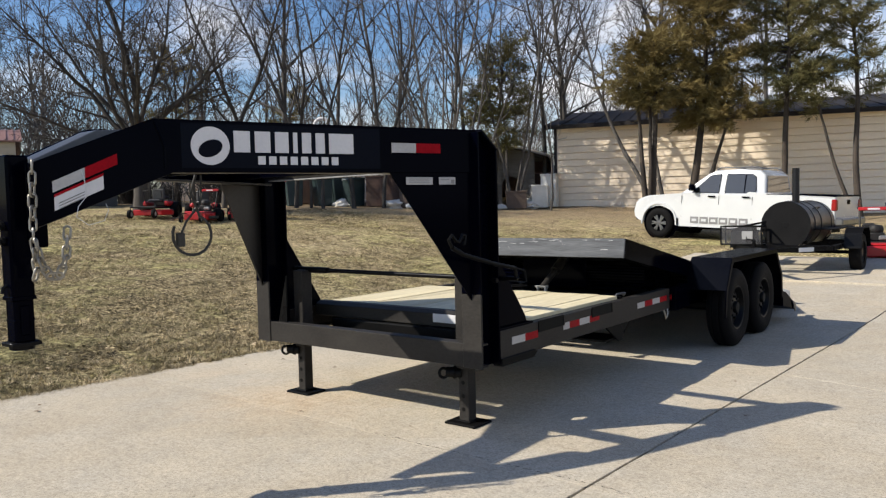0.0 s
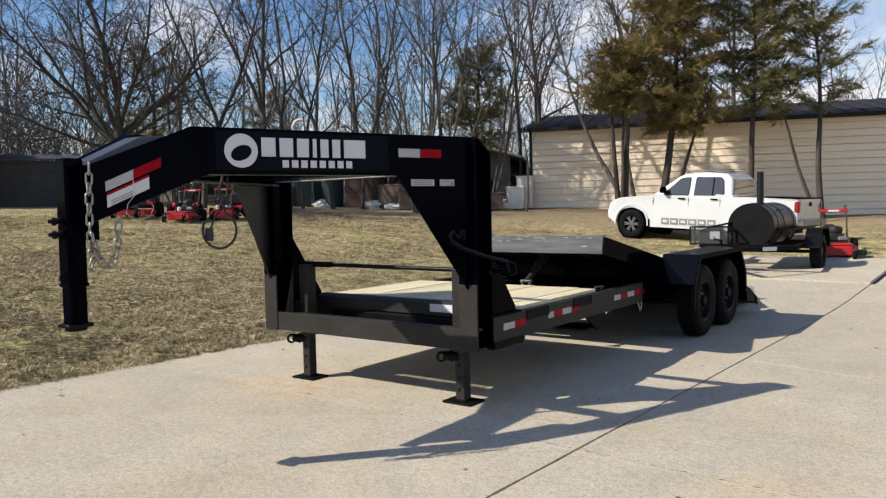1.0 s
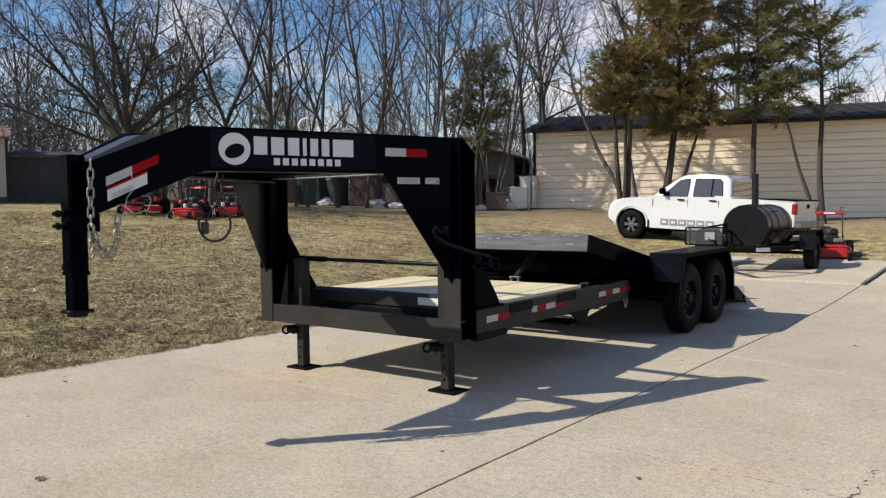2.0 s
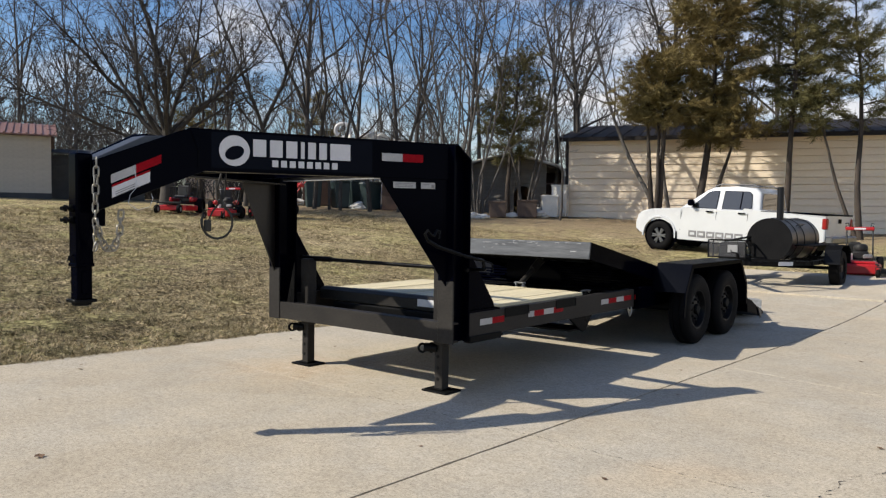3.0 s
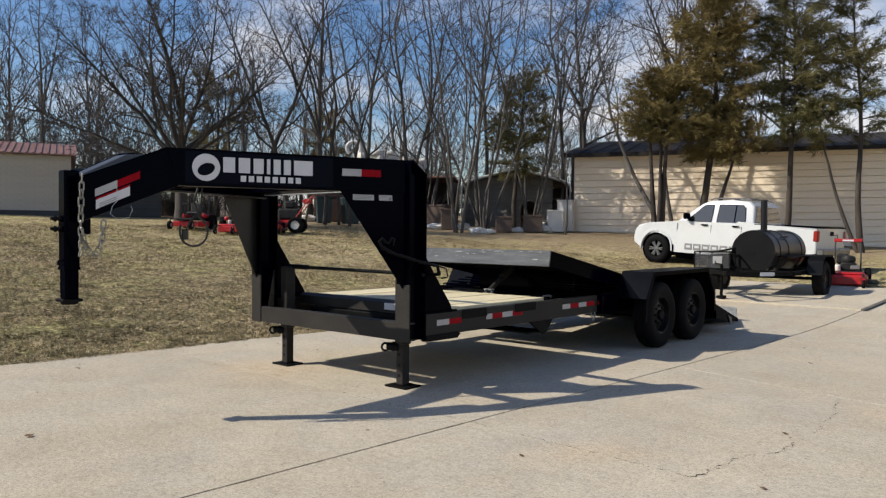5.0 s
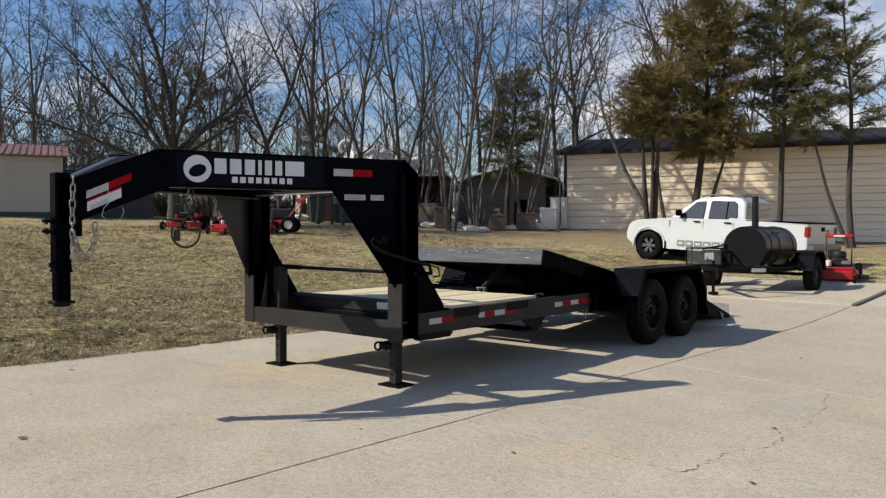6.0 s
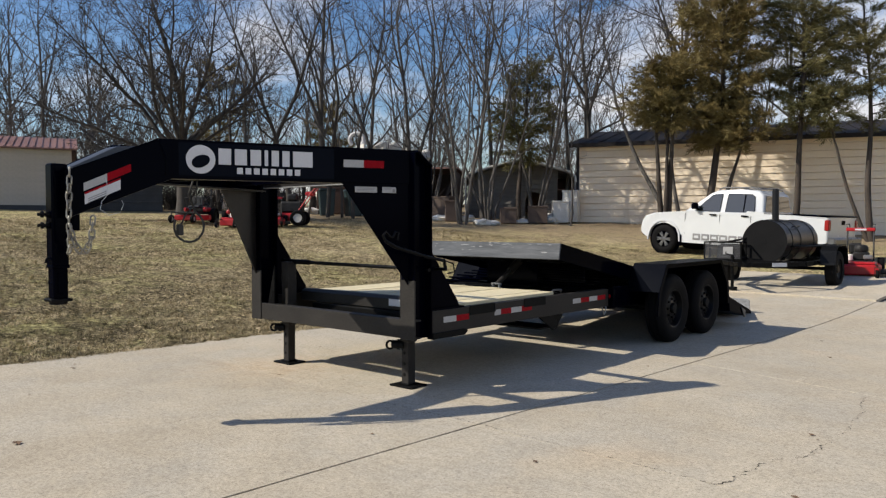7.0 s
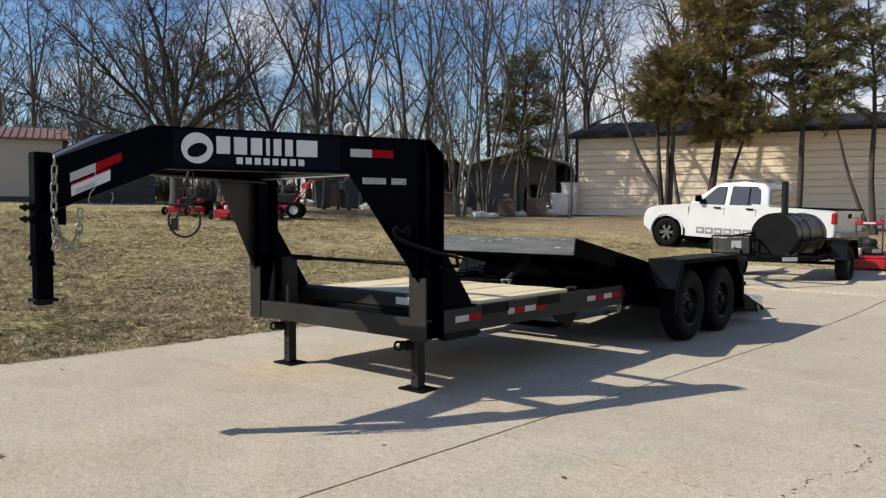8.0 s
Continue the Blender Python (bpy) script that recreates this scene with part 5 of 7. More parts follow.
        box(bm, (1.98, sgn * 0.62, 0.85), (2.28, sgn * 0.84, 0.97), 0.03)
        part("headlamp", bm, M_PLASTIC_GREY, T)
    # glass front and back
    for nm, a, b2 in (("windscreen", (1.02, 1.17), (0.40, 1.60)), ("back_window", (-1.03, 1.20), (-0.985, 1.58))):
        d = Vector((b2[0] - a[0], 0, b2[1] - a[1]))
        nrm = Vector((d.z, 0, -d.x)).normalized() * (1 if nm == "windscreen" else -1)
        bm = B()
        v = [Vector((a[0], -0.74, a[1])), Vector((a[0], 0.74, a[1])), Vector((b2[0], 0.62, b2[1])), Vector((b2[0], -0.62, b2[1]))]
        lo = [bm.verts.new(p + nrm * 0.006) for p in v]
        hi = [bm.verts.new(p + nrm * 0.012) for p in v]
        bm.faces.new(lo)
        bm.faces.new(hi)
        for i in range(4):
            bm.faces.new((lo[i], lo[(i + 1) % 4], hi[(i + 1) % 4], hi[i]))
        part(nm, bm, M_GLASS, T, "dark tinted glass")
    for x in (0.05, -0.50):
        bm = B()
        tube(bm, [(x, -0.60, 1.782), (x, 0.60, 1.782)], 0.014, 8)
        part("roof_bar", bm, M_RACK, T, "", True)
    bm = B()
    box(bm, (-2.55, -0.80, 1.136), (-1.06, 0.80, 1.150), 0.003)
    part("bed_cover", bm, M_TRIM_BLACK, T, "black bed cover")
    bm = B()
    box(bm, (-2.60, -0.88, 1.13), (-2.48, 0.88, 1.17), 0.01)
    for sgn in (1, -1):
        box(bm, (-2.5, sgn * 0.80, 1.145), (-1.06, sgn * 0.875, 1.165), 0.006)
    part("bed_rail_cap", bm, M_TRIM_BLACK, T)
    bm = B()
    box(bm, (-2.595, -0.10, 0.96), (-2.582, 0.10, 1.06), 0.004)
    part("tailgate_handle", bm, M_TRIM_BLACK, T)
    bm = B()
    box(bm, (-2.74, -0.86, 0.50), (-2.56, 0.86, 0.66), 0.03)
    part("rear_bumper", bm, M_ALLOY, T, "bright rear bumper")
    bm = B()
    box(bm, (2.27, -0.70, 0.42), (2.40, 0.70, 0.62), 0.03)
    part("front_bumper", bm, M_TRIM_BLACK, T)
    bm = B()
    box(bm, (-2.3, -0.5, 0.30), (2.2, 0.5, 0.45))
    part("chassis", bm, M_TRIM_BLACK, T)
    return T


# ---- barrel smoker on its own trailer ----
def build_smoker():
    gx, gy = -0.70, 10.6
    g = land(gx, gy) + 0.0
    T = thing("smoker_trailer", "black steel utility trailer with mesh sides, parked on the concrete", "trailer", at=Matrix.Translation((gx, gy, g)))
    hw = 0.78
    bm = B()
    for x in (-hw, hw):
        box(bm, (x - 0.03, -0.85, 0.42), (x + 0.03, 1.4, 0.50), 0.004)
    for y in (-0.85, 0.3, 1.35):
        box(bm, (-hw, y - 0.03, 0.42), (hw, y + 0.03, 0.50), 0.004)
    part("frame", bm, M_BLACK_SATIN, T, "black square-tube frame")
    bm = B()
    for sx in (-1, 1):
        prism(bm, [(sx * hw, -0.85), (sx * (hw - 0.06), -0.85), (sx * 0.03 - sx * 0.03, -1.75), (sx * 0.05, -1.78)], (0, 0, 0.42), (1, 0, 0), (0, 1, 0), (0, 0, 0.07))
    part("drawbar", bm, M_BLACK_SATIN, T)
    bm = B()
    tube(bm, [(-0.34, -1.25, 0.03), (-0.34, -1.25, 0.60)], 0.028, 10)
    box(bm, (-0.41, -1.32, -0.02), (-0.27, -1.18, 0.03), 0.004)
    tube(bm, [(-0.34, -1.25, 0.60), (-0.46, -1.25, 0.62), (-0.46, -1.25, 0.66)], 0.012, 6)
    part("tongue_jack", bm, M_BLACK_SATIN, T, "", True)
    bm = B()
    box(bm, (-0.14, -0.002, 0.420), (0.14, 0.002, 0.486), 0.0, Matrix.Translation((0.475, -1.262, 0)) @ Matrix.Rotation(math.atan2(0.93, 0.73), 4, "Z"))
    part("front_plate", bm, M_WHITE_VINYL, T, "plain white plate")
    # expanded-metal basket ahead of the barrel
    bx0, bx1, bz0, bz1 = -0.98, -0.30, 0.50, 0.82
    bm = B()
    for x in (bx0, bx1):
        for y in (-0.95, -0.70):
            box(bm, (x - 0.012, y - 0.012, bz0), (x + 0.012, y + 0.012, bz1))
    for z in (bz0 + 0.01, bz1):
        for y in (-0.95, -0.70):
            box(bm, (bx0, y - 0.012, z - 0.012), (bx1, y + 0.012, z + 0.012))
        for x in (bx0, bx1):
            box(bm, (x - 0.012, -0.95, z - 0.012), (x + 0.012, -0.70, z + 0.012))
    basket = part("basket", bm, M_BLACK_SATIN, T, "black mesh basket")
    bm = B()
    span, tall = bx1 - bx0, bz1 - bz0
    for k in range(-6, 18):
        for d in (1, -1):
            x0 = bx0 + 0.04 * k
            lo, hi = max(bx0, x0), min(bx1, x0 + 0.22)
            if hi - lo > 0.02:
                za, zb = (lo - x0) / 0.22 * tall, (hi - x0) / 0.22 * tall
                za, zb = (bz0 + za, bz0 + zb) if d == 1 else (bz1 - za, bz1 - zb)
                tube(bm, [(lo, -0.952, za), (hi, -0.952, zb)], 0.0055, 4)
    part("mesh", bm, M_RACK, basket, "diamond mesh")
    bm = B()
    box(bm, (-0.62, -0.972, 0.60), (-0.44, -0.966, 0.74), 0.003)
    part("grey_panel", bm, M_PLASTIC_GREY, basket, "pale grey panel")
    for sx in (-1, 1):
        hub = Vector((sx * (hw + 0.17), 0.30, 0.33))
        y = Vector((sx, 0, 0))
        bm = B()
        lathe(bm, [(0.19, -0.09), (0.26, -0.10), (0.31, -0.09), (0.335, -0.06), (0.335, 0.06), (0.31, 0.09), (0.26, 0.10), (0.19, 0.09)], hub, y, 36, closed=True)
        wheel_ob = part("wheel", bm, M_RUBBER, T, "black trailer tyre", True)
        bm = B()
        lathe(bm, [(0.19, -0.08), (0.195, 0.075), (0.17, 0.05), (0.08, 0.03), (0.07, 0.07), (0.02, 0.075)], hub, y, 28)
        part("rim", bm, M_RIM, wheel_ob, "", True)
        bm = B()
        pr = [(-0.14, 0.42), (-0.08, 0.68), (0.05, 0.76), (0.55, 0.76), (0.68, 0.68), (0.74, 0.42)]
        inn = [(p[0] * 0.985 + 0.0045, p[1] - 0.012) for p in reversed(pr)]
        x0 = hw + 0.03 if sx > 0 else -hw - 0.30
        prism(bm, pr + inn, (x0, 0, 0), (0, 1, 0), UP, (0.27, 0, 0))
        part("fender", bm, M_BLACK_SATIN, T, "black folded fender")
    bm = B()
    tube(bm, [(-hw - 0.1, 0.30, 0.33), (hw + 0.1, 0.30, 0.33)], 0.03, 8)
    part("axle", bm, M_BLACK_SATIN, T, "", True)
    # the cooker itself
    S = thing("barrel_smoker", "large black horizontal barrel smoker with a tall chimney, on a trailer", "smoker", at=Matrix.Translation((gx, gy, g)))
    by0, by1, bz, r = -0.62, 1.28, 0.835, 0.40
    bm = B()
    lathe(bm, [(r - 0.01, by0), (r, by0 + 0.012), (r, by1 - 0.012), (r - 0.01, by1)], (0, 0, bz), (0, 1, 0), 48)
    drum = part("drum", bm, M_BARREL, S, "black steel drum", True)
    bm = B()
    lathe(bm, [(r - 0.004, 0.0), (r - 0.004, 0.006), (0.05, 0.008), (0.045, 0.012), (0.01, 0.012)], (0, by0 - 0.001, bz), (0, -1, 0), 48)
    part("end_plate", bm, M_BARREL_END, S, "dull black round end plate", True)
    for y in (by0 + 0.32, by0 + 0.80, by1 - 0.28):
        bm = B()
        lathe(bm, [(r, -0.016), (r + 0.012, -0.014), (r + 0.012, 0.014), (r, 0.016)], (0, y, bz), (0, 1, 0), 40, closed=True)
        part("band", bm, M_BARREL, S, "", True)
    bm = B()
    lathe(bm, [(0.06, 0.0), (0.06, 0.60), (0.054, 0.60), (0.054, 0.4)], (0.10, by0 + 0.28, bz + r - 0.03), UP, 20)
    part("chimney", bm, M_BARREL, S, "tall black stack pipe", True)
    for y in (by0 + 0.18, by1 - 0.18):
        bm = B()
        box(bm, (-0.30, y - 0.03, 0.50), (0.30, y + 0.03, 0.56), 0.004)
        part("saddle", bm, M_BLACK_SATIN, S)
    bm = B()
    box(bm, (r - 0.06, by0 + 0.20, bz - 0.10), (r + 0.32, by1 + 0.10, bz - 0.075), 0.004)
    part("side_shelf", bm, M_BLACK_SATIN, S, "black steel side shelf")
    bm = B()
    tube(bm, [(r * 0.80, by0 + 0.5, bz + 0.26), (r * 0.80 + 0.06, by0 + 0.5, bz + 0.29), (r * 0.80 + 0.06, by0 + 0.8, bz + 0.29), (r * 0.80, by0 + 0.8, bz + 0.26)], 0.012, 8)
    part("lid_handle", bm, M_BARREL, S, "", True)
    bm = B()
    tube(bm, [(-0.75, -0.75, 0.80), (-0.36, -0.66, 0.88), (-0.30, -0.60, 0.90)], 0.018, 6)
    part("brace_bar", bm, M_BLACK_SATIN, T, "", True)


# ---- mowers ----
def small_wheel(T, hub, axis, r, w, rim=M_PLASTIC_GREY):
    bm = B()
    lathe(bm, [(r * 0.55, -w), (r * 0.9, -w), (r, -w * 0.6), (r, w * 0.6), (r * 0.9, w), (r * 0.55, w)], hub, axis, 24, closed=True)
    o = part("wheel", bm, M_RUBBER, T, "", True)
    bm = B()
    lathe(bm, [(r * 0.55, -w * 0.8), (r * 0.56, w * 0.8), (r * 0.4, w * 0.7), (0.02, w * 0.9)], hub, axis, 20)
    part("rim", bm, rim, o, "", True)


def build_walk_mower(m, label):
    """A commercial walk-behind mower: red deck, bare engine, black uprights and a red control bar."""
    T = thing("walk_behind_mower", label, "lawn mower", group="mowers", at=m)
    bm = B()
    prism(bm, [(-0.43, 0.05), (-0.36, -0.34), (0.36, -0.34), (0.43, 0.05), (0.40, 0.30), (-0.40, 0.30)], (0, 0, 0.07), (1, 0, 0), (0, 1, 0), (0, 0, 0.23), 0.03)
    deck = part("deck", bm, M_RED_PAINT, T, "bright red cutting deck")
    bm = B()
    prism(bm, [(-0.36, 0.02), (-0.30, -0.26), (0.30, -0.26), (0.36, 0.02), (0.32, 0.24), (-0.32, 0.24)], (0, 0, 0.30), (1, 0, 0), (0, 1, 0), (0, 0, 0.05), 0.02)
    part("deck_top", bm, M_RED_PAINT, deck)
    bm = B()
    prism(bm, [(0.41, -0.18), (0.62, -0.12), (0.62, 0.12), (0.41, 0.16)], (0, 0, 0.10), (1, 0, 0), (0, 1, 0), (0, 0, 0.10), 0.02)
    part("discharge_chute", bm, M_ENGINE, deck, "black rubber discharge chute")
    bm = B()
    box(bm, (-0.26, 0.16, 0.31), (0.26, 0.78, 0.37), 0.015)
    part("engine_plate", bm, M_ENGINE, T)
    bm = B()
    lathe(bm, [(0.13, 0.0), (0.15, 0.04), (0.15, 0.10), (0.12, 0.15), (0.05, 0.17)], (0.02, 0.44, 0.56), UP, 22)
    box(bm, (-0.15, 0.28, 0.37), (0.19, 0.60, 0.56), 0.03)
    engine = part("engine", bm, M_ENGINE, T, "black engine", True)
    for k in range(5):
        bm = B()
        box(bm, (-0.26, 0.30, 0.39 + 0.028 * k), (-0.13, 0.48, 0.40 + 0.028 * k))
        part("cooling_fin", bm, M_STEEL, engine)
    bm = B()
    lathe(bm, [(0.055, 0.0), (0.06, 0.01), (0.06, 0.12), (0.04, 0.14)], (-0.20, 0.22, 0.37), UP, 14)
    part("oil_filter", bm, M_WHITE_JUNK, engine, "pale oil filter", True)
    bm = B()
    box(bm, (0.06, 0.18, 0.39), (0.26, 0.30, 0.50), 0.03)
    part("muffler", bm, M_STEEL, engine, "dull grey muffler")
    bm = B()
    box(bm, (-0.24, 0.62, 0.50), (0.04, 0.76, 0.76), 0.05)
    part("fuel_tank", bm, M_ENGINE, T, "black fuel tank")
    for sx in (-1, 1):
        bm = B()
        tube(bm, [(sx * 0.27, 0.55, 0.36), (sx * 0.27, 0.74, 0.72), (sx * 0.27, 0.86, 1.04), (sx * 0.28, 1.02, 1.12), (sx * 0.28, 1.16, 1.10)], 0.018, 8)
        part("handle_upright", bm, M_ENGINE, T, "black handle upright", True)
        bm = B()
        tube(bm, [(sx * 0.28, 1.14, 1.10), (sx * 0.28, 1.28, 1.08)], 0.024, 8)
        part("grip", bm, M_RUBBER, T, "", True)
        bm = B()
        tube(bm, [(sx * 0.22, 0.84, 1.10), (sx * 0.24, 0.95, 1.20), (sx * 0.30, 1.08, 1.18)], 0.010, 6)
        part("lever", bm, M_ENGINE, T, "", True)
        small_wheel(T, (sx * 0.42, 0.66, 0.22), (1, 0, 0), 0.22, 0.07, M_RIM)
        small_wheel(T, (sx * 0.34, -0.62, 0.105), (1, 0, 0), 0.105, 0.035)
        bm = B()
        for dx in (-0.05, 0.05):
            box(bm, (sx * 0.34 + dx - 0.006, -0.65, 0.09), (sx * 0.34 + dx + 0.006, -0.58, 0.26))
        box(bm, (sx * 0.34 - 0.056, -0.65, 0.25), (sx * 0.34 + 0.056, -0.56, 0.265))
        tube(bm, [(sx * 0.30, -0.22, 0.30), (sx * 0.34, -0.60, 0.30)], 0.022, 6)
        part("caster_fork", bm, M_ENGINE, T)
    bm = B()
    box(bm, (-0.30, 0.82, 1.03), (0.30, 0.90, 1.11), 0.015)
    bar = part("control_bar", bm, M_RED_PAINT, T, "red control bar")
    bm = B()
    box(bm, (-0.12, 0.8185, 1.05), (0.12, 0.8195, 1.09))
    part("sticker", bm, M_WHITE_VINYL, bar, "pale blank sticker")
    return T


def build_rider(m, label):
    """A zero-turn riding mower: red deck and side tanks, black frame, engine and seat."""
    T = thing("riding_mower", label, "lawn mower", group="mowers", at=m)
    bm = B()
    prism(bm, [(-0.68, 0.0), (-0.50, -0.45), (0.50, -0.45), (0.68, 0.0), (0.66, 0.22), (-0.66, 0.22)], (0, 0, 0.10), (1, 0, 0), (0, 1, 0), (0, 0, 0.20), 0.03)
    part("deck", bm, M_RED_PAINT, T, "bright red cutting deck")
    bm = B()
    box(bm, (-0.34, -0.5, 0.34), (0.34, 1.15, 0.42), 0.02)
    part("frame", bm, M_ENGINE, T, "black frame")
    for sx in (-1, 1):
        bm = B()
        box(bm, (sx * 0.38 - 0.08, 0.20, 0.43), (sx * 0.38 + 0.08, 0.85, 0.60), 0.05)
        part("side_tank", bm, M_RED_PAINT, T, "red side tank")
    bm = B()
    box(bm, (-0.24, 0.10, 0.56), (0.24, 0.52, 0.67), 0.05)
    part("seat", bm, M_SEAT, T, "black padded seat")
    bm = B()
    box(bm, (-0.23, 0.48, 0.64), (0.23, 0.60, 1.05), 0.05)
    part("backrest", bm, M_SEAT, T, "black padded backrest")
    bm = B()
    box(bm, (-0.26, 0.78, 0.42), (0.26, 1.18, 0.66), 0.04)
    lathe(bm, [(0.17, 0.0), (0.18, 0.08), (0.13, 0.14), (0.04, 0.15)], (0.0, 0.98, 0.66), UP, 18)
    engine = part("engine", bm, M_ENGINE, T, "black engine")
    bm = B()
    box(bm, (-0.30, 1.14, 0.46), (0.30, 1.22, 0.60), 0.03)
    part("muffler", bm, M_STEEL, engine, "grey muffler")
    bm = B()
    tube(bm, [(-0.42, 0.75, 0.45), (-0.42, 0.80, 1.30), (-0.30, 0.82, 1.42), (0.30, 0.82, 1.42), (0.42, 0.80, 1.30), (0.42, 0.75, 0.45)], 0.022, 8)
    part("roll_bar", bm, M_ENGINE, T, "", True)
    for sx in (-1, 1):
        bm = B()
        tube(bm, [(sx * 0.30, 0.15, 0.50), (sx * 0.32, 0.0, 0.95), (sx * 0.05, -0.05, 1.0)], 0.015, 6)
        part("steering_lever", bm, M_ENGINE, T, "", True)
        small_wheel(T, (sx * 0.50, 0.80, 0.29), (1, 0, 0), 0.29, 0.12, M_RIM)
        small_wheel(T, (sx * 0.42, -0.85, 0.15), (1, 0, 0), 0.15, 0.06)
        bm = B()
        tube(bm, [(sx * 0.25, -0.40, 0.38), (sx * 0.42, -0.82, 0.38), (sx * 0.42, -0.85, 0.18)], 0.022, 6)
        part("caster_arm", bm, M_ENGINE, T, "", True)
    return T


def build_blower(m):
    """A two-wheeled red walk-behind machine with a chute handle."""
    T = thing("wheeled_blower", "red two-wheeled walk-behind yard machine with pale wheel rims", "yard machine", at=m)
    bm = B()
    box(bm, (-0.55, -0.25, 0.16), (0.05, 0.25, 0.42), 0.06)
    part("housing", bm, M_RED_PAINT, T, "dark red housing")
    bm = B()
    box(bm, (-0.50, -0.22, 0.42), (0.20, 0.22, 0.78), 0.06)
    box(bm, (-0.30, -0.18, 0.78), (0.05, 0.18, 1.02), 0.06)
    part("engine", bm, M_ENGINE, T, "black engine")
    bm = B()
    for sy in (-1, 1):
        tube(bm, [(0.10, sy * 0.22, 0.50), (0.45, sy * 0.24, 1.0), (0.62, sy * 0.24, 1.18)], 0.02, 8)
    tube(bm, [(0.62, -0.24, 1.18), (0.62, 0.24, 1.18)], 0.02, 8)
    box(bm, (0.30, -0.2, 0.95), (0.55, 0.2, 1.08), 0.03)
    part("handle", bm, M_RED_PAINT, T, "red handle")
    for sy in (-1, 1):
        small_wheel(T, (0.10, sy * 0.33, 0.25), (0, sy, 0), 0.25, 0.08, M_WHITE_JUNK)
    return T


build_truck()
build_smoker()


def on_land(x, y, rz=0.0, dz=0.0):
    return Matrix.Translation((x, y, land(x, y) + dz)) @ Matrix.Rotation(radians(rz), 4, "Z")


build_walk_mower(on_land(0.26, 12.72, 12, -0.03) @ Matrix.Scale(0.90, 4), "red walk-behind lawn mower on the edge of the concrete")
build_rider(on_land(-15.9, 8.9, 60) @ Matrix.Scale(0.8, 4), "red zero-turn riding mower on the lawn under bare trees")
build_rider(on_land(-16.9, 7.9, 35) @ Matrix.Scale(0.8, 4), "red zero-turn riding mower beside another on the lawn")
build_walk_mower(on_land(-15.2, 8.25, 30) @ Matrix.Scale(0.82, 4), "red walk-behind mower parked in a row on the lawn")
build_walk_mower(on_land(-15.3, 9.7, 50) @ Matrix.Scale(0.85, 4), "red walk-behind mower beside a two-wheeled yard machine")
build_blower(on_land(-15.4, 10.7, 40))

# ---- buildings ----
def oriented(x, y, deg, z):
    return Matrix.Translation((x, y, z)) @ Matrix.Rotation(radians(deg), 4, "Z")


def lap_wall(parent, x0, x1, z0, z1, y, board, material, lap=0.018, name="siding_board", joint=0.0):
    """Horizontal lapped boards on the face y, each its own piece, with an open joint under each."""
    n = int(round((z1 - z0) / board))
    h = (z1 - z0) / n
    me = bpy.data.meshes.new(name)
    back = y + 0.045 if joint else y
    verts = [(x0, back, joint), (x1, back, joint), (x1, y - lap, joint), (x0, y - lap, joint), (x0, y - 0.002, h), (x1, y - 0.002, h), (x0, back + 0.01, h), (x1, back + 0.01, h)]
    faces = [(3, 2, 5, 4), (0, 1, 2, 3), (4, 5, 7, 6), (0, 3, 4, 6), (1, 7, 5, 2), (0, 6, 7, 1)]
    me.from_pydata(verts, [], faces)
    me.materials.append(material)
    for k in range(n):
        o = new(name, me)
        o.parent = parent
        o.location = (0, 0, z0 + h * k)


def build_right_building():
    z = 1.12
    T = thing("metal_building", "long cream metal-sided building with a dark metal roof", "building", at=oriented(-12.05, 22.06, 20, z))
    L, Dp, H = 28.0, 12.0, 3.36
    bm = B()
    box(bm, (0, 0.060, -0.6), (L, 0.16, H))
    box(bm, (0, Dp - 0.15, -0.6), (L, Dp, H))
    box(bm, (0, 0.16, -0.6), (0.15, Dp - 0.15, H))
    box(bm, (L - 0.15, 0.16, -0.6), (L, Dp - 0.15, H))
    part("wall", bm, M_SIDING, T, "cream painted metal wall")
    lap_wall(T, 0.0, L, -0.25, H, 0.0, 0.262, M_SIDING, 0.026, joint=0.020)
    bm = B()
    rise_, ov = 1.15, 0.30
    prism(bm, [(-ov, H - 0.02), (Dp / 2, H + rise_), (Dp + ov, H - 0.02), (Dp + ov, H + 0.06), (Dp / 2, H + rise_ + 0.08), (-ov, H + 0.06)], (-0.35, 0, 0), (0, 1, 0), UP, (L + 0.7, 0, 0))
    roof = part("roof", bm, M_ROOF_DARK, T, "dark metal roof")
    for k in range(44):
        bm = B()
        x = -0.3 + k * 0.61
        prism(bm, [(-ov, H + 0.06), (Dp / 2, H + rise_ + 0.08), (Dp / 2, H + rise_ + 0.11), (-ov, H + 0.09)], (x, 0, 0), (0, 1, 0), UP, (0.05, 0, 0))
        part("roof_rib", bm, M_ROOF_DARK, roof)
    bm = B()
    prism(bm, [(0.16, H), (Dp / 2, H + rise_ - 0.02), (Dp - 0.16, H)], (0.0, 0, 0), (0, 1, 0), UP, (0.1, 0, 0))
    part("gable", bm, M_SIDING, T)
    bm = B()
    box(bm, (-0.04, -0.04, -0.3), (0.08, 0.0, H), 0.004)
    part("corner_trim", bm, M_ROOF_DARK, T, "dark corner trim")
    bm = B()
    box(bm, (-0.35, -ov - 0.02, H - 0.10), (L + 0.35, -ov + 0.03, H + 0.05), 0.004)
    part("fascia", bm, M_ROOF_DARK, T, "dark fascia")


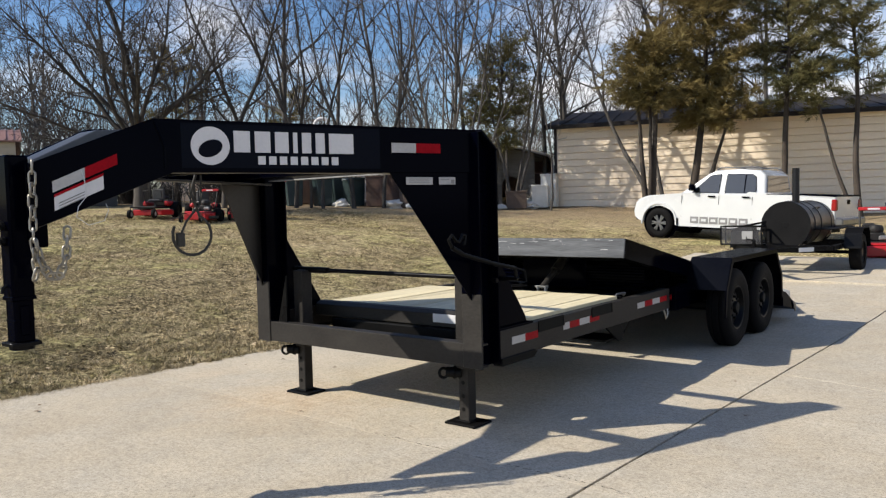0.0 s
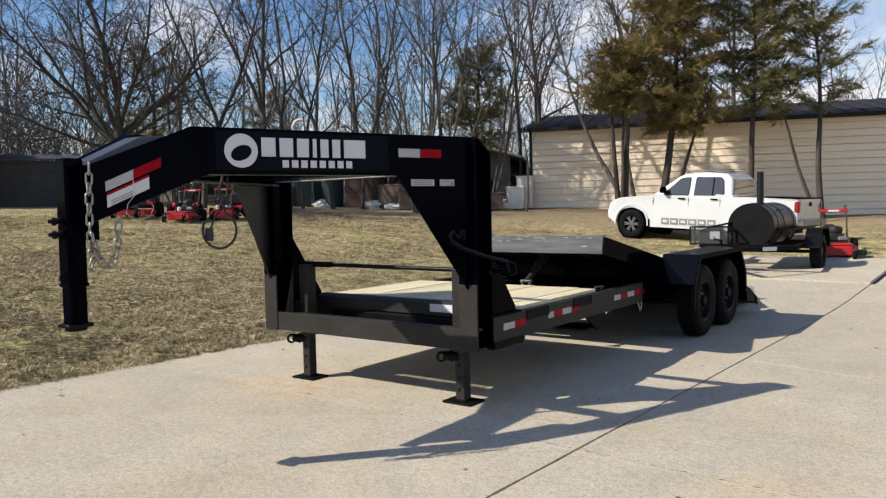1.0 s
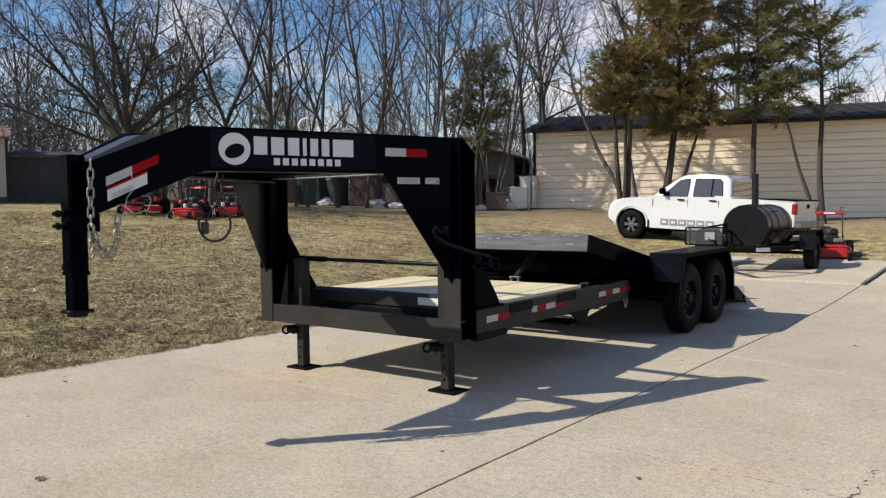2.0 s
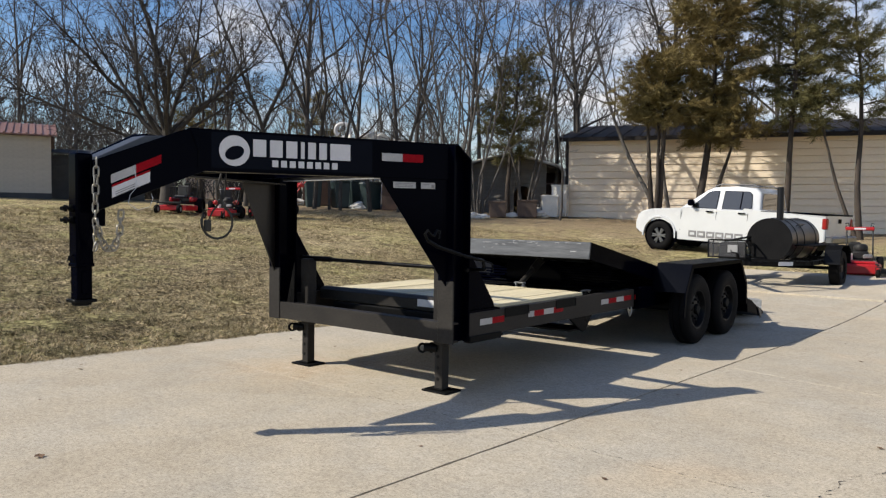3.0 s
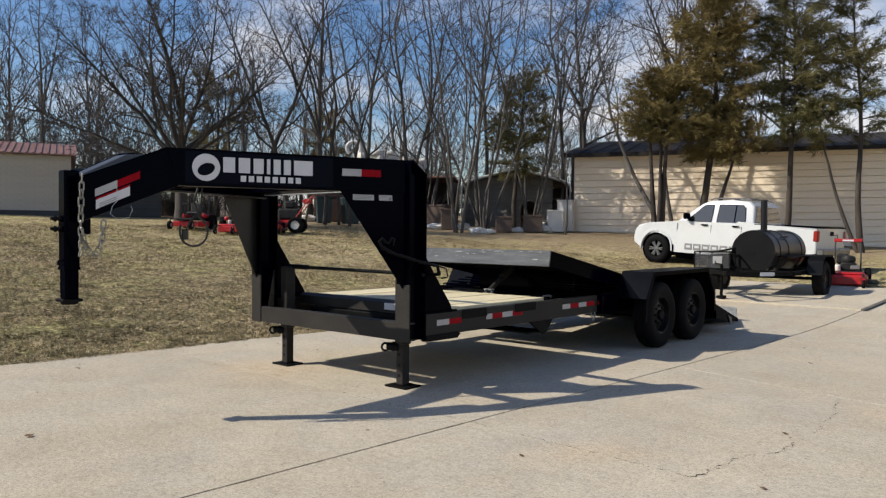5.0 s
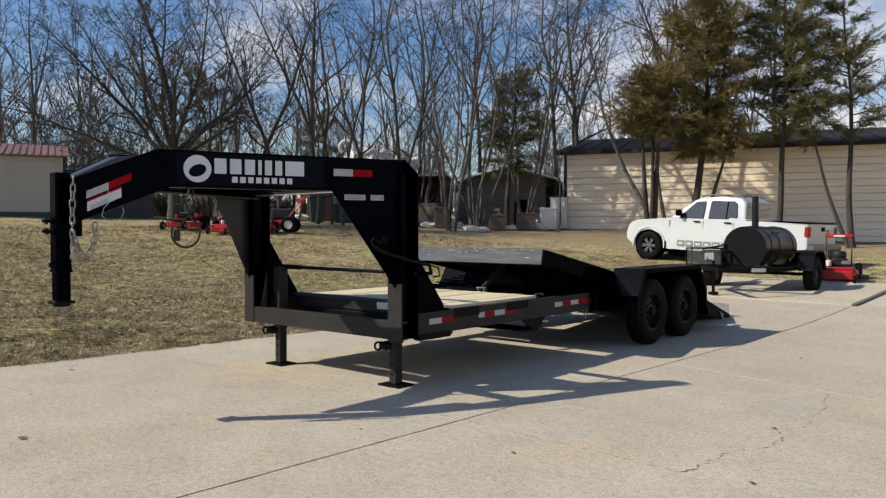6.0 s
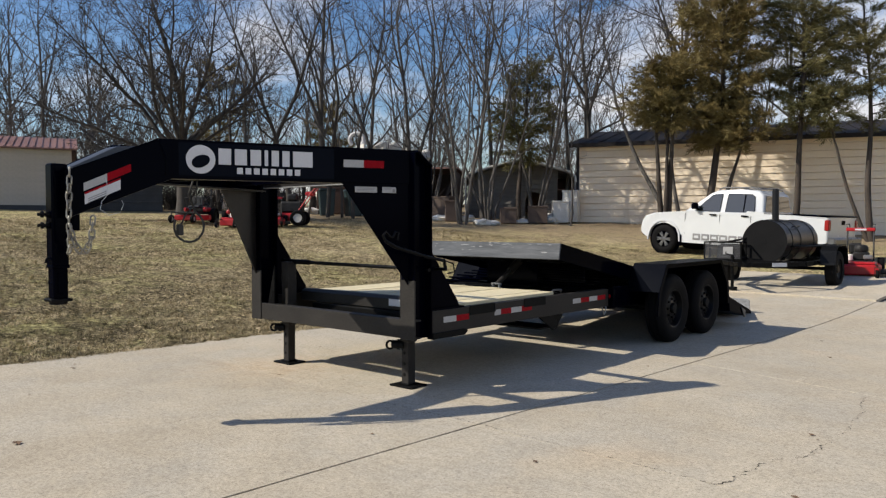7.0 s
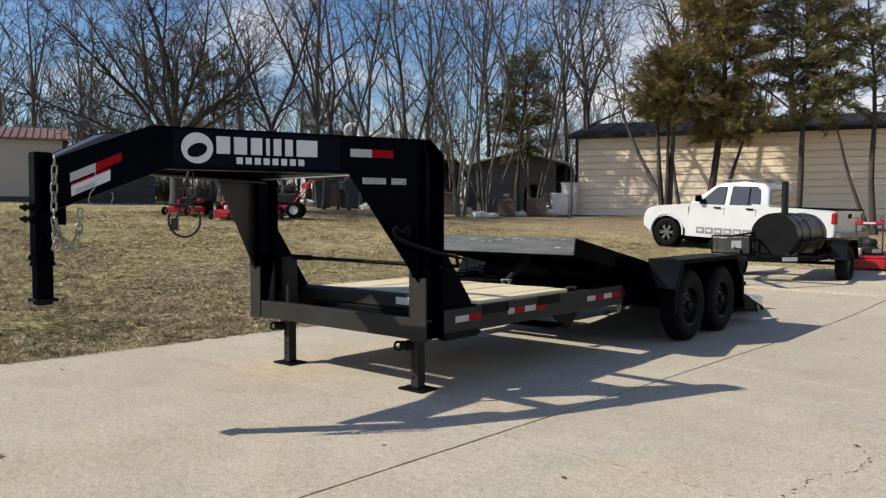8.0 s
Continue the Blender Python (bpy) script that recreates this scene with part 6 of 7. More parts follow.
def build_left_building():
    T = thing("beige_outbuilding", "beige sided outbuilding with a weathered red metal roof", "building", at=oriented(-24.35, 7.43, 68, 1.72))
    L, H, Dp = 14.0, 2.30, 6.0
    bm = B()
    box(bm, (-L, 0.012, -0.5), (0, 0.15, H))
    box(bm, (-0.15, 0.15, -0.5), (0, Dp, H))
    box(bm, (-L, Dp, -0.5), (0, Dp + 0.15, H))
    part("wall", bm, M_SIDING_GREY, T)
    lap_wall(T, -L, 0.0, 0.30, H, 0.0, 0.20, M_SIDING_GREY, 0.014)
    bm = B()
    box(bm, (-L, -0.02, -0.5), (0.0, 0.012, 0.30), 0.004)
    part("skirting", bm, M_DARKWALL, T, "dark skirting")
    bm = B()
    prism(bm, [(-0.2, H), (Dp / 2, H + 0.66), (Dp + 0.3, H), (Dp + 0.3, H + 0.05), (Dp / 2, H + 0.72), (-0.2, H + 0.05)], (-L - 0.2, 0, 0), (0, 1, 0), UP, (L + 0.4, 0, 0))
    roof = part("roof", bm, M_ROOF_RED, T, "weathered red ribbed metal roof")
    for k in range(62):
        bm = B()
        x = 0.15 - k * 0.23
        prism(bm, [(-0.2, H + 0.05), (Dp / 2, H + 0.72), (Dp / 2, H + 0.75), (-0.2, H + 0.085)], (x, 0, 0), (0, 1, 0), UP, (0.045, 0, 0))
        part("roof_rib", bm, M_ROOF_RED, roof)
    # low dark lean-to beside it
    T2 = thing("dark_leanto", "low dark sheet-metal lean-to with a pale top edge", "shed", at=oriented(-24.7, 7.6, 62, 1.72))
    bm = B()
    box(bm, (-0.4, 0.6, -0.4), (3.1, 0.75, 1.75))
    part("wall", bm, M_DARKWALL, T2, "dark ribbed wall")
    for z in (0.15, 0.45, 0.75, 1.05, 1.35, 1.6):
        bm = B()
        box(bm, (-0.4, 0.578, z), (3.1, 0.602, z + 0.05), 0.004)
        part("rib", bm, M_DARKWALL, T2)
    bm = B()
    prism(bm, [(0.4, 1.76), (3.4, 2.1), (3.4, 2.15), (0.4, 1.81)], (-0.5, 0, 0), (0, 1, 0), UP, (3.7, 0, 0))
    part("roof", bm, M_DARKWALL, T2)


def build_carport():
    x, y = -14.0, 20.85
    T = thing("carport", "grey metal carport with a curved roof edge and boarded back", "carport", at=oriented(x, y, 32, land(x, y)))
    prof = [(-2.25, 1.50), (-2.22, 1.74), (-2.06, 1.92), (-1.1, 2.19), (0.0, 2.44), (1.1, 2.19), (2.06, 1.92), (2.22, 1.74), (2.25, 1.50)]
    inn = [(p[0] * 0.985, p[1] - 0.04) for p in reversed(prof)]
    bm = B()
    prism(bm, prof + inn, (0, 0, 0), (1, 0, 0), UP, (0, 6.0, 0))
    part("roof", bm, M_SHED_GREY, T, "grey metal roof")
    for yy in (-0.02, 1.5, 3.0, 4.5, 5.98):
        bm = B()
        tube(bm, [(-2.21, yy, -0.2)] + [(p[0] * 0.985, yy, p[1] - 0.03) for p in prof] + [(2.21, yy, -0.2)], 0.032, 8)
        part("hoop", bm, M_PLASTIC_GREY, T, "galvanised square-tube hoop" if yy < 0 else "", True)
    bm = B()
    tube(bm, [(p[0], -0.05, p[1] + 0.012) for p in prof], 0.028, 8)
    part("roof_edge", bm, M_WHITE_JUNK, T, "pale curved roof edge", True)
    bm = B()
    prism(bm, [(-2.12, -0.2), (0.20, -0.2), (0.20, 0.78)] + arc((0.56, 0.78), 0.36, 180, 0, 8)[1:-1] + [(0.92, 0.78), (0.92, -0.2), (1.5, -0.2), (1.5, 2.02), (0.0, 2.36), (-2.12, 1.86)], (0, 0.40, 0), (1, 0, 0), UP, (0, 0.08, 0))
    box(bm, (-2.17, 0.3, -0.2), (-2.12, 5.9, 1.84))
    part("wall", bm, M_SHED_GREY, T, "grey boarded wall with an arched opening")
    for k in range(9):
        z = 0.06 + 0.2 * k
        for q0, q1 in (((-2.11, 0.19), (0.94, 1.5)) if z < 1.16 else ((-2.11 + 0.02 * k, 1.5),)):
            bm = B()
            prism(bm, [(0.362, z), (0.398, z + 0.0), (0.398, z + 0.185), (0.388, z + 0.185)], (q0, 0, 0), (0, 1, 0), UP, (q1 - q0, 0, 0))
            part("board", bm, M_SHED_GREY, T)
    bm = B()
    box(bm, (-2.1, 5.7, -0.2), (2.1, 5.8, 1.84))
    part("back_wall", bm, M_BROWN, T)


def clutter():
    """Stored things under and beside the carport, along the tree line."""
    rng = random.Random(5)

    def crate(name, label, cat, x, y, s, mat, rz):
        T = thing(name, label, cat, at=on_land(x, y, rz))
        bm = B()
        box(bm, (-s[0] / 2, -s[1] / 2, 0), (s[0] / 2, s[1] / 2, s[2]), 0.02)
        part("body", bm, mat, T)
        bm = B()
        box(bm, (-s[0] / 2 - 0.02, -s[1] / 2 - 0.02, s[2] - 0.06), (s[0] / 2 + 0.02, s[1] / 2 + 0.02, s[2] + 0.01), 0.01)
        part("lid", bm, mat, T)

    crate("storage_cabinet", "brown wooden cabinet stored by the carport", "cabinet", -13.15, 18.9, (0.62, 0.5, 0.60), M_BROWN, 40)
    crate("storage_cabinet", "brown wooden cabinet stored by the carport", "cabinet", -12.55, 20.0, (0.75, 0.5, 0.66), M_BROWN, 35)
    crate("chest_freezer", "dirty white chest freezer standing outdoors", "freezer", -12.15, 20.95, (0.62, 0.6, 0.85), M_WHITE_JUNK, 38)
    crate("white_cabinet", "dirty white metal cabinet standing outdoors", "cabinet", -12.05, 21.6, (0.6, 0.5, 1.25), M_WHITE_JUNK, 20)
    crate("rusty_bin", "rusty brown sheet-metal bin behind the trees", "bin", -17.0, 17.7, (1.3, 1.0, 1.15), M_RUST, 30)
    crate("rusty_bin", "rusty brown sheet-metal bin behind the trees", "bin", -15.7, 18.0, (1.0, 1.0, 0.9), M_BROWN, 20)
    for (x, y) in ((-19.6, 15.4), (-18.9, 16.2), (-19.2, 17.3), (-17.9, 16.9)):
        T = thing("waste_bin", "dark teal plastic wheeled bin among the trees", "bin", group="bins", at=on_land(x, y, rng.uniform(0, 90)))
        bm = B()
        prism(bm, [(-0.26, 0.0), (0.26, 0.0), (0.32, 1.0), (-0.32, 1.0)], (0, -0.3, 0), (1, 0, 0), UP, (0, 0.6, 0), 0.02)
        part("body", bm, M_TEAL, T)
        bm = B()
        prism(bm, [(-0.34, 1.0), (0.34, 1.0), (0.30, 1.08), (-0.30, 1.08)], (0, -0.33, 0), (1, 0, 0), UP, (0, 0.66, 0), 0.01)
        part("lid", bm, M_TEAL, T)
    for (x, y, s) in ((-18.2, 16.6, 0.35), (-17.9, 16.9, 0.25), (-14.7, 18.3, 0.3), (-12.9, 19.5, 0.22), (-16.2, 17.3, 0.4), (-20.9, 15.6, 0.35), (-12.75, 20.9, 0.42), (-12.5, 20.65, 0.36), (-12.2, 20.5, 0.3), (-20.4, 17.45, 0.5), (-15.35, 17.5, 0.3), (-13.35, 17.6, 0.3), (-13.1, 17.9, 0.24), (-17.9, 17.55, 0.3)):
        T = thing("white_bag", "crumpled dirty white sack on the ground", "sack", group="sacks", at=on_land(x, y, rng.uniform(0, 90)))
        bm = B()
        bmesh.ops.create_icosphere(bm, subdivisions=4, radius=s * 0.8)
        for v in bm.verts:
            v.co *= 1 + 0.55 * noise.noise(v.co * 4 + Vector((x, y, 0))) + 0.22 * noise.noise(v.co * 13 + Vector((x, y, 5)))
            v.co.x *= 1.35
            v.co.z = max(-0.03, v.co.z * 0.62 + s * 0.28)
        part("sack", bm, M_WHITE_JUNK, T, "", True)
    crate("chest_freezer", "dirty white chest freezer standing outdoors", "freezer", -12.75, 20.3, (0.5, 0.45, 0.6), M_WHITE_JUNK, 20)
    crate("white_cabinet", "dirty white metal cabinet standing outdoors", "cabinet", -18.35, 18.3, (0.55, 0.5, 1.45), M_WHITE_JUNK, 35)
    crate("white_cabinet", "dirty cream metal cabinet standing among bare stems", "cabinet", -17.06, 17.5, (0.45, 0.4, 0.85), M_WHITE_JUNK, 35)
    crate("storage_cabinet", "brown wooden cabinet standing among bare stems", "cabinet", -14.95, 17.7, (0.5, 0.4, 0.8), M_BROWN, 42)
    crate("rusty_bin", "rusty brown sheet-metal bin behind the trees", "bin", -20.5, 16.6, (1.4, 0.9, 1.1), M_RUST, 42)
    for x, y, rz, n in ((-21.8, 14.6, 50, 3), (-16.2, 18.6, 25, 4), (-19.7, 17.6, 38, 3)):
        T = thing("pallet_stack", "stack of weathered grey wooden pallets", "pallets", group="pallets", at=on_land(x, y, rz))
        for k in range(n):
            for yy in (-0.45, 0.0, 0.45):
                bm = B()
                box(bm, (-0.5, yy - 0.04, 0.15 * k), (0.5, yy + 0.04, 0.15 * k + 0.09))
                part("bearer", bm, M_SHED_GREY, T)
            for j in range(6):
                bm = B()
                box(bm, (-0.5 + 0.17 * j, -0.5, 0.15 * k + 0.091), (-0.38 + 0.17 * j, 0.5, 0.15 * k + 0.111))
                part("slat", bm, M_BROWN, T)
    # long low lean-to, open towards the lawn, added as dark backing
    x, y = -21.2, 18.6
    T = thing("storage_leanto", "long dark low lean-to added as backing behind the stored goods", "shed", at=oriented(x, y, 38, land(x, y)))
    bm = B()
    box(bm, (-2.6, 1.7, -0.2), (2.8, 1.78, 1.9))
    part("back_wall", bm, M_BARK_DARK, T, "dark back wall added as backing")
    bm = B()
    prism(bm, [(-0.2, 2.0), (1.9, 1.82), (1.9, 1.88), (-0.2, 2.06)], (-2.7, 0, 0), (0, 1, 0), UP, (5.6, 0, 0))
    part("roof", bm, M_SHED_GREY, T, "grey sheet roof")
    for px in (-2.55, -0.8, 1.0, 2.7):
        bm = B()
        box(bm, (px - 0.045, 0.0, -0.2), (px + 0.045, 0.09, 1.98))
        part("post", bm, M_BARK_DARK, T)
    # open-fronted red shed beside the garage
    x, y = -16.9, 18.9
    T = thing("open_shed", "low dark red open-fronted shed with leaning planks", "shed", at=oriented(x, y, 32, land(x, y)))
    bm = B()
    box(bm, (-0.9, 1.6, -0.2), (0.9, 1.68, 1.9))
    box(bm, (-0.9, 0.0, -0.2), (-0.84, 1.6, 1.85))
    box(bm, (0.84, 0.0, -0.2), (0.9, 1.6, 1.85))
    part("wall", bm, M_RUST, T, "rusty red sheet walls")
    bm = B()
    prism(bm, [(-0.15, 1.98), (1.8, 1.84), (1.8, 1.90), (-0.15, 2.05)], (-1.0, 0, 0), (0, 1, 0), UP, (2.0, 0, 0))
    part("roof", bm, M_ROOF_RED, T, "weathered red roof sheet")
    for k, (a, b) in enumerate(((-0.7, 0.3), (-0.3, 0.75), (0.1, 0.6))):
        bm = B()
        tube(bm, [(a, 0.25 + 0.1 * k, -0.05), (b, 0.7, 1.2 + 0.2 * k)], 0.045, 4)
        part("plank", bm, M_BROWN, T, "leaning grey plank" if k == 0 else "")
    # low red shed roof behind the white goods
    x, y = -12.9, 22.9
    T = thing("low_shed", "low shed with a weathered red roof beside the long building", "shed", at=oriented(x, y, 20, land(x, y)))
    bm = B()
    box(bm, (-0.9, 0.0, -0.2), (0.5, 1.0, 1.25))
    part("wall", bm, M_RUST, T)
    bm = B()
    prism(bm, [(-0.15, 1.22), (1.1, 1.72), (1.1, 1.77), (-0.15, 1.27)], (-1.0, 0, 0), (0, 1, 0), UP, (1.6, 0, 0))
    part("roof", bm, M_ROOF_RED, T, "weathered red roof sheet")
    # white sheeting over tall stacks behind the trees, with a white duct bend on one of them
    for x, y, top, w in ((-22.0, 19.6, 2.95, 0.75), (-21.2, 20.3, 3.1, 0.8), (-20.4, 21.1, 2.8, 1.2), (-22.3, 17.5, 0.95, 0.5)):
        T = thing("tarp_bundle", "crumpled white sheeting over a " + ("tall" if top > 2 else "low") + " stack behind the trees", "tarp", group="tarps", at=Matrix.Translation((x, y, land(x, y))))
        bm = B()
        bmesh.ops.create_cube(bm, size=1.0)
        bmesh.ops.subdivide_edges(bm, edges=bm.edges[:], cuts=15, use_grid_fill=True)
        for v in bm.verts:
            v.co = Vector((v.co.x * w, v.co.y * w, (v.co.z + 0.5) * top))
            v.co += Vector((1, 1, 0.9)) * (0.3 * noise.noise(v.co * 2.2 + Vector((x, 0, 0))) + 0.12 * noise.noise(v.co * 6.0 + Vector((0, y, 0))))
            v.co.z = max(-0.1, v.co.z)
        part("sheeting", bm, M_WHITE_JUNK, T, "", False)
    x, y = -22.15, 19.35
    T = thing("duct_bend", "white round duct bend on top of a covered stack", "duct", at=Matrix.Translation((x, y, land(x, y))))
    bm = B()
    tube(bm, [(0.80 * (0.33 * math.cos(q) - 0.05), 0.6 * 0.33 * math.cos(q), 3.30 + 0.30 * math.sin(q)) for q in (radians(-70 + 300 * i / 18) for i in range(19))], 0.085, 12)
    tube(bm, [(0.05, 0.03, 3.05), (0.05, 0.03, 1.2), (0.02, 0.02, 0.0)], 0.10, 12)
    part("duct", bm, M_WHITE_VINYL, T, "", True)
    # pale house front far behind the trees
    T = thing("pale_house", "pale cream house front glimpsed behind the trees", "house", at=oriented(-29.2, 16.7, 48, land(-29.3, 16.75)))
    bm = B()
    box(bm, (-0.9, 0, -0.3), (0.9, 5, 2.6))
    part("wall", bm, M_SIDING, T)
    bm = B()
    prism(bm, [(-1.2, 2.55), (0, 3.3), (1.2, 2.55)], (0, -0.3, 0), (1, 0, 0), UP, (0, 5.6, 0))
    part("roof", bm, M_ROOF_DARK, T)


build_right_building()
build_left_building()
build_carport()
clutter()

# ---- trees ----
def grow(rng, base, way, length, radius, depth, spec, out, level=0):
    """One limb as a tapered wandering bar, then its side limbs. out collects (level, points, radii)."""
    n = spec["segs"][min(level, len(spec["segs"]) - 1)]
    pts, rad = [base.copy()], [radius]
    d = way.normalized()
    wander, lift = spec["wander"][min(level, len(spec["wander"]) - 1)], spec["lift"][min(level, len(spec["lift"]) - 1)]
    p = base.copy()
    for i in range(n):
        d = (d + Vector((rng.gauss(0, wander), rng.gauss(0, wander), rng.gauss(0, wander) + lift))).normalized()
        p = p + d * (length / n)
        pts.append(p.copy())
        f = (i + 1) / n
        rad.append(max(spec["tip"], radius * (1 - f * spec["taper"])))
    out.append((level, pts, rad))
    if depth == 0:
        return
    k = spec["kids"][min(level, len(spec["kids"]) - 1)]
    start = spec["start"] if level == 0 else 0.2
    turn = rng.uniform(0, 2 * math.pi)
    for j in range(k):
        f = start + (0.99 - start) * ((j + rng.random() * 0.9) / k)
        s = min(n - 1, int(f * n))
        q = pts[s].lerp(pts[s + 1], f * n - s)
        r = rad[s] + (rad[s + 1] - rad[s]) * (f * n - s)
        axis = (pts[s + 1] - pts[s]).normalized()
        turn += 2.4 + rng.gauss(0, 0.5)
        side = Matrix.Rotation(turn, 3, axis) @ axis.orthogonal().normalized()
        ang = radians(rng.uniform(*spec["angle"]))
        w = axis * math.cos(ang) + side * math.sin(ang)
        ln = length * rng.uniform(*(spec["first"] if level == 0 and "first" in spec else spec["ratio"])) * (1.0 - 0.5 * f if level == 0 else 1.0 - 0.35 * f)
        grow(rng, q, w, ln, min(r * 0.7, radius * spec.get("thin", 0.42)), depth - 1, spec, out, level + 1)
    for j in range(spec.get("forks", 0) if level == 0 else 0):
        f = rng.uniform(0.22, 0.5)
        s = min(n - 1, int(f * n))
        q = pts[s].lerp(pts[s + 1], f * n - s)
        axis = (pts[s + 1] - pts[s]).normalized()
        side = Matrix.Rotation(rng.uniform(0, 6.28), 3, axis) @ axis.orthogonal().normalized()
        leader = dict(spec, forks=0, start=0.2, kids=(int(spec["kids"][0] * 0.6),) + tuple(spec["kids"][1:]))
        grow(rng, q, axis + side * rng.uniform(0.25, 0.5), length * (0.95 - f), rad[s] * 0.72, depth, leader, out, 0)


def bars(limbs):
    """The limbs as one list of verts and faces; thin ones run out to a point."""
    verts, faces = [], []
    for level, pts, rad in limbs:
        n = (8, 5, 3, 3, 3)[min(level, 4)]
        ref, prev, last = None, None, len(pts) - 1
        for i, p in enumerate(pts):
            if i == last and level >= 2:
                verts.append(tuple(p))
                faces += [(prev + k, prev + (k + 1) % n, prev + n) for k in range(n)]
                break
            t = (pts[min(i + 1, last)] - pts[max(i - 1, 0)]).normalized()
            if ref is None:
                ref = t.orthogonal().normalized()
            ref = (ref - t * ref.dot(t)).normalized()
            s = t.cross(ref)
            base = len(verts)
            for k in range(n):
                a = 2 * math.pi * k / n
                verts.append(tuple(p + (ref * math.cos(a) + s * math.sin(a)) * rad[i]))
            if prev is not None:
                for k in range(n):
                    faces.append((prev + k, prev + (k + 1) % n, base + (k + 1) % n, base + k))
            prev = base
    return verts, faces


BARE = dict(segs=(12, 8, 5, 3, 2), wander=(0.045, 0.085, 0.13, 0.17, 0.2), lift=(0.015, 0.055, 0.05, 0.04, 0.02), taper=0.9, tip=0.006,
            kids=(18, 9, 6, 3), start=0.26, angle=(28, 60), ratio=(0.34, 0.52), forks=1)
SLIM = dict(BARE, kids=(13, 8, 5, 3), start=0.30, angle=(26, 58), ratio=(0.28, 0.46), wander=(0.085, 0.12, 0.15, 0.18, 0.2), lift=(0.02, 0.06, 0.05, 0.04, 0.02))
LIMB = dict(BARE, segs=(11, 8, 5, 3, 2), kids=(13, 9, 5, 3), start=0.16, angle=(24, 62), ratio=(0.30, 0.50), forks=0, thin=0.4,
            wander=(0.105, 0.11, 0.14, 0.18, 0.2), lift=(0.03, 0.05, 0.05, 0.05, 0.03), tip=0.0065)


def finish_tree(T, limbs, bark):
    piece("trunk", *bars([q for q in limbs if q[0] <= 1]), bark, T, True)
    piece("crown", *bars([q for q in limbs if q[0] > 1]), M_TWIG, T)
    return T


def bare_tree(seed, height, radius, spec, stems=1, lean=0.0, at=None, label="", depth=4, bark=None):
    rng = random.Random(seed)
    T = thing("bare_tree", label, "tree", group="bare trees", at=at)
    limbs = []
    for k in range(stems):
        a = 2 * math.pi * (k + rng.random() * 0.6) / max(1, stems)
        off = Vector((math.cos(a), math.sin(a), 0)) * (radius * 1.5 if stems > 1 else 0)
        way = Vector((math.cos(a) * lean, math.sin(a) * lean, 1))
        grow(rng, off - Vector((0, 0, 0.3)), way, height * rng.uniform(0.85, 1.05), radius * rng.uniform(0.75, 1.0), depth, spec, limbs)
    return finish_tree(T, limbs, bark or M_BARK)


def spreading_tree(seed, at, label):
    """A short stout trunk that breaks into long arching limbs, the lowest nearly level."""
    rng = random.Random(seed)
    T = thing("bare_tree", label, "tree", group="bare trees", at=at)
    limbs = []
    trunk = [Vector((0, 0, -0.3)), Vector((0.03, 0.02, 0.5)), Vector((0.0, 0.04, 1.3)), Vector((0.05, 0.03, 2.0)), Vector((0.03, 0.0, 2.7))]
    limbs.append((0, trunk, [0.30, 0.23, 0.20, 0.19, 0.16]))
    # turn from the broad side, rise, length
    for turn, up, ln in ((178, 8, 6.8), (160, 22, 6.6), (200, 32, 6.8), (150, 46, 6.6), (215, 56, 6.8), (120, 68, 6.6), (260, 74, 6.8), (330, 66, 6.2), (20, 52, 5.6), (345, 38, 5.0), (60, 48, 5.4), (285, 40, 5.4), (5, 24, 4.2)):
        a, e = radians(turn + rng.uniform(-8, 8)), radians(up)
        way = Vector((math.cos(a) * math.cos(e), math.sin(a) * math.cos(e), math.sin(e)))
        root = Vector((0.03, 0, 1.75 + 0.85 * up / 74))
        # limbs leave steeply and arch out
        grow(rng, root, way + Vector((0, 0, 0.28)), ln, rng.uniform(0.065, 0.105), 4, dict(LIMB, lift=(-0.012 if up < 50 else 0.02,) + LIMB["lift"][1:]), limbs)
    # the darker bark stands in for the shade on this trunk
    return finish_tree(T, limbs, M_BARK_DARK)


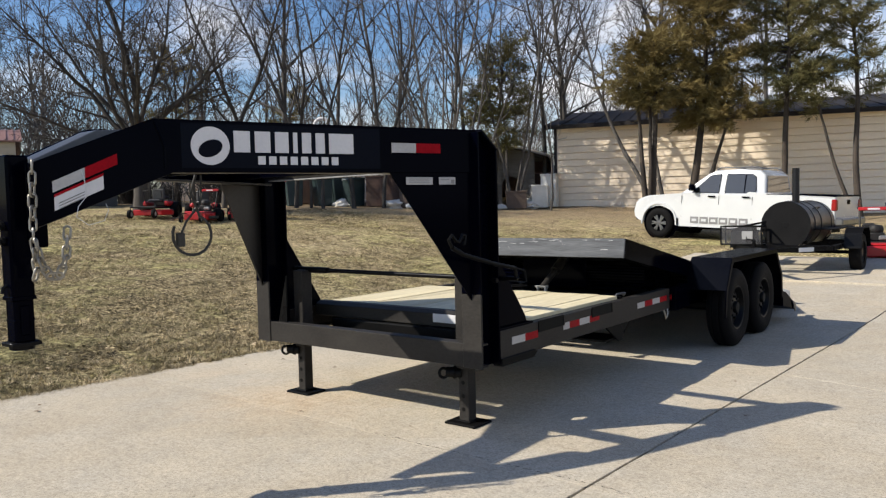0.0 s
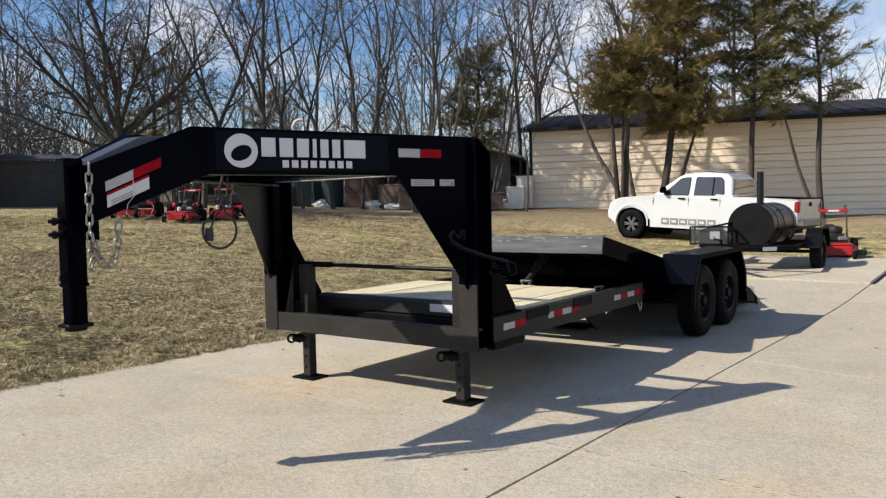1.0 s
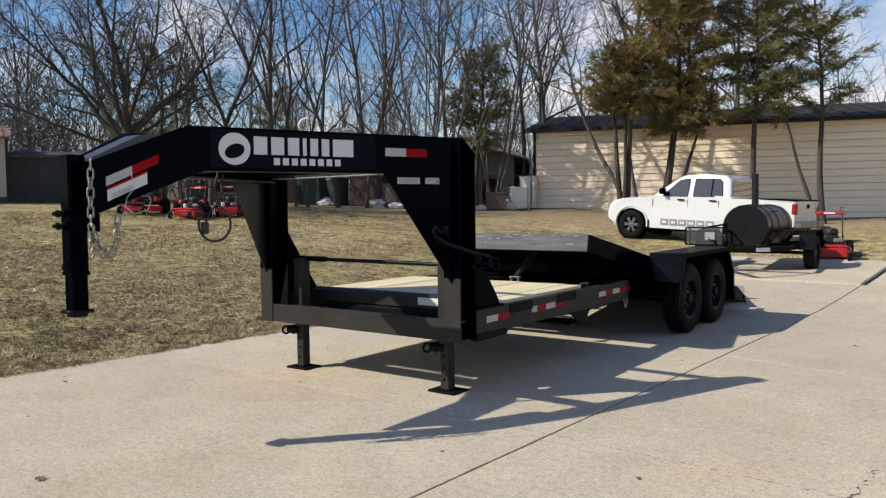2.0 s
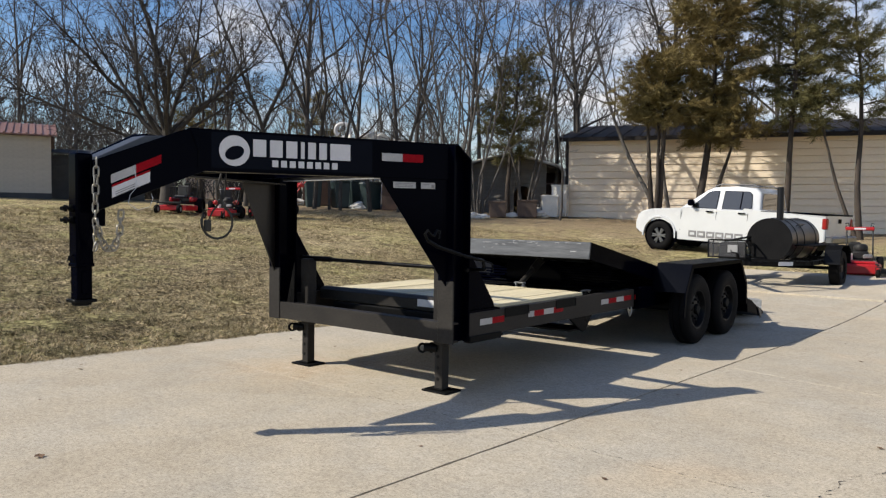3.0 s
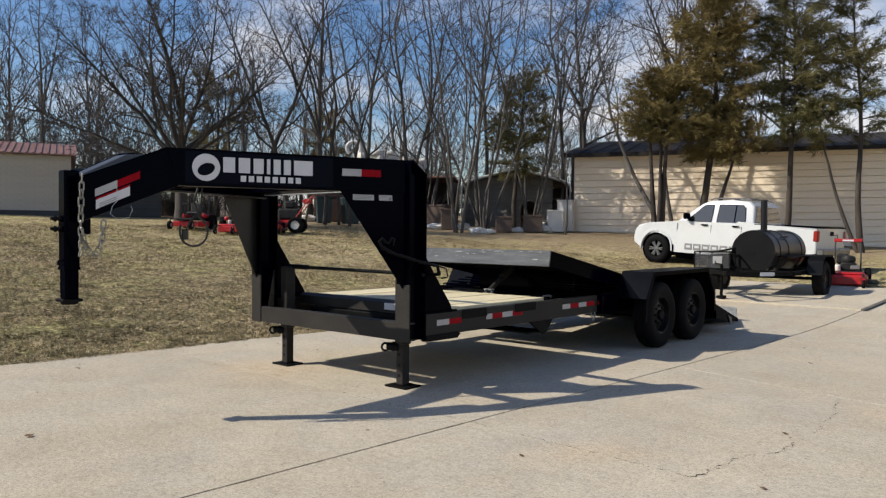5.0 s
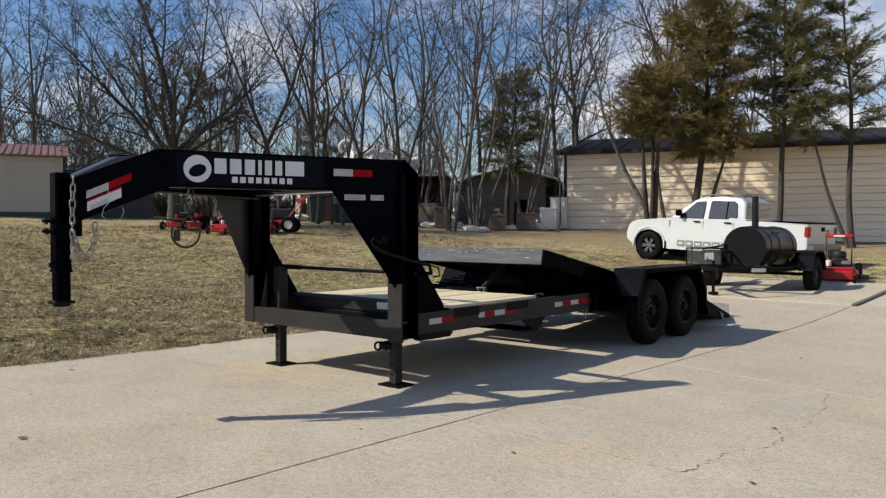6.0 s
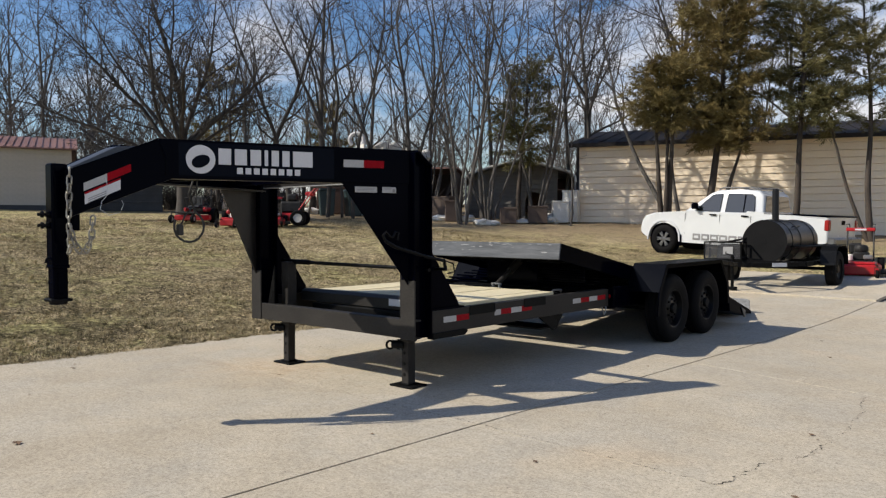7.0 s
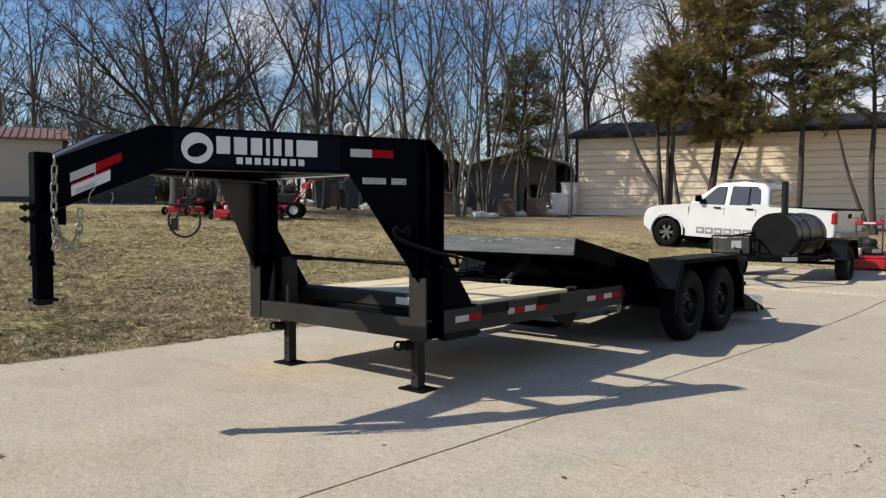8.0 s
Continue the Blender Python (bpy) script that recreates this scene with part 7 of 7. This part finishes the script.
def cedar(seed, height, crown_base, spread, stems, at, label, foliage, limbs_per_m=14, density=9, top=0.75, bare=0.0, waist=0.0, gaps=-0.3):
    """A red cedar: stems given as (lean x, lean y, radius, share of the height), limbs that reach out and droop at
    their ends, and feathery sprays of small scale leaves along them; bare: share of limbs with no foliage;
    waist: share of the crown, from below, that stays narrow;
    gaps: raises the share of open gaps between the clumps."""
    rng = random.Random(seed)
    T = thing("cedar_tree", label, "tree", group="cedars", at=at)
    limbs, shoots = [], []
    for sx, sy, r0, share in stems:
        h = height * share
        foot = 0.5 if len(stems) > 2 else 0.12
        p, d = Vector((sx * foot, sy * foot, -0.3)), Vector((sx, sy, 1)).normalized()
        pts, rad = [p.copy()], [r0]
        for i in range(14):
            d = (d + Vector((rng.gauss(0, 0.035), rng.gauss(0, 0.035), 0.05))).normalized()
            p = p + d * (h / 14)
            pts.append(p.copy())
            rad.append(r0 * (1 - 0.92 * (i + 1) / 14))
        limbs.append((0, pts, rad))
        az = rng.uniform(0, 6.28)
        for j in range(int((h - crown_base) * limbs_per_m)):
            g = (j + rng.random()) / ((h - crown_base) * limbs_per_m)
            f = (crown_base + (h - crown_base) * g) / h
            s = min(13, int(f * 14))
            q = pts[s].lerp(pts[s + 1], f * 14 - s)
            az += 2.4 + rng.gauss(0, 0.3)
            # uneven outline: some sectors and heights stand out, others fall back
            if noise.noise(Vector((math.cos(az) * 1.3 + 2.0 * seed, math.sin(az) * 1.3, g * 6.5 + 9.0))) < gaps:
                continue
            lump = 0.78 + 0.5 * noise.noise(Vector((math.cos(az) * 1.6 + seed, math.sin(az) * 1.6, g * 5.0)))
            reach = spread * (0.32 + 0.68 * min(1.0, max(0.0, g - waist) / 0.2)) * (1.0 - 0.94 * g) ** top * lump * (0.4 + 0.6 * share) * rng.uniform(0.75, 1.12) + 0.18
            e, dd = q.copy(), Vector((math.cos(az), math.sin(az), 0.15 + 0.75 * g + rng.gauss(0, 0.26)))
            bp, br = [q.copy()], [0.034 * (1 - 0.65 * g)]
            leafy = rng.random() >= bare
            for i in range(6):
                dd = (dd + Vector((rng.gauss(0, 0.10), rng.gauss(0, 0.10), rng.gauss(-0.018, 0.06)))).normalized()
                e = e + dd * reach / 6
                bp.append(e.copy())
                br.append(br[0] * (1 - 0.88 * (i + 1) / 6))
                if leafy and i >= 1:
                    # side shoots in a flat fan, longest in mid-limb
                    for _ in range(3 + density // 5):
                        side = dd.cross(UP).normalized() * rng.choice((-1, 1))
                        w = (dd * rng.uniform(0.5, 1.1) + side * rng.uniform(0.2, 1.0) + Vector((0, 0, rng.gauss(0.04, 0.42)))).normalized()
                        shoots.append((e - dd * reach / 6 * rng.random(), w, (0.16 + 0.17 * reach) * rng.uniform(0.7, 1.25)))
            limbs.append((2, bp, br))
    piece("trunk", *bars(limbs), M_BARK_RED, T, True)
    verts, faces = [], []
    for c, d, ln0 in shoots:
        p = c.copy()
        n = max(3, int(ln0 * 16))
        for k in range(n):
            # each shoot sags a little and carries fine plumes that follow it
            d = (d + Vector((rng.gauss(0, 0.07), rng.gauss(0, 0.07), -0.035 + rng.gauss(0, 0.05)))).normalized()
            p = p + d * (ln0 / n)
            for _ in range(4):
                w = (d + Vector((rng.gauss(0, 0.42), rng.gauss(0, 0.42), rng.gauss(0.04, 0.34)))).normalized()
                side = Matrix.Rotation(rng.uniform(0, 6.28), 3, w) @ w.orthogonal().normalized()
                ln, wd = rng.uniform(0.08, 0.22), rng.uniform(0.007, 0.0145)
                o = p + Vector((rng.gauss(0, 0.03), rng.gauss(0, 0.03), rng.gauss(0, 0.025)))
                b = len(verts)
                verts += [tuple(o - side * wd), tuple(o + side * wd), tuple(o + w * ln)]
                faces.append((b, b + 1, b + 2))
    piece("crown", verts, faces, foliage, T)
    return T


def plant():
    bl = "tall bare winter tree with grey bark and fine twigs"
    A = bare_tree(11, 13.0, 0.16, BARE, at=on_land(-22.2, 17.6), label=bl)
    Bq = bare_tree(12, 13.5, 0.115, dict(SLIM, kids=(12, 7, 5, 3)), at=on_land(-18.8, 19.2), label=bl)
    CLUMP = dict(SLIM, kids=(9, 5, 4, 2), forks=0)
    C = bare_tree(13, 12.0, 0.066, CLUMP, stems=5, lean=0.13, at=on_land(-13.8, 17.0), label="clump of slim bare stems rising from one base")
    bare_tree(14, 12.0, 0.066, CLUMP, stems=5, lean=0.14, at=on_land(-12.95, 20.5), label="clump of slim bare stems rising from one base")
    spreading_tree(15, on_land(-20.55, 9.65, 58), "broad spreading bare tree with long low limbs")
    G = bare_tree(16, 12.0, 0.14, dict(BARE, kids=(14, 8, 5, 3)), at=on_land(-34.5, 6.5), label=bl)
    spots = [(A, -13.1, 24.2, 200, 0.95), (Bq, -20.0, 22.1, 130, 1.0), (Bq, -21.4, 19.6, 220, 1.02), (Bq, -16.5, 22.0, 310, 1.0), (Bq, -30.1, 18.7, 90, 0.95),
             (G, -33.9, 10.1, 10, 1.0), (G, -39.5, 15.0, 220, 1.0), (Bq, -12.9, 22.6, 30, 0.95), (C, -13.7, 18.4, 100, 0.92), (Bq, -15.3, 20.0, 200, 0.9), (G, -36, 4.5, 60, 1.0),
             (A, -10.0, 27.5, 20, 1.05), (G, -6.5, 30.5, 120, 1.1), (Bq, -8.2, 29, 250, 1.1)]
    for src, x, y, rz, sc in spots:
        o = copy_thing(src, on_land(x, y, rz))
        o.scale = (sc, sc, sc)
    for seed, deg, ht, x, y in ((17, 21, 11.0, -7.62, 21.06), (18, 13, 11.5, -7.5, 21.6)):
        bare_tree(seed, ht, 0.095, dict(SLIM, kids=(13, 7, 5, 3), start=0.42, forks=0, lift=(0.0,) + SLIM["lift"][1:]),
                  at=on_land(x, y) @ Matrix.Rotation(radians(deg), 4, Vector((0.43, -0.9, 0))), label="slim bare tree leaning away from the cedars")
    thin = dict(SLIM, kids=(9, 5, 3), segs=(8, 5, 3, 1), tip=0.007, forks=0)
    D1 = bare_tree(51, 10.5, 0.13, thin, at=on_land(-19.5, 13.5), label="dark slim bare trunk at the lawn's far edge", depth=3, bark=M_BARK_DARK)
    for x, y, rz, sc in ((-18.6, 14.6, 80, 0.9), (-17.8, 15.2, 200, 0.75), (-17.2, 16.2, 300, 0.95), (-20.3, 12.7, 150, 1.1), (-18.2, 15.0, 20, 0.6), (-21.0, 12.0, 250, 0.8), (-16.4, 16.9, 120, 0.8)):
        o = copy_thing(D1, on_land(x, y, rz))
        o.scale = (sc, sc, 0.8 + 0.2 * sc)
    D2 = bare_tree(52, 8.0, 0.06, dict(thin, kids=(7, 4, 3)), at=on_land(-17.8, 18.05), label="slender pale bare stem among other stems", depth=3)
    for x, y, rz, sc in ((-17.6, 18.3, 40, 0.9), (-17.4, 18.45, 130, 1.1), (-17.15, 18.67, 220, 0.8), (-16.9, 18.9, 300, 1.0), (-18.3, 17.6, 10, 0.8), (-19.4, 16.8, 90, 0.9), (-20.6, 15.2, 200, 1.0), (-15.9, 17.5, 260, 0.9), (-15.2, 18.3, 20, 0.8), (-11.3, 20.3, 170, 0.8)):
        o = copy_thing(D2, on_land(x, y, rz))
        o.scale = (sc, sc, sc)
    # woods beyond
    rng = random.Random(3)
    far = dict(BARE, kids=(14, 7, 5), tip=0.012, segs=(7, 5, 3, 1), forks=0)
    P = bare_tree(41, 13.0, 0.15, far, at=on_land(-44.0, 30.0), label=bl, depth=3)
    Q = bare_tree(42, 13.0, 0.13, dict(far, angle=(18, 46), ratio=(0.28, 0.46)), at=on_land(-34.0, 38.0), label=bl, depth=3)
    for k in range(72):
        a = radians(rng.uniform(-8, 88))
        d = rng.uniform(44, 85)
        x, y = 4.3 - math.sin(a) * d, -4.4 + math.cos(a) * d
        if x > -8 and y < 38:
            continue
        src = (P, Q, Q)[k % 3]
        o = copy_thing(src, on_land(x, y, rng.uniform(0, 360)))
        s = rng.uniform(0.72, 1.05)
        o.scale = (s, s, s)
    # brush and saplings at the edge of the woods
    shrub = bare_tree(31, 4.6, 0.03, dict(SLIM, kids=(8, 4, 2), start=0.1, angle=(20, 60), ratio=(0.3, 0.55), tip=0.011, segs=(4, 3, 2, 1), forks=0), stems=4, lean=0.35, at=on_land(-24.0, 19.0), label="leafless grey brush at the edge of the woods", depth=3)
    for k in range(126):
        a = radians(rng.uniform(12, 82) if k < 90 else rng.uniform(56, 86))
        d = rng.uniform(38, 62) if k < 90 else rng.uniform(35, 48)
        x, y = 4.3 - math.sin(a) * d, -4.4 + math.cos(a) * d
        if x > -12.5 or (abs(x + 31) < 4 and abs(y - 19) < 5):
            continue
        o = copy_thing(shrub, on_land(x, y, rng.uniform(0, 360)))
        s = rng.uniform(0.9, 1.8)
        o.scale = (s, s, s)
    cl = "rust-green red cedar with a shaggy crown"
    cedar(21, 6.1, 3.8, 1.45, [(-0.12, -0.02, 0.12, 1.0), (0.0, 0.06, 0.11, 0.92), (0.12, 0.04, 0.13, 1.0), (0.03, -0.09, 0.10, 0.88)], on_land(-7.60, 20.53), cl + " on several stems", M_CEDAR, 12, 12, 0.42)
    cedar(22, 9.5, 3.2, 2.7, [(0.0, 0.02, 0.16, 1.0), (0.46, 0.12, 0.125, 0.46)], on_land(-6.54, 21.54), cl + " on a forked trunk", M_CEDAR, 29, 17, 0.55, 0.04, 0.20, -0.25)
    cedar(23, 9.7, 3.95, 1.92, [(0.0, 0.0, 0.12, 1.0)], on_land(-3.85, 22.25), "dark green cedar with a bare lower trunk", M_CEDAR_GREEN, 26, 13, 0.38, 0.14, 0.0, -0.2)
    cedar(24, 9.4, 3.9, 1.3, [(-0.13, -0.02, 0.11, 1.0), (-0.42, -0.10, 0.08, 0.62)], on_land(-1.57, 22.64), "dark green cedar with a forked bare trunk", M_CEDAR_GREEN, 18, 10, 0.42, 0.22, 0.0, -0.05)
    cedar(25, 6.1, 2.4, 1.85, [(0.0, 0.0, 0.12, 1.0)], on_land(-13.7, 20.35), "rust-green cedar standing among bare stems", M_CEDAR_GREEN, 19, 14, 0.27, 0.1, 0.0, -0.18)
    cedar(26, 5.5, 1.0, 1.9, [(0.0, 0.0, 0.12, 1.0)], on_land(-26.4, 21.2), cl, M_CEDAR, 8, 10, 0.5)
    cedar(27, 6.6, 1.5, 2.0, [(0.0, 0.0, 0.12, 1.0)], on_land(-25.5, 14.2), cl, M_CEDAR, 8, 10, 0.45, 0.2)


def undergrowth():
    """Low leafless scrub in uneven clumps along the foot of the woods."""
    rng = random.Random(77)
    verts, faces = [], []
    for _ in range(1300):
        a = radians(rng.uniform(30, 65))
        near = a > radians(43)
        d = rng.uniform(34.3, 36.6) if near else rng.uniform(41, 47)
        if math.sin(a * 61) + 0.6 * math.sin(a * 143 + 1) < -0.3:
            continue
        x, y = 4.3 - math.sin(a) * d, -4.4 + math.cos(a) * d
        base = Vector((x, y, land(x, y) - 0.05))
        tall = rng.uniform(0.5, 1.9)
        for _ in range(16):
            lean = Vector((rng.gauss(0, 0.35), rng.gauss(0, 0.35), 1)).normalized()
            ln = tall * rng.uniform(0.5, 1.0)
            o = base + Vector((rng.gauss(0, 0.12), rng.gauss(0, 0.12), 0))
            if rng.random() < 0.55:
                o = o + lean * tall * rng.uniform(0.2, 0.6)
                lean = (lean + Vector((rng.gauss(0, 0.7), rng.gauss(0, 0.7), 0.1))).normalized()
                ln *= 0.55
            side = Matrix.Rotation(rng.uniform(0, 6.28), 3, lean) @ lean.orthogonal().normalized()
            w = rng.uniform(0.010, 0.024)
            b = len(verts)
            verts += [tuple(o - side * w), tuple(o + side * w), tuple(o + lean * ln)]
            faces.append((b, b + 1, b + 2))
    ob = piece("undergrowth", verts, faces, M_TWIG)
    tagged(ob, "low brown leafless scrub along the foot of the woods", "scrub", kind="stuff")


plant()
undergrowth()


def grass():
    """Short dry tufts on the lawn, thickest and longest near the paving."""
    rng = np.random.default_rng(4)
    n, per = 78000, 8
    d = rng.random(n) ** 1.8 * 15.0 - 0.05
    y = rng.uniform(-6.0, 15.0, n)
    edge = (PAD_O.x + PAD_LEFT * PAD_U.x) + 0.042 * (y - PAD_O.y)
    x = edge - d
    clump = np.array([noise.noise(Vector((a * 6.0, b * 6.0, 0))) + 0.7 * noise.noise(Vector((a * 1.3, b * 1.3, 5))) for a, b in zip(x, y)])
    keep = clump > -0.34
    x, y, d = x[keep], y[keep], d[keep]
    n = len(x)
    z = np.array([land(a, b) for a, b in zip(x, y)]) - 0.012
    size = rng.uniform(0.6, 1.3, n) * (1 + 0.03 * d)
    x, y, z, size = (np.repeat(q, per) for q in (x, y, z, size))
    m = len(x)
    x = x + rng.normal(0, 0.017, m)
    y = y + rng.normal(0, 0.017, m)
    az, ln, wd, tilt = rng.uniform(0, 2 * np.pi, m), rng.uniform(0.02, 0.062, m) * size, rng.uniform(0.0019, 0.0042, m) * size, rng.uniform(0.8, 1.52, m)
    dx, dy = np.cos(az), np.sin(az)
    v = np.empty((m, 3, 3))
    v[:, 0] = np.stack([x - dy * wd, y + dx * wd, z], 1)
    v[:, 1] = np.stack([x + dy * wd, y - dx * wd, z], 1)
    v[:, 2] = np.stack([x + dx * ln * np.sin(tilt), y + dy * ln * np.sin(tilt), z + 0.012 + ln * np.cos(tilt)], 1)
    ob = piece("grass", v.reshape(-1, 3).tolist(), np.arange(3 * m).reshape(-1, 3).tolist(), M_BLADE)
    tagged(ob, "short dry straw-coloured grass blades", "grass", kind="stuff")


grass()


def fallen_leaves():
    """Single dead leaves lying on the concrete."""
    rng = random.Random(8)
    bm = B()
    rim = [(0.05 * math.cos(q) * (1 + 0.35 * math.cos(5 * q)), 0.04 * math.sin(q) * (1 + 0.3 * math.cos(4 * q))) for q in (2 * math.pi * i / 20 for i in range(20))]
    top = bm.verts.new((0, 0, 0.006))
    ring = [bm.verts.new((a, b, 0.004 + 0.016 * abs(math.sin(3 * i)))) for i, (a, b) in enumerate(rim)]
    for i in range(20):
        bm.faces.new((top, ring[i], ring[(i + 1) % 20]))
    first = part("dead_leaf", bm, M_LEAF)
    tagged(first, "curled brown dead leaf lying on the concrete", "leaf", group="fallen leaves")
    first.matrix_world = Matrix.Translation((-0.92, -2.56, 0.002)) @ Matrix.Scale(0.6, 4)
    for k in range(30):
        if k < 16:
            x, y = rng.uniform(-3.4, -0.4), rng.uniform(-2.6, 2.6)
        else:
            x, y = rng.uniform(0.5, 3.4), rng.uniform(-2.2, 6.5)
        s = rng.uniform(0.12, 0.42)
        o = copy_thing(first, Matrix.Translation((x, y, land(x, y) + 0.002)) @ Matrix.Rotation(rng.uniform(0, 6.28), 4, "Z"))
        o.scale = (s, s, s)
    # paler ones caught in the grass
    me = first.data.copy()
    me.materials[0] = M_LEAF_PALE
    pale = new("dead_leaf", me)
    tagged(pale, "curled pale dead leaf caught in the short grass", "leaf", group="fallen leaves")
    pale.matrix_world = Matrix.Translation((-4.35, -1.2, land(-4.35, -1.2) + 0.03)) @ Matrix.Scale(0.4, 4)
    for k in range(70):
        x, y = -3.75 - 6.5 * rng.random() ** 1.7, rng.uniform(-4.2, 7.5)
        s = rng.uniform(0.18, 0.6)
        o = copy_thing(pale, Matrix.Translation((x, y, land(x, y) + 0.028)) @ Matrix.Rotation(rng.uniform(0, 6.28), 4, "Z") @ Matrix.Rotation(rng.uniform(-0.5, 0.5), 4, "X"))
        o.scale = (s, s, s)


fallen_leaves()
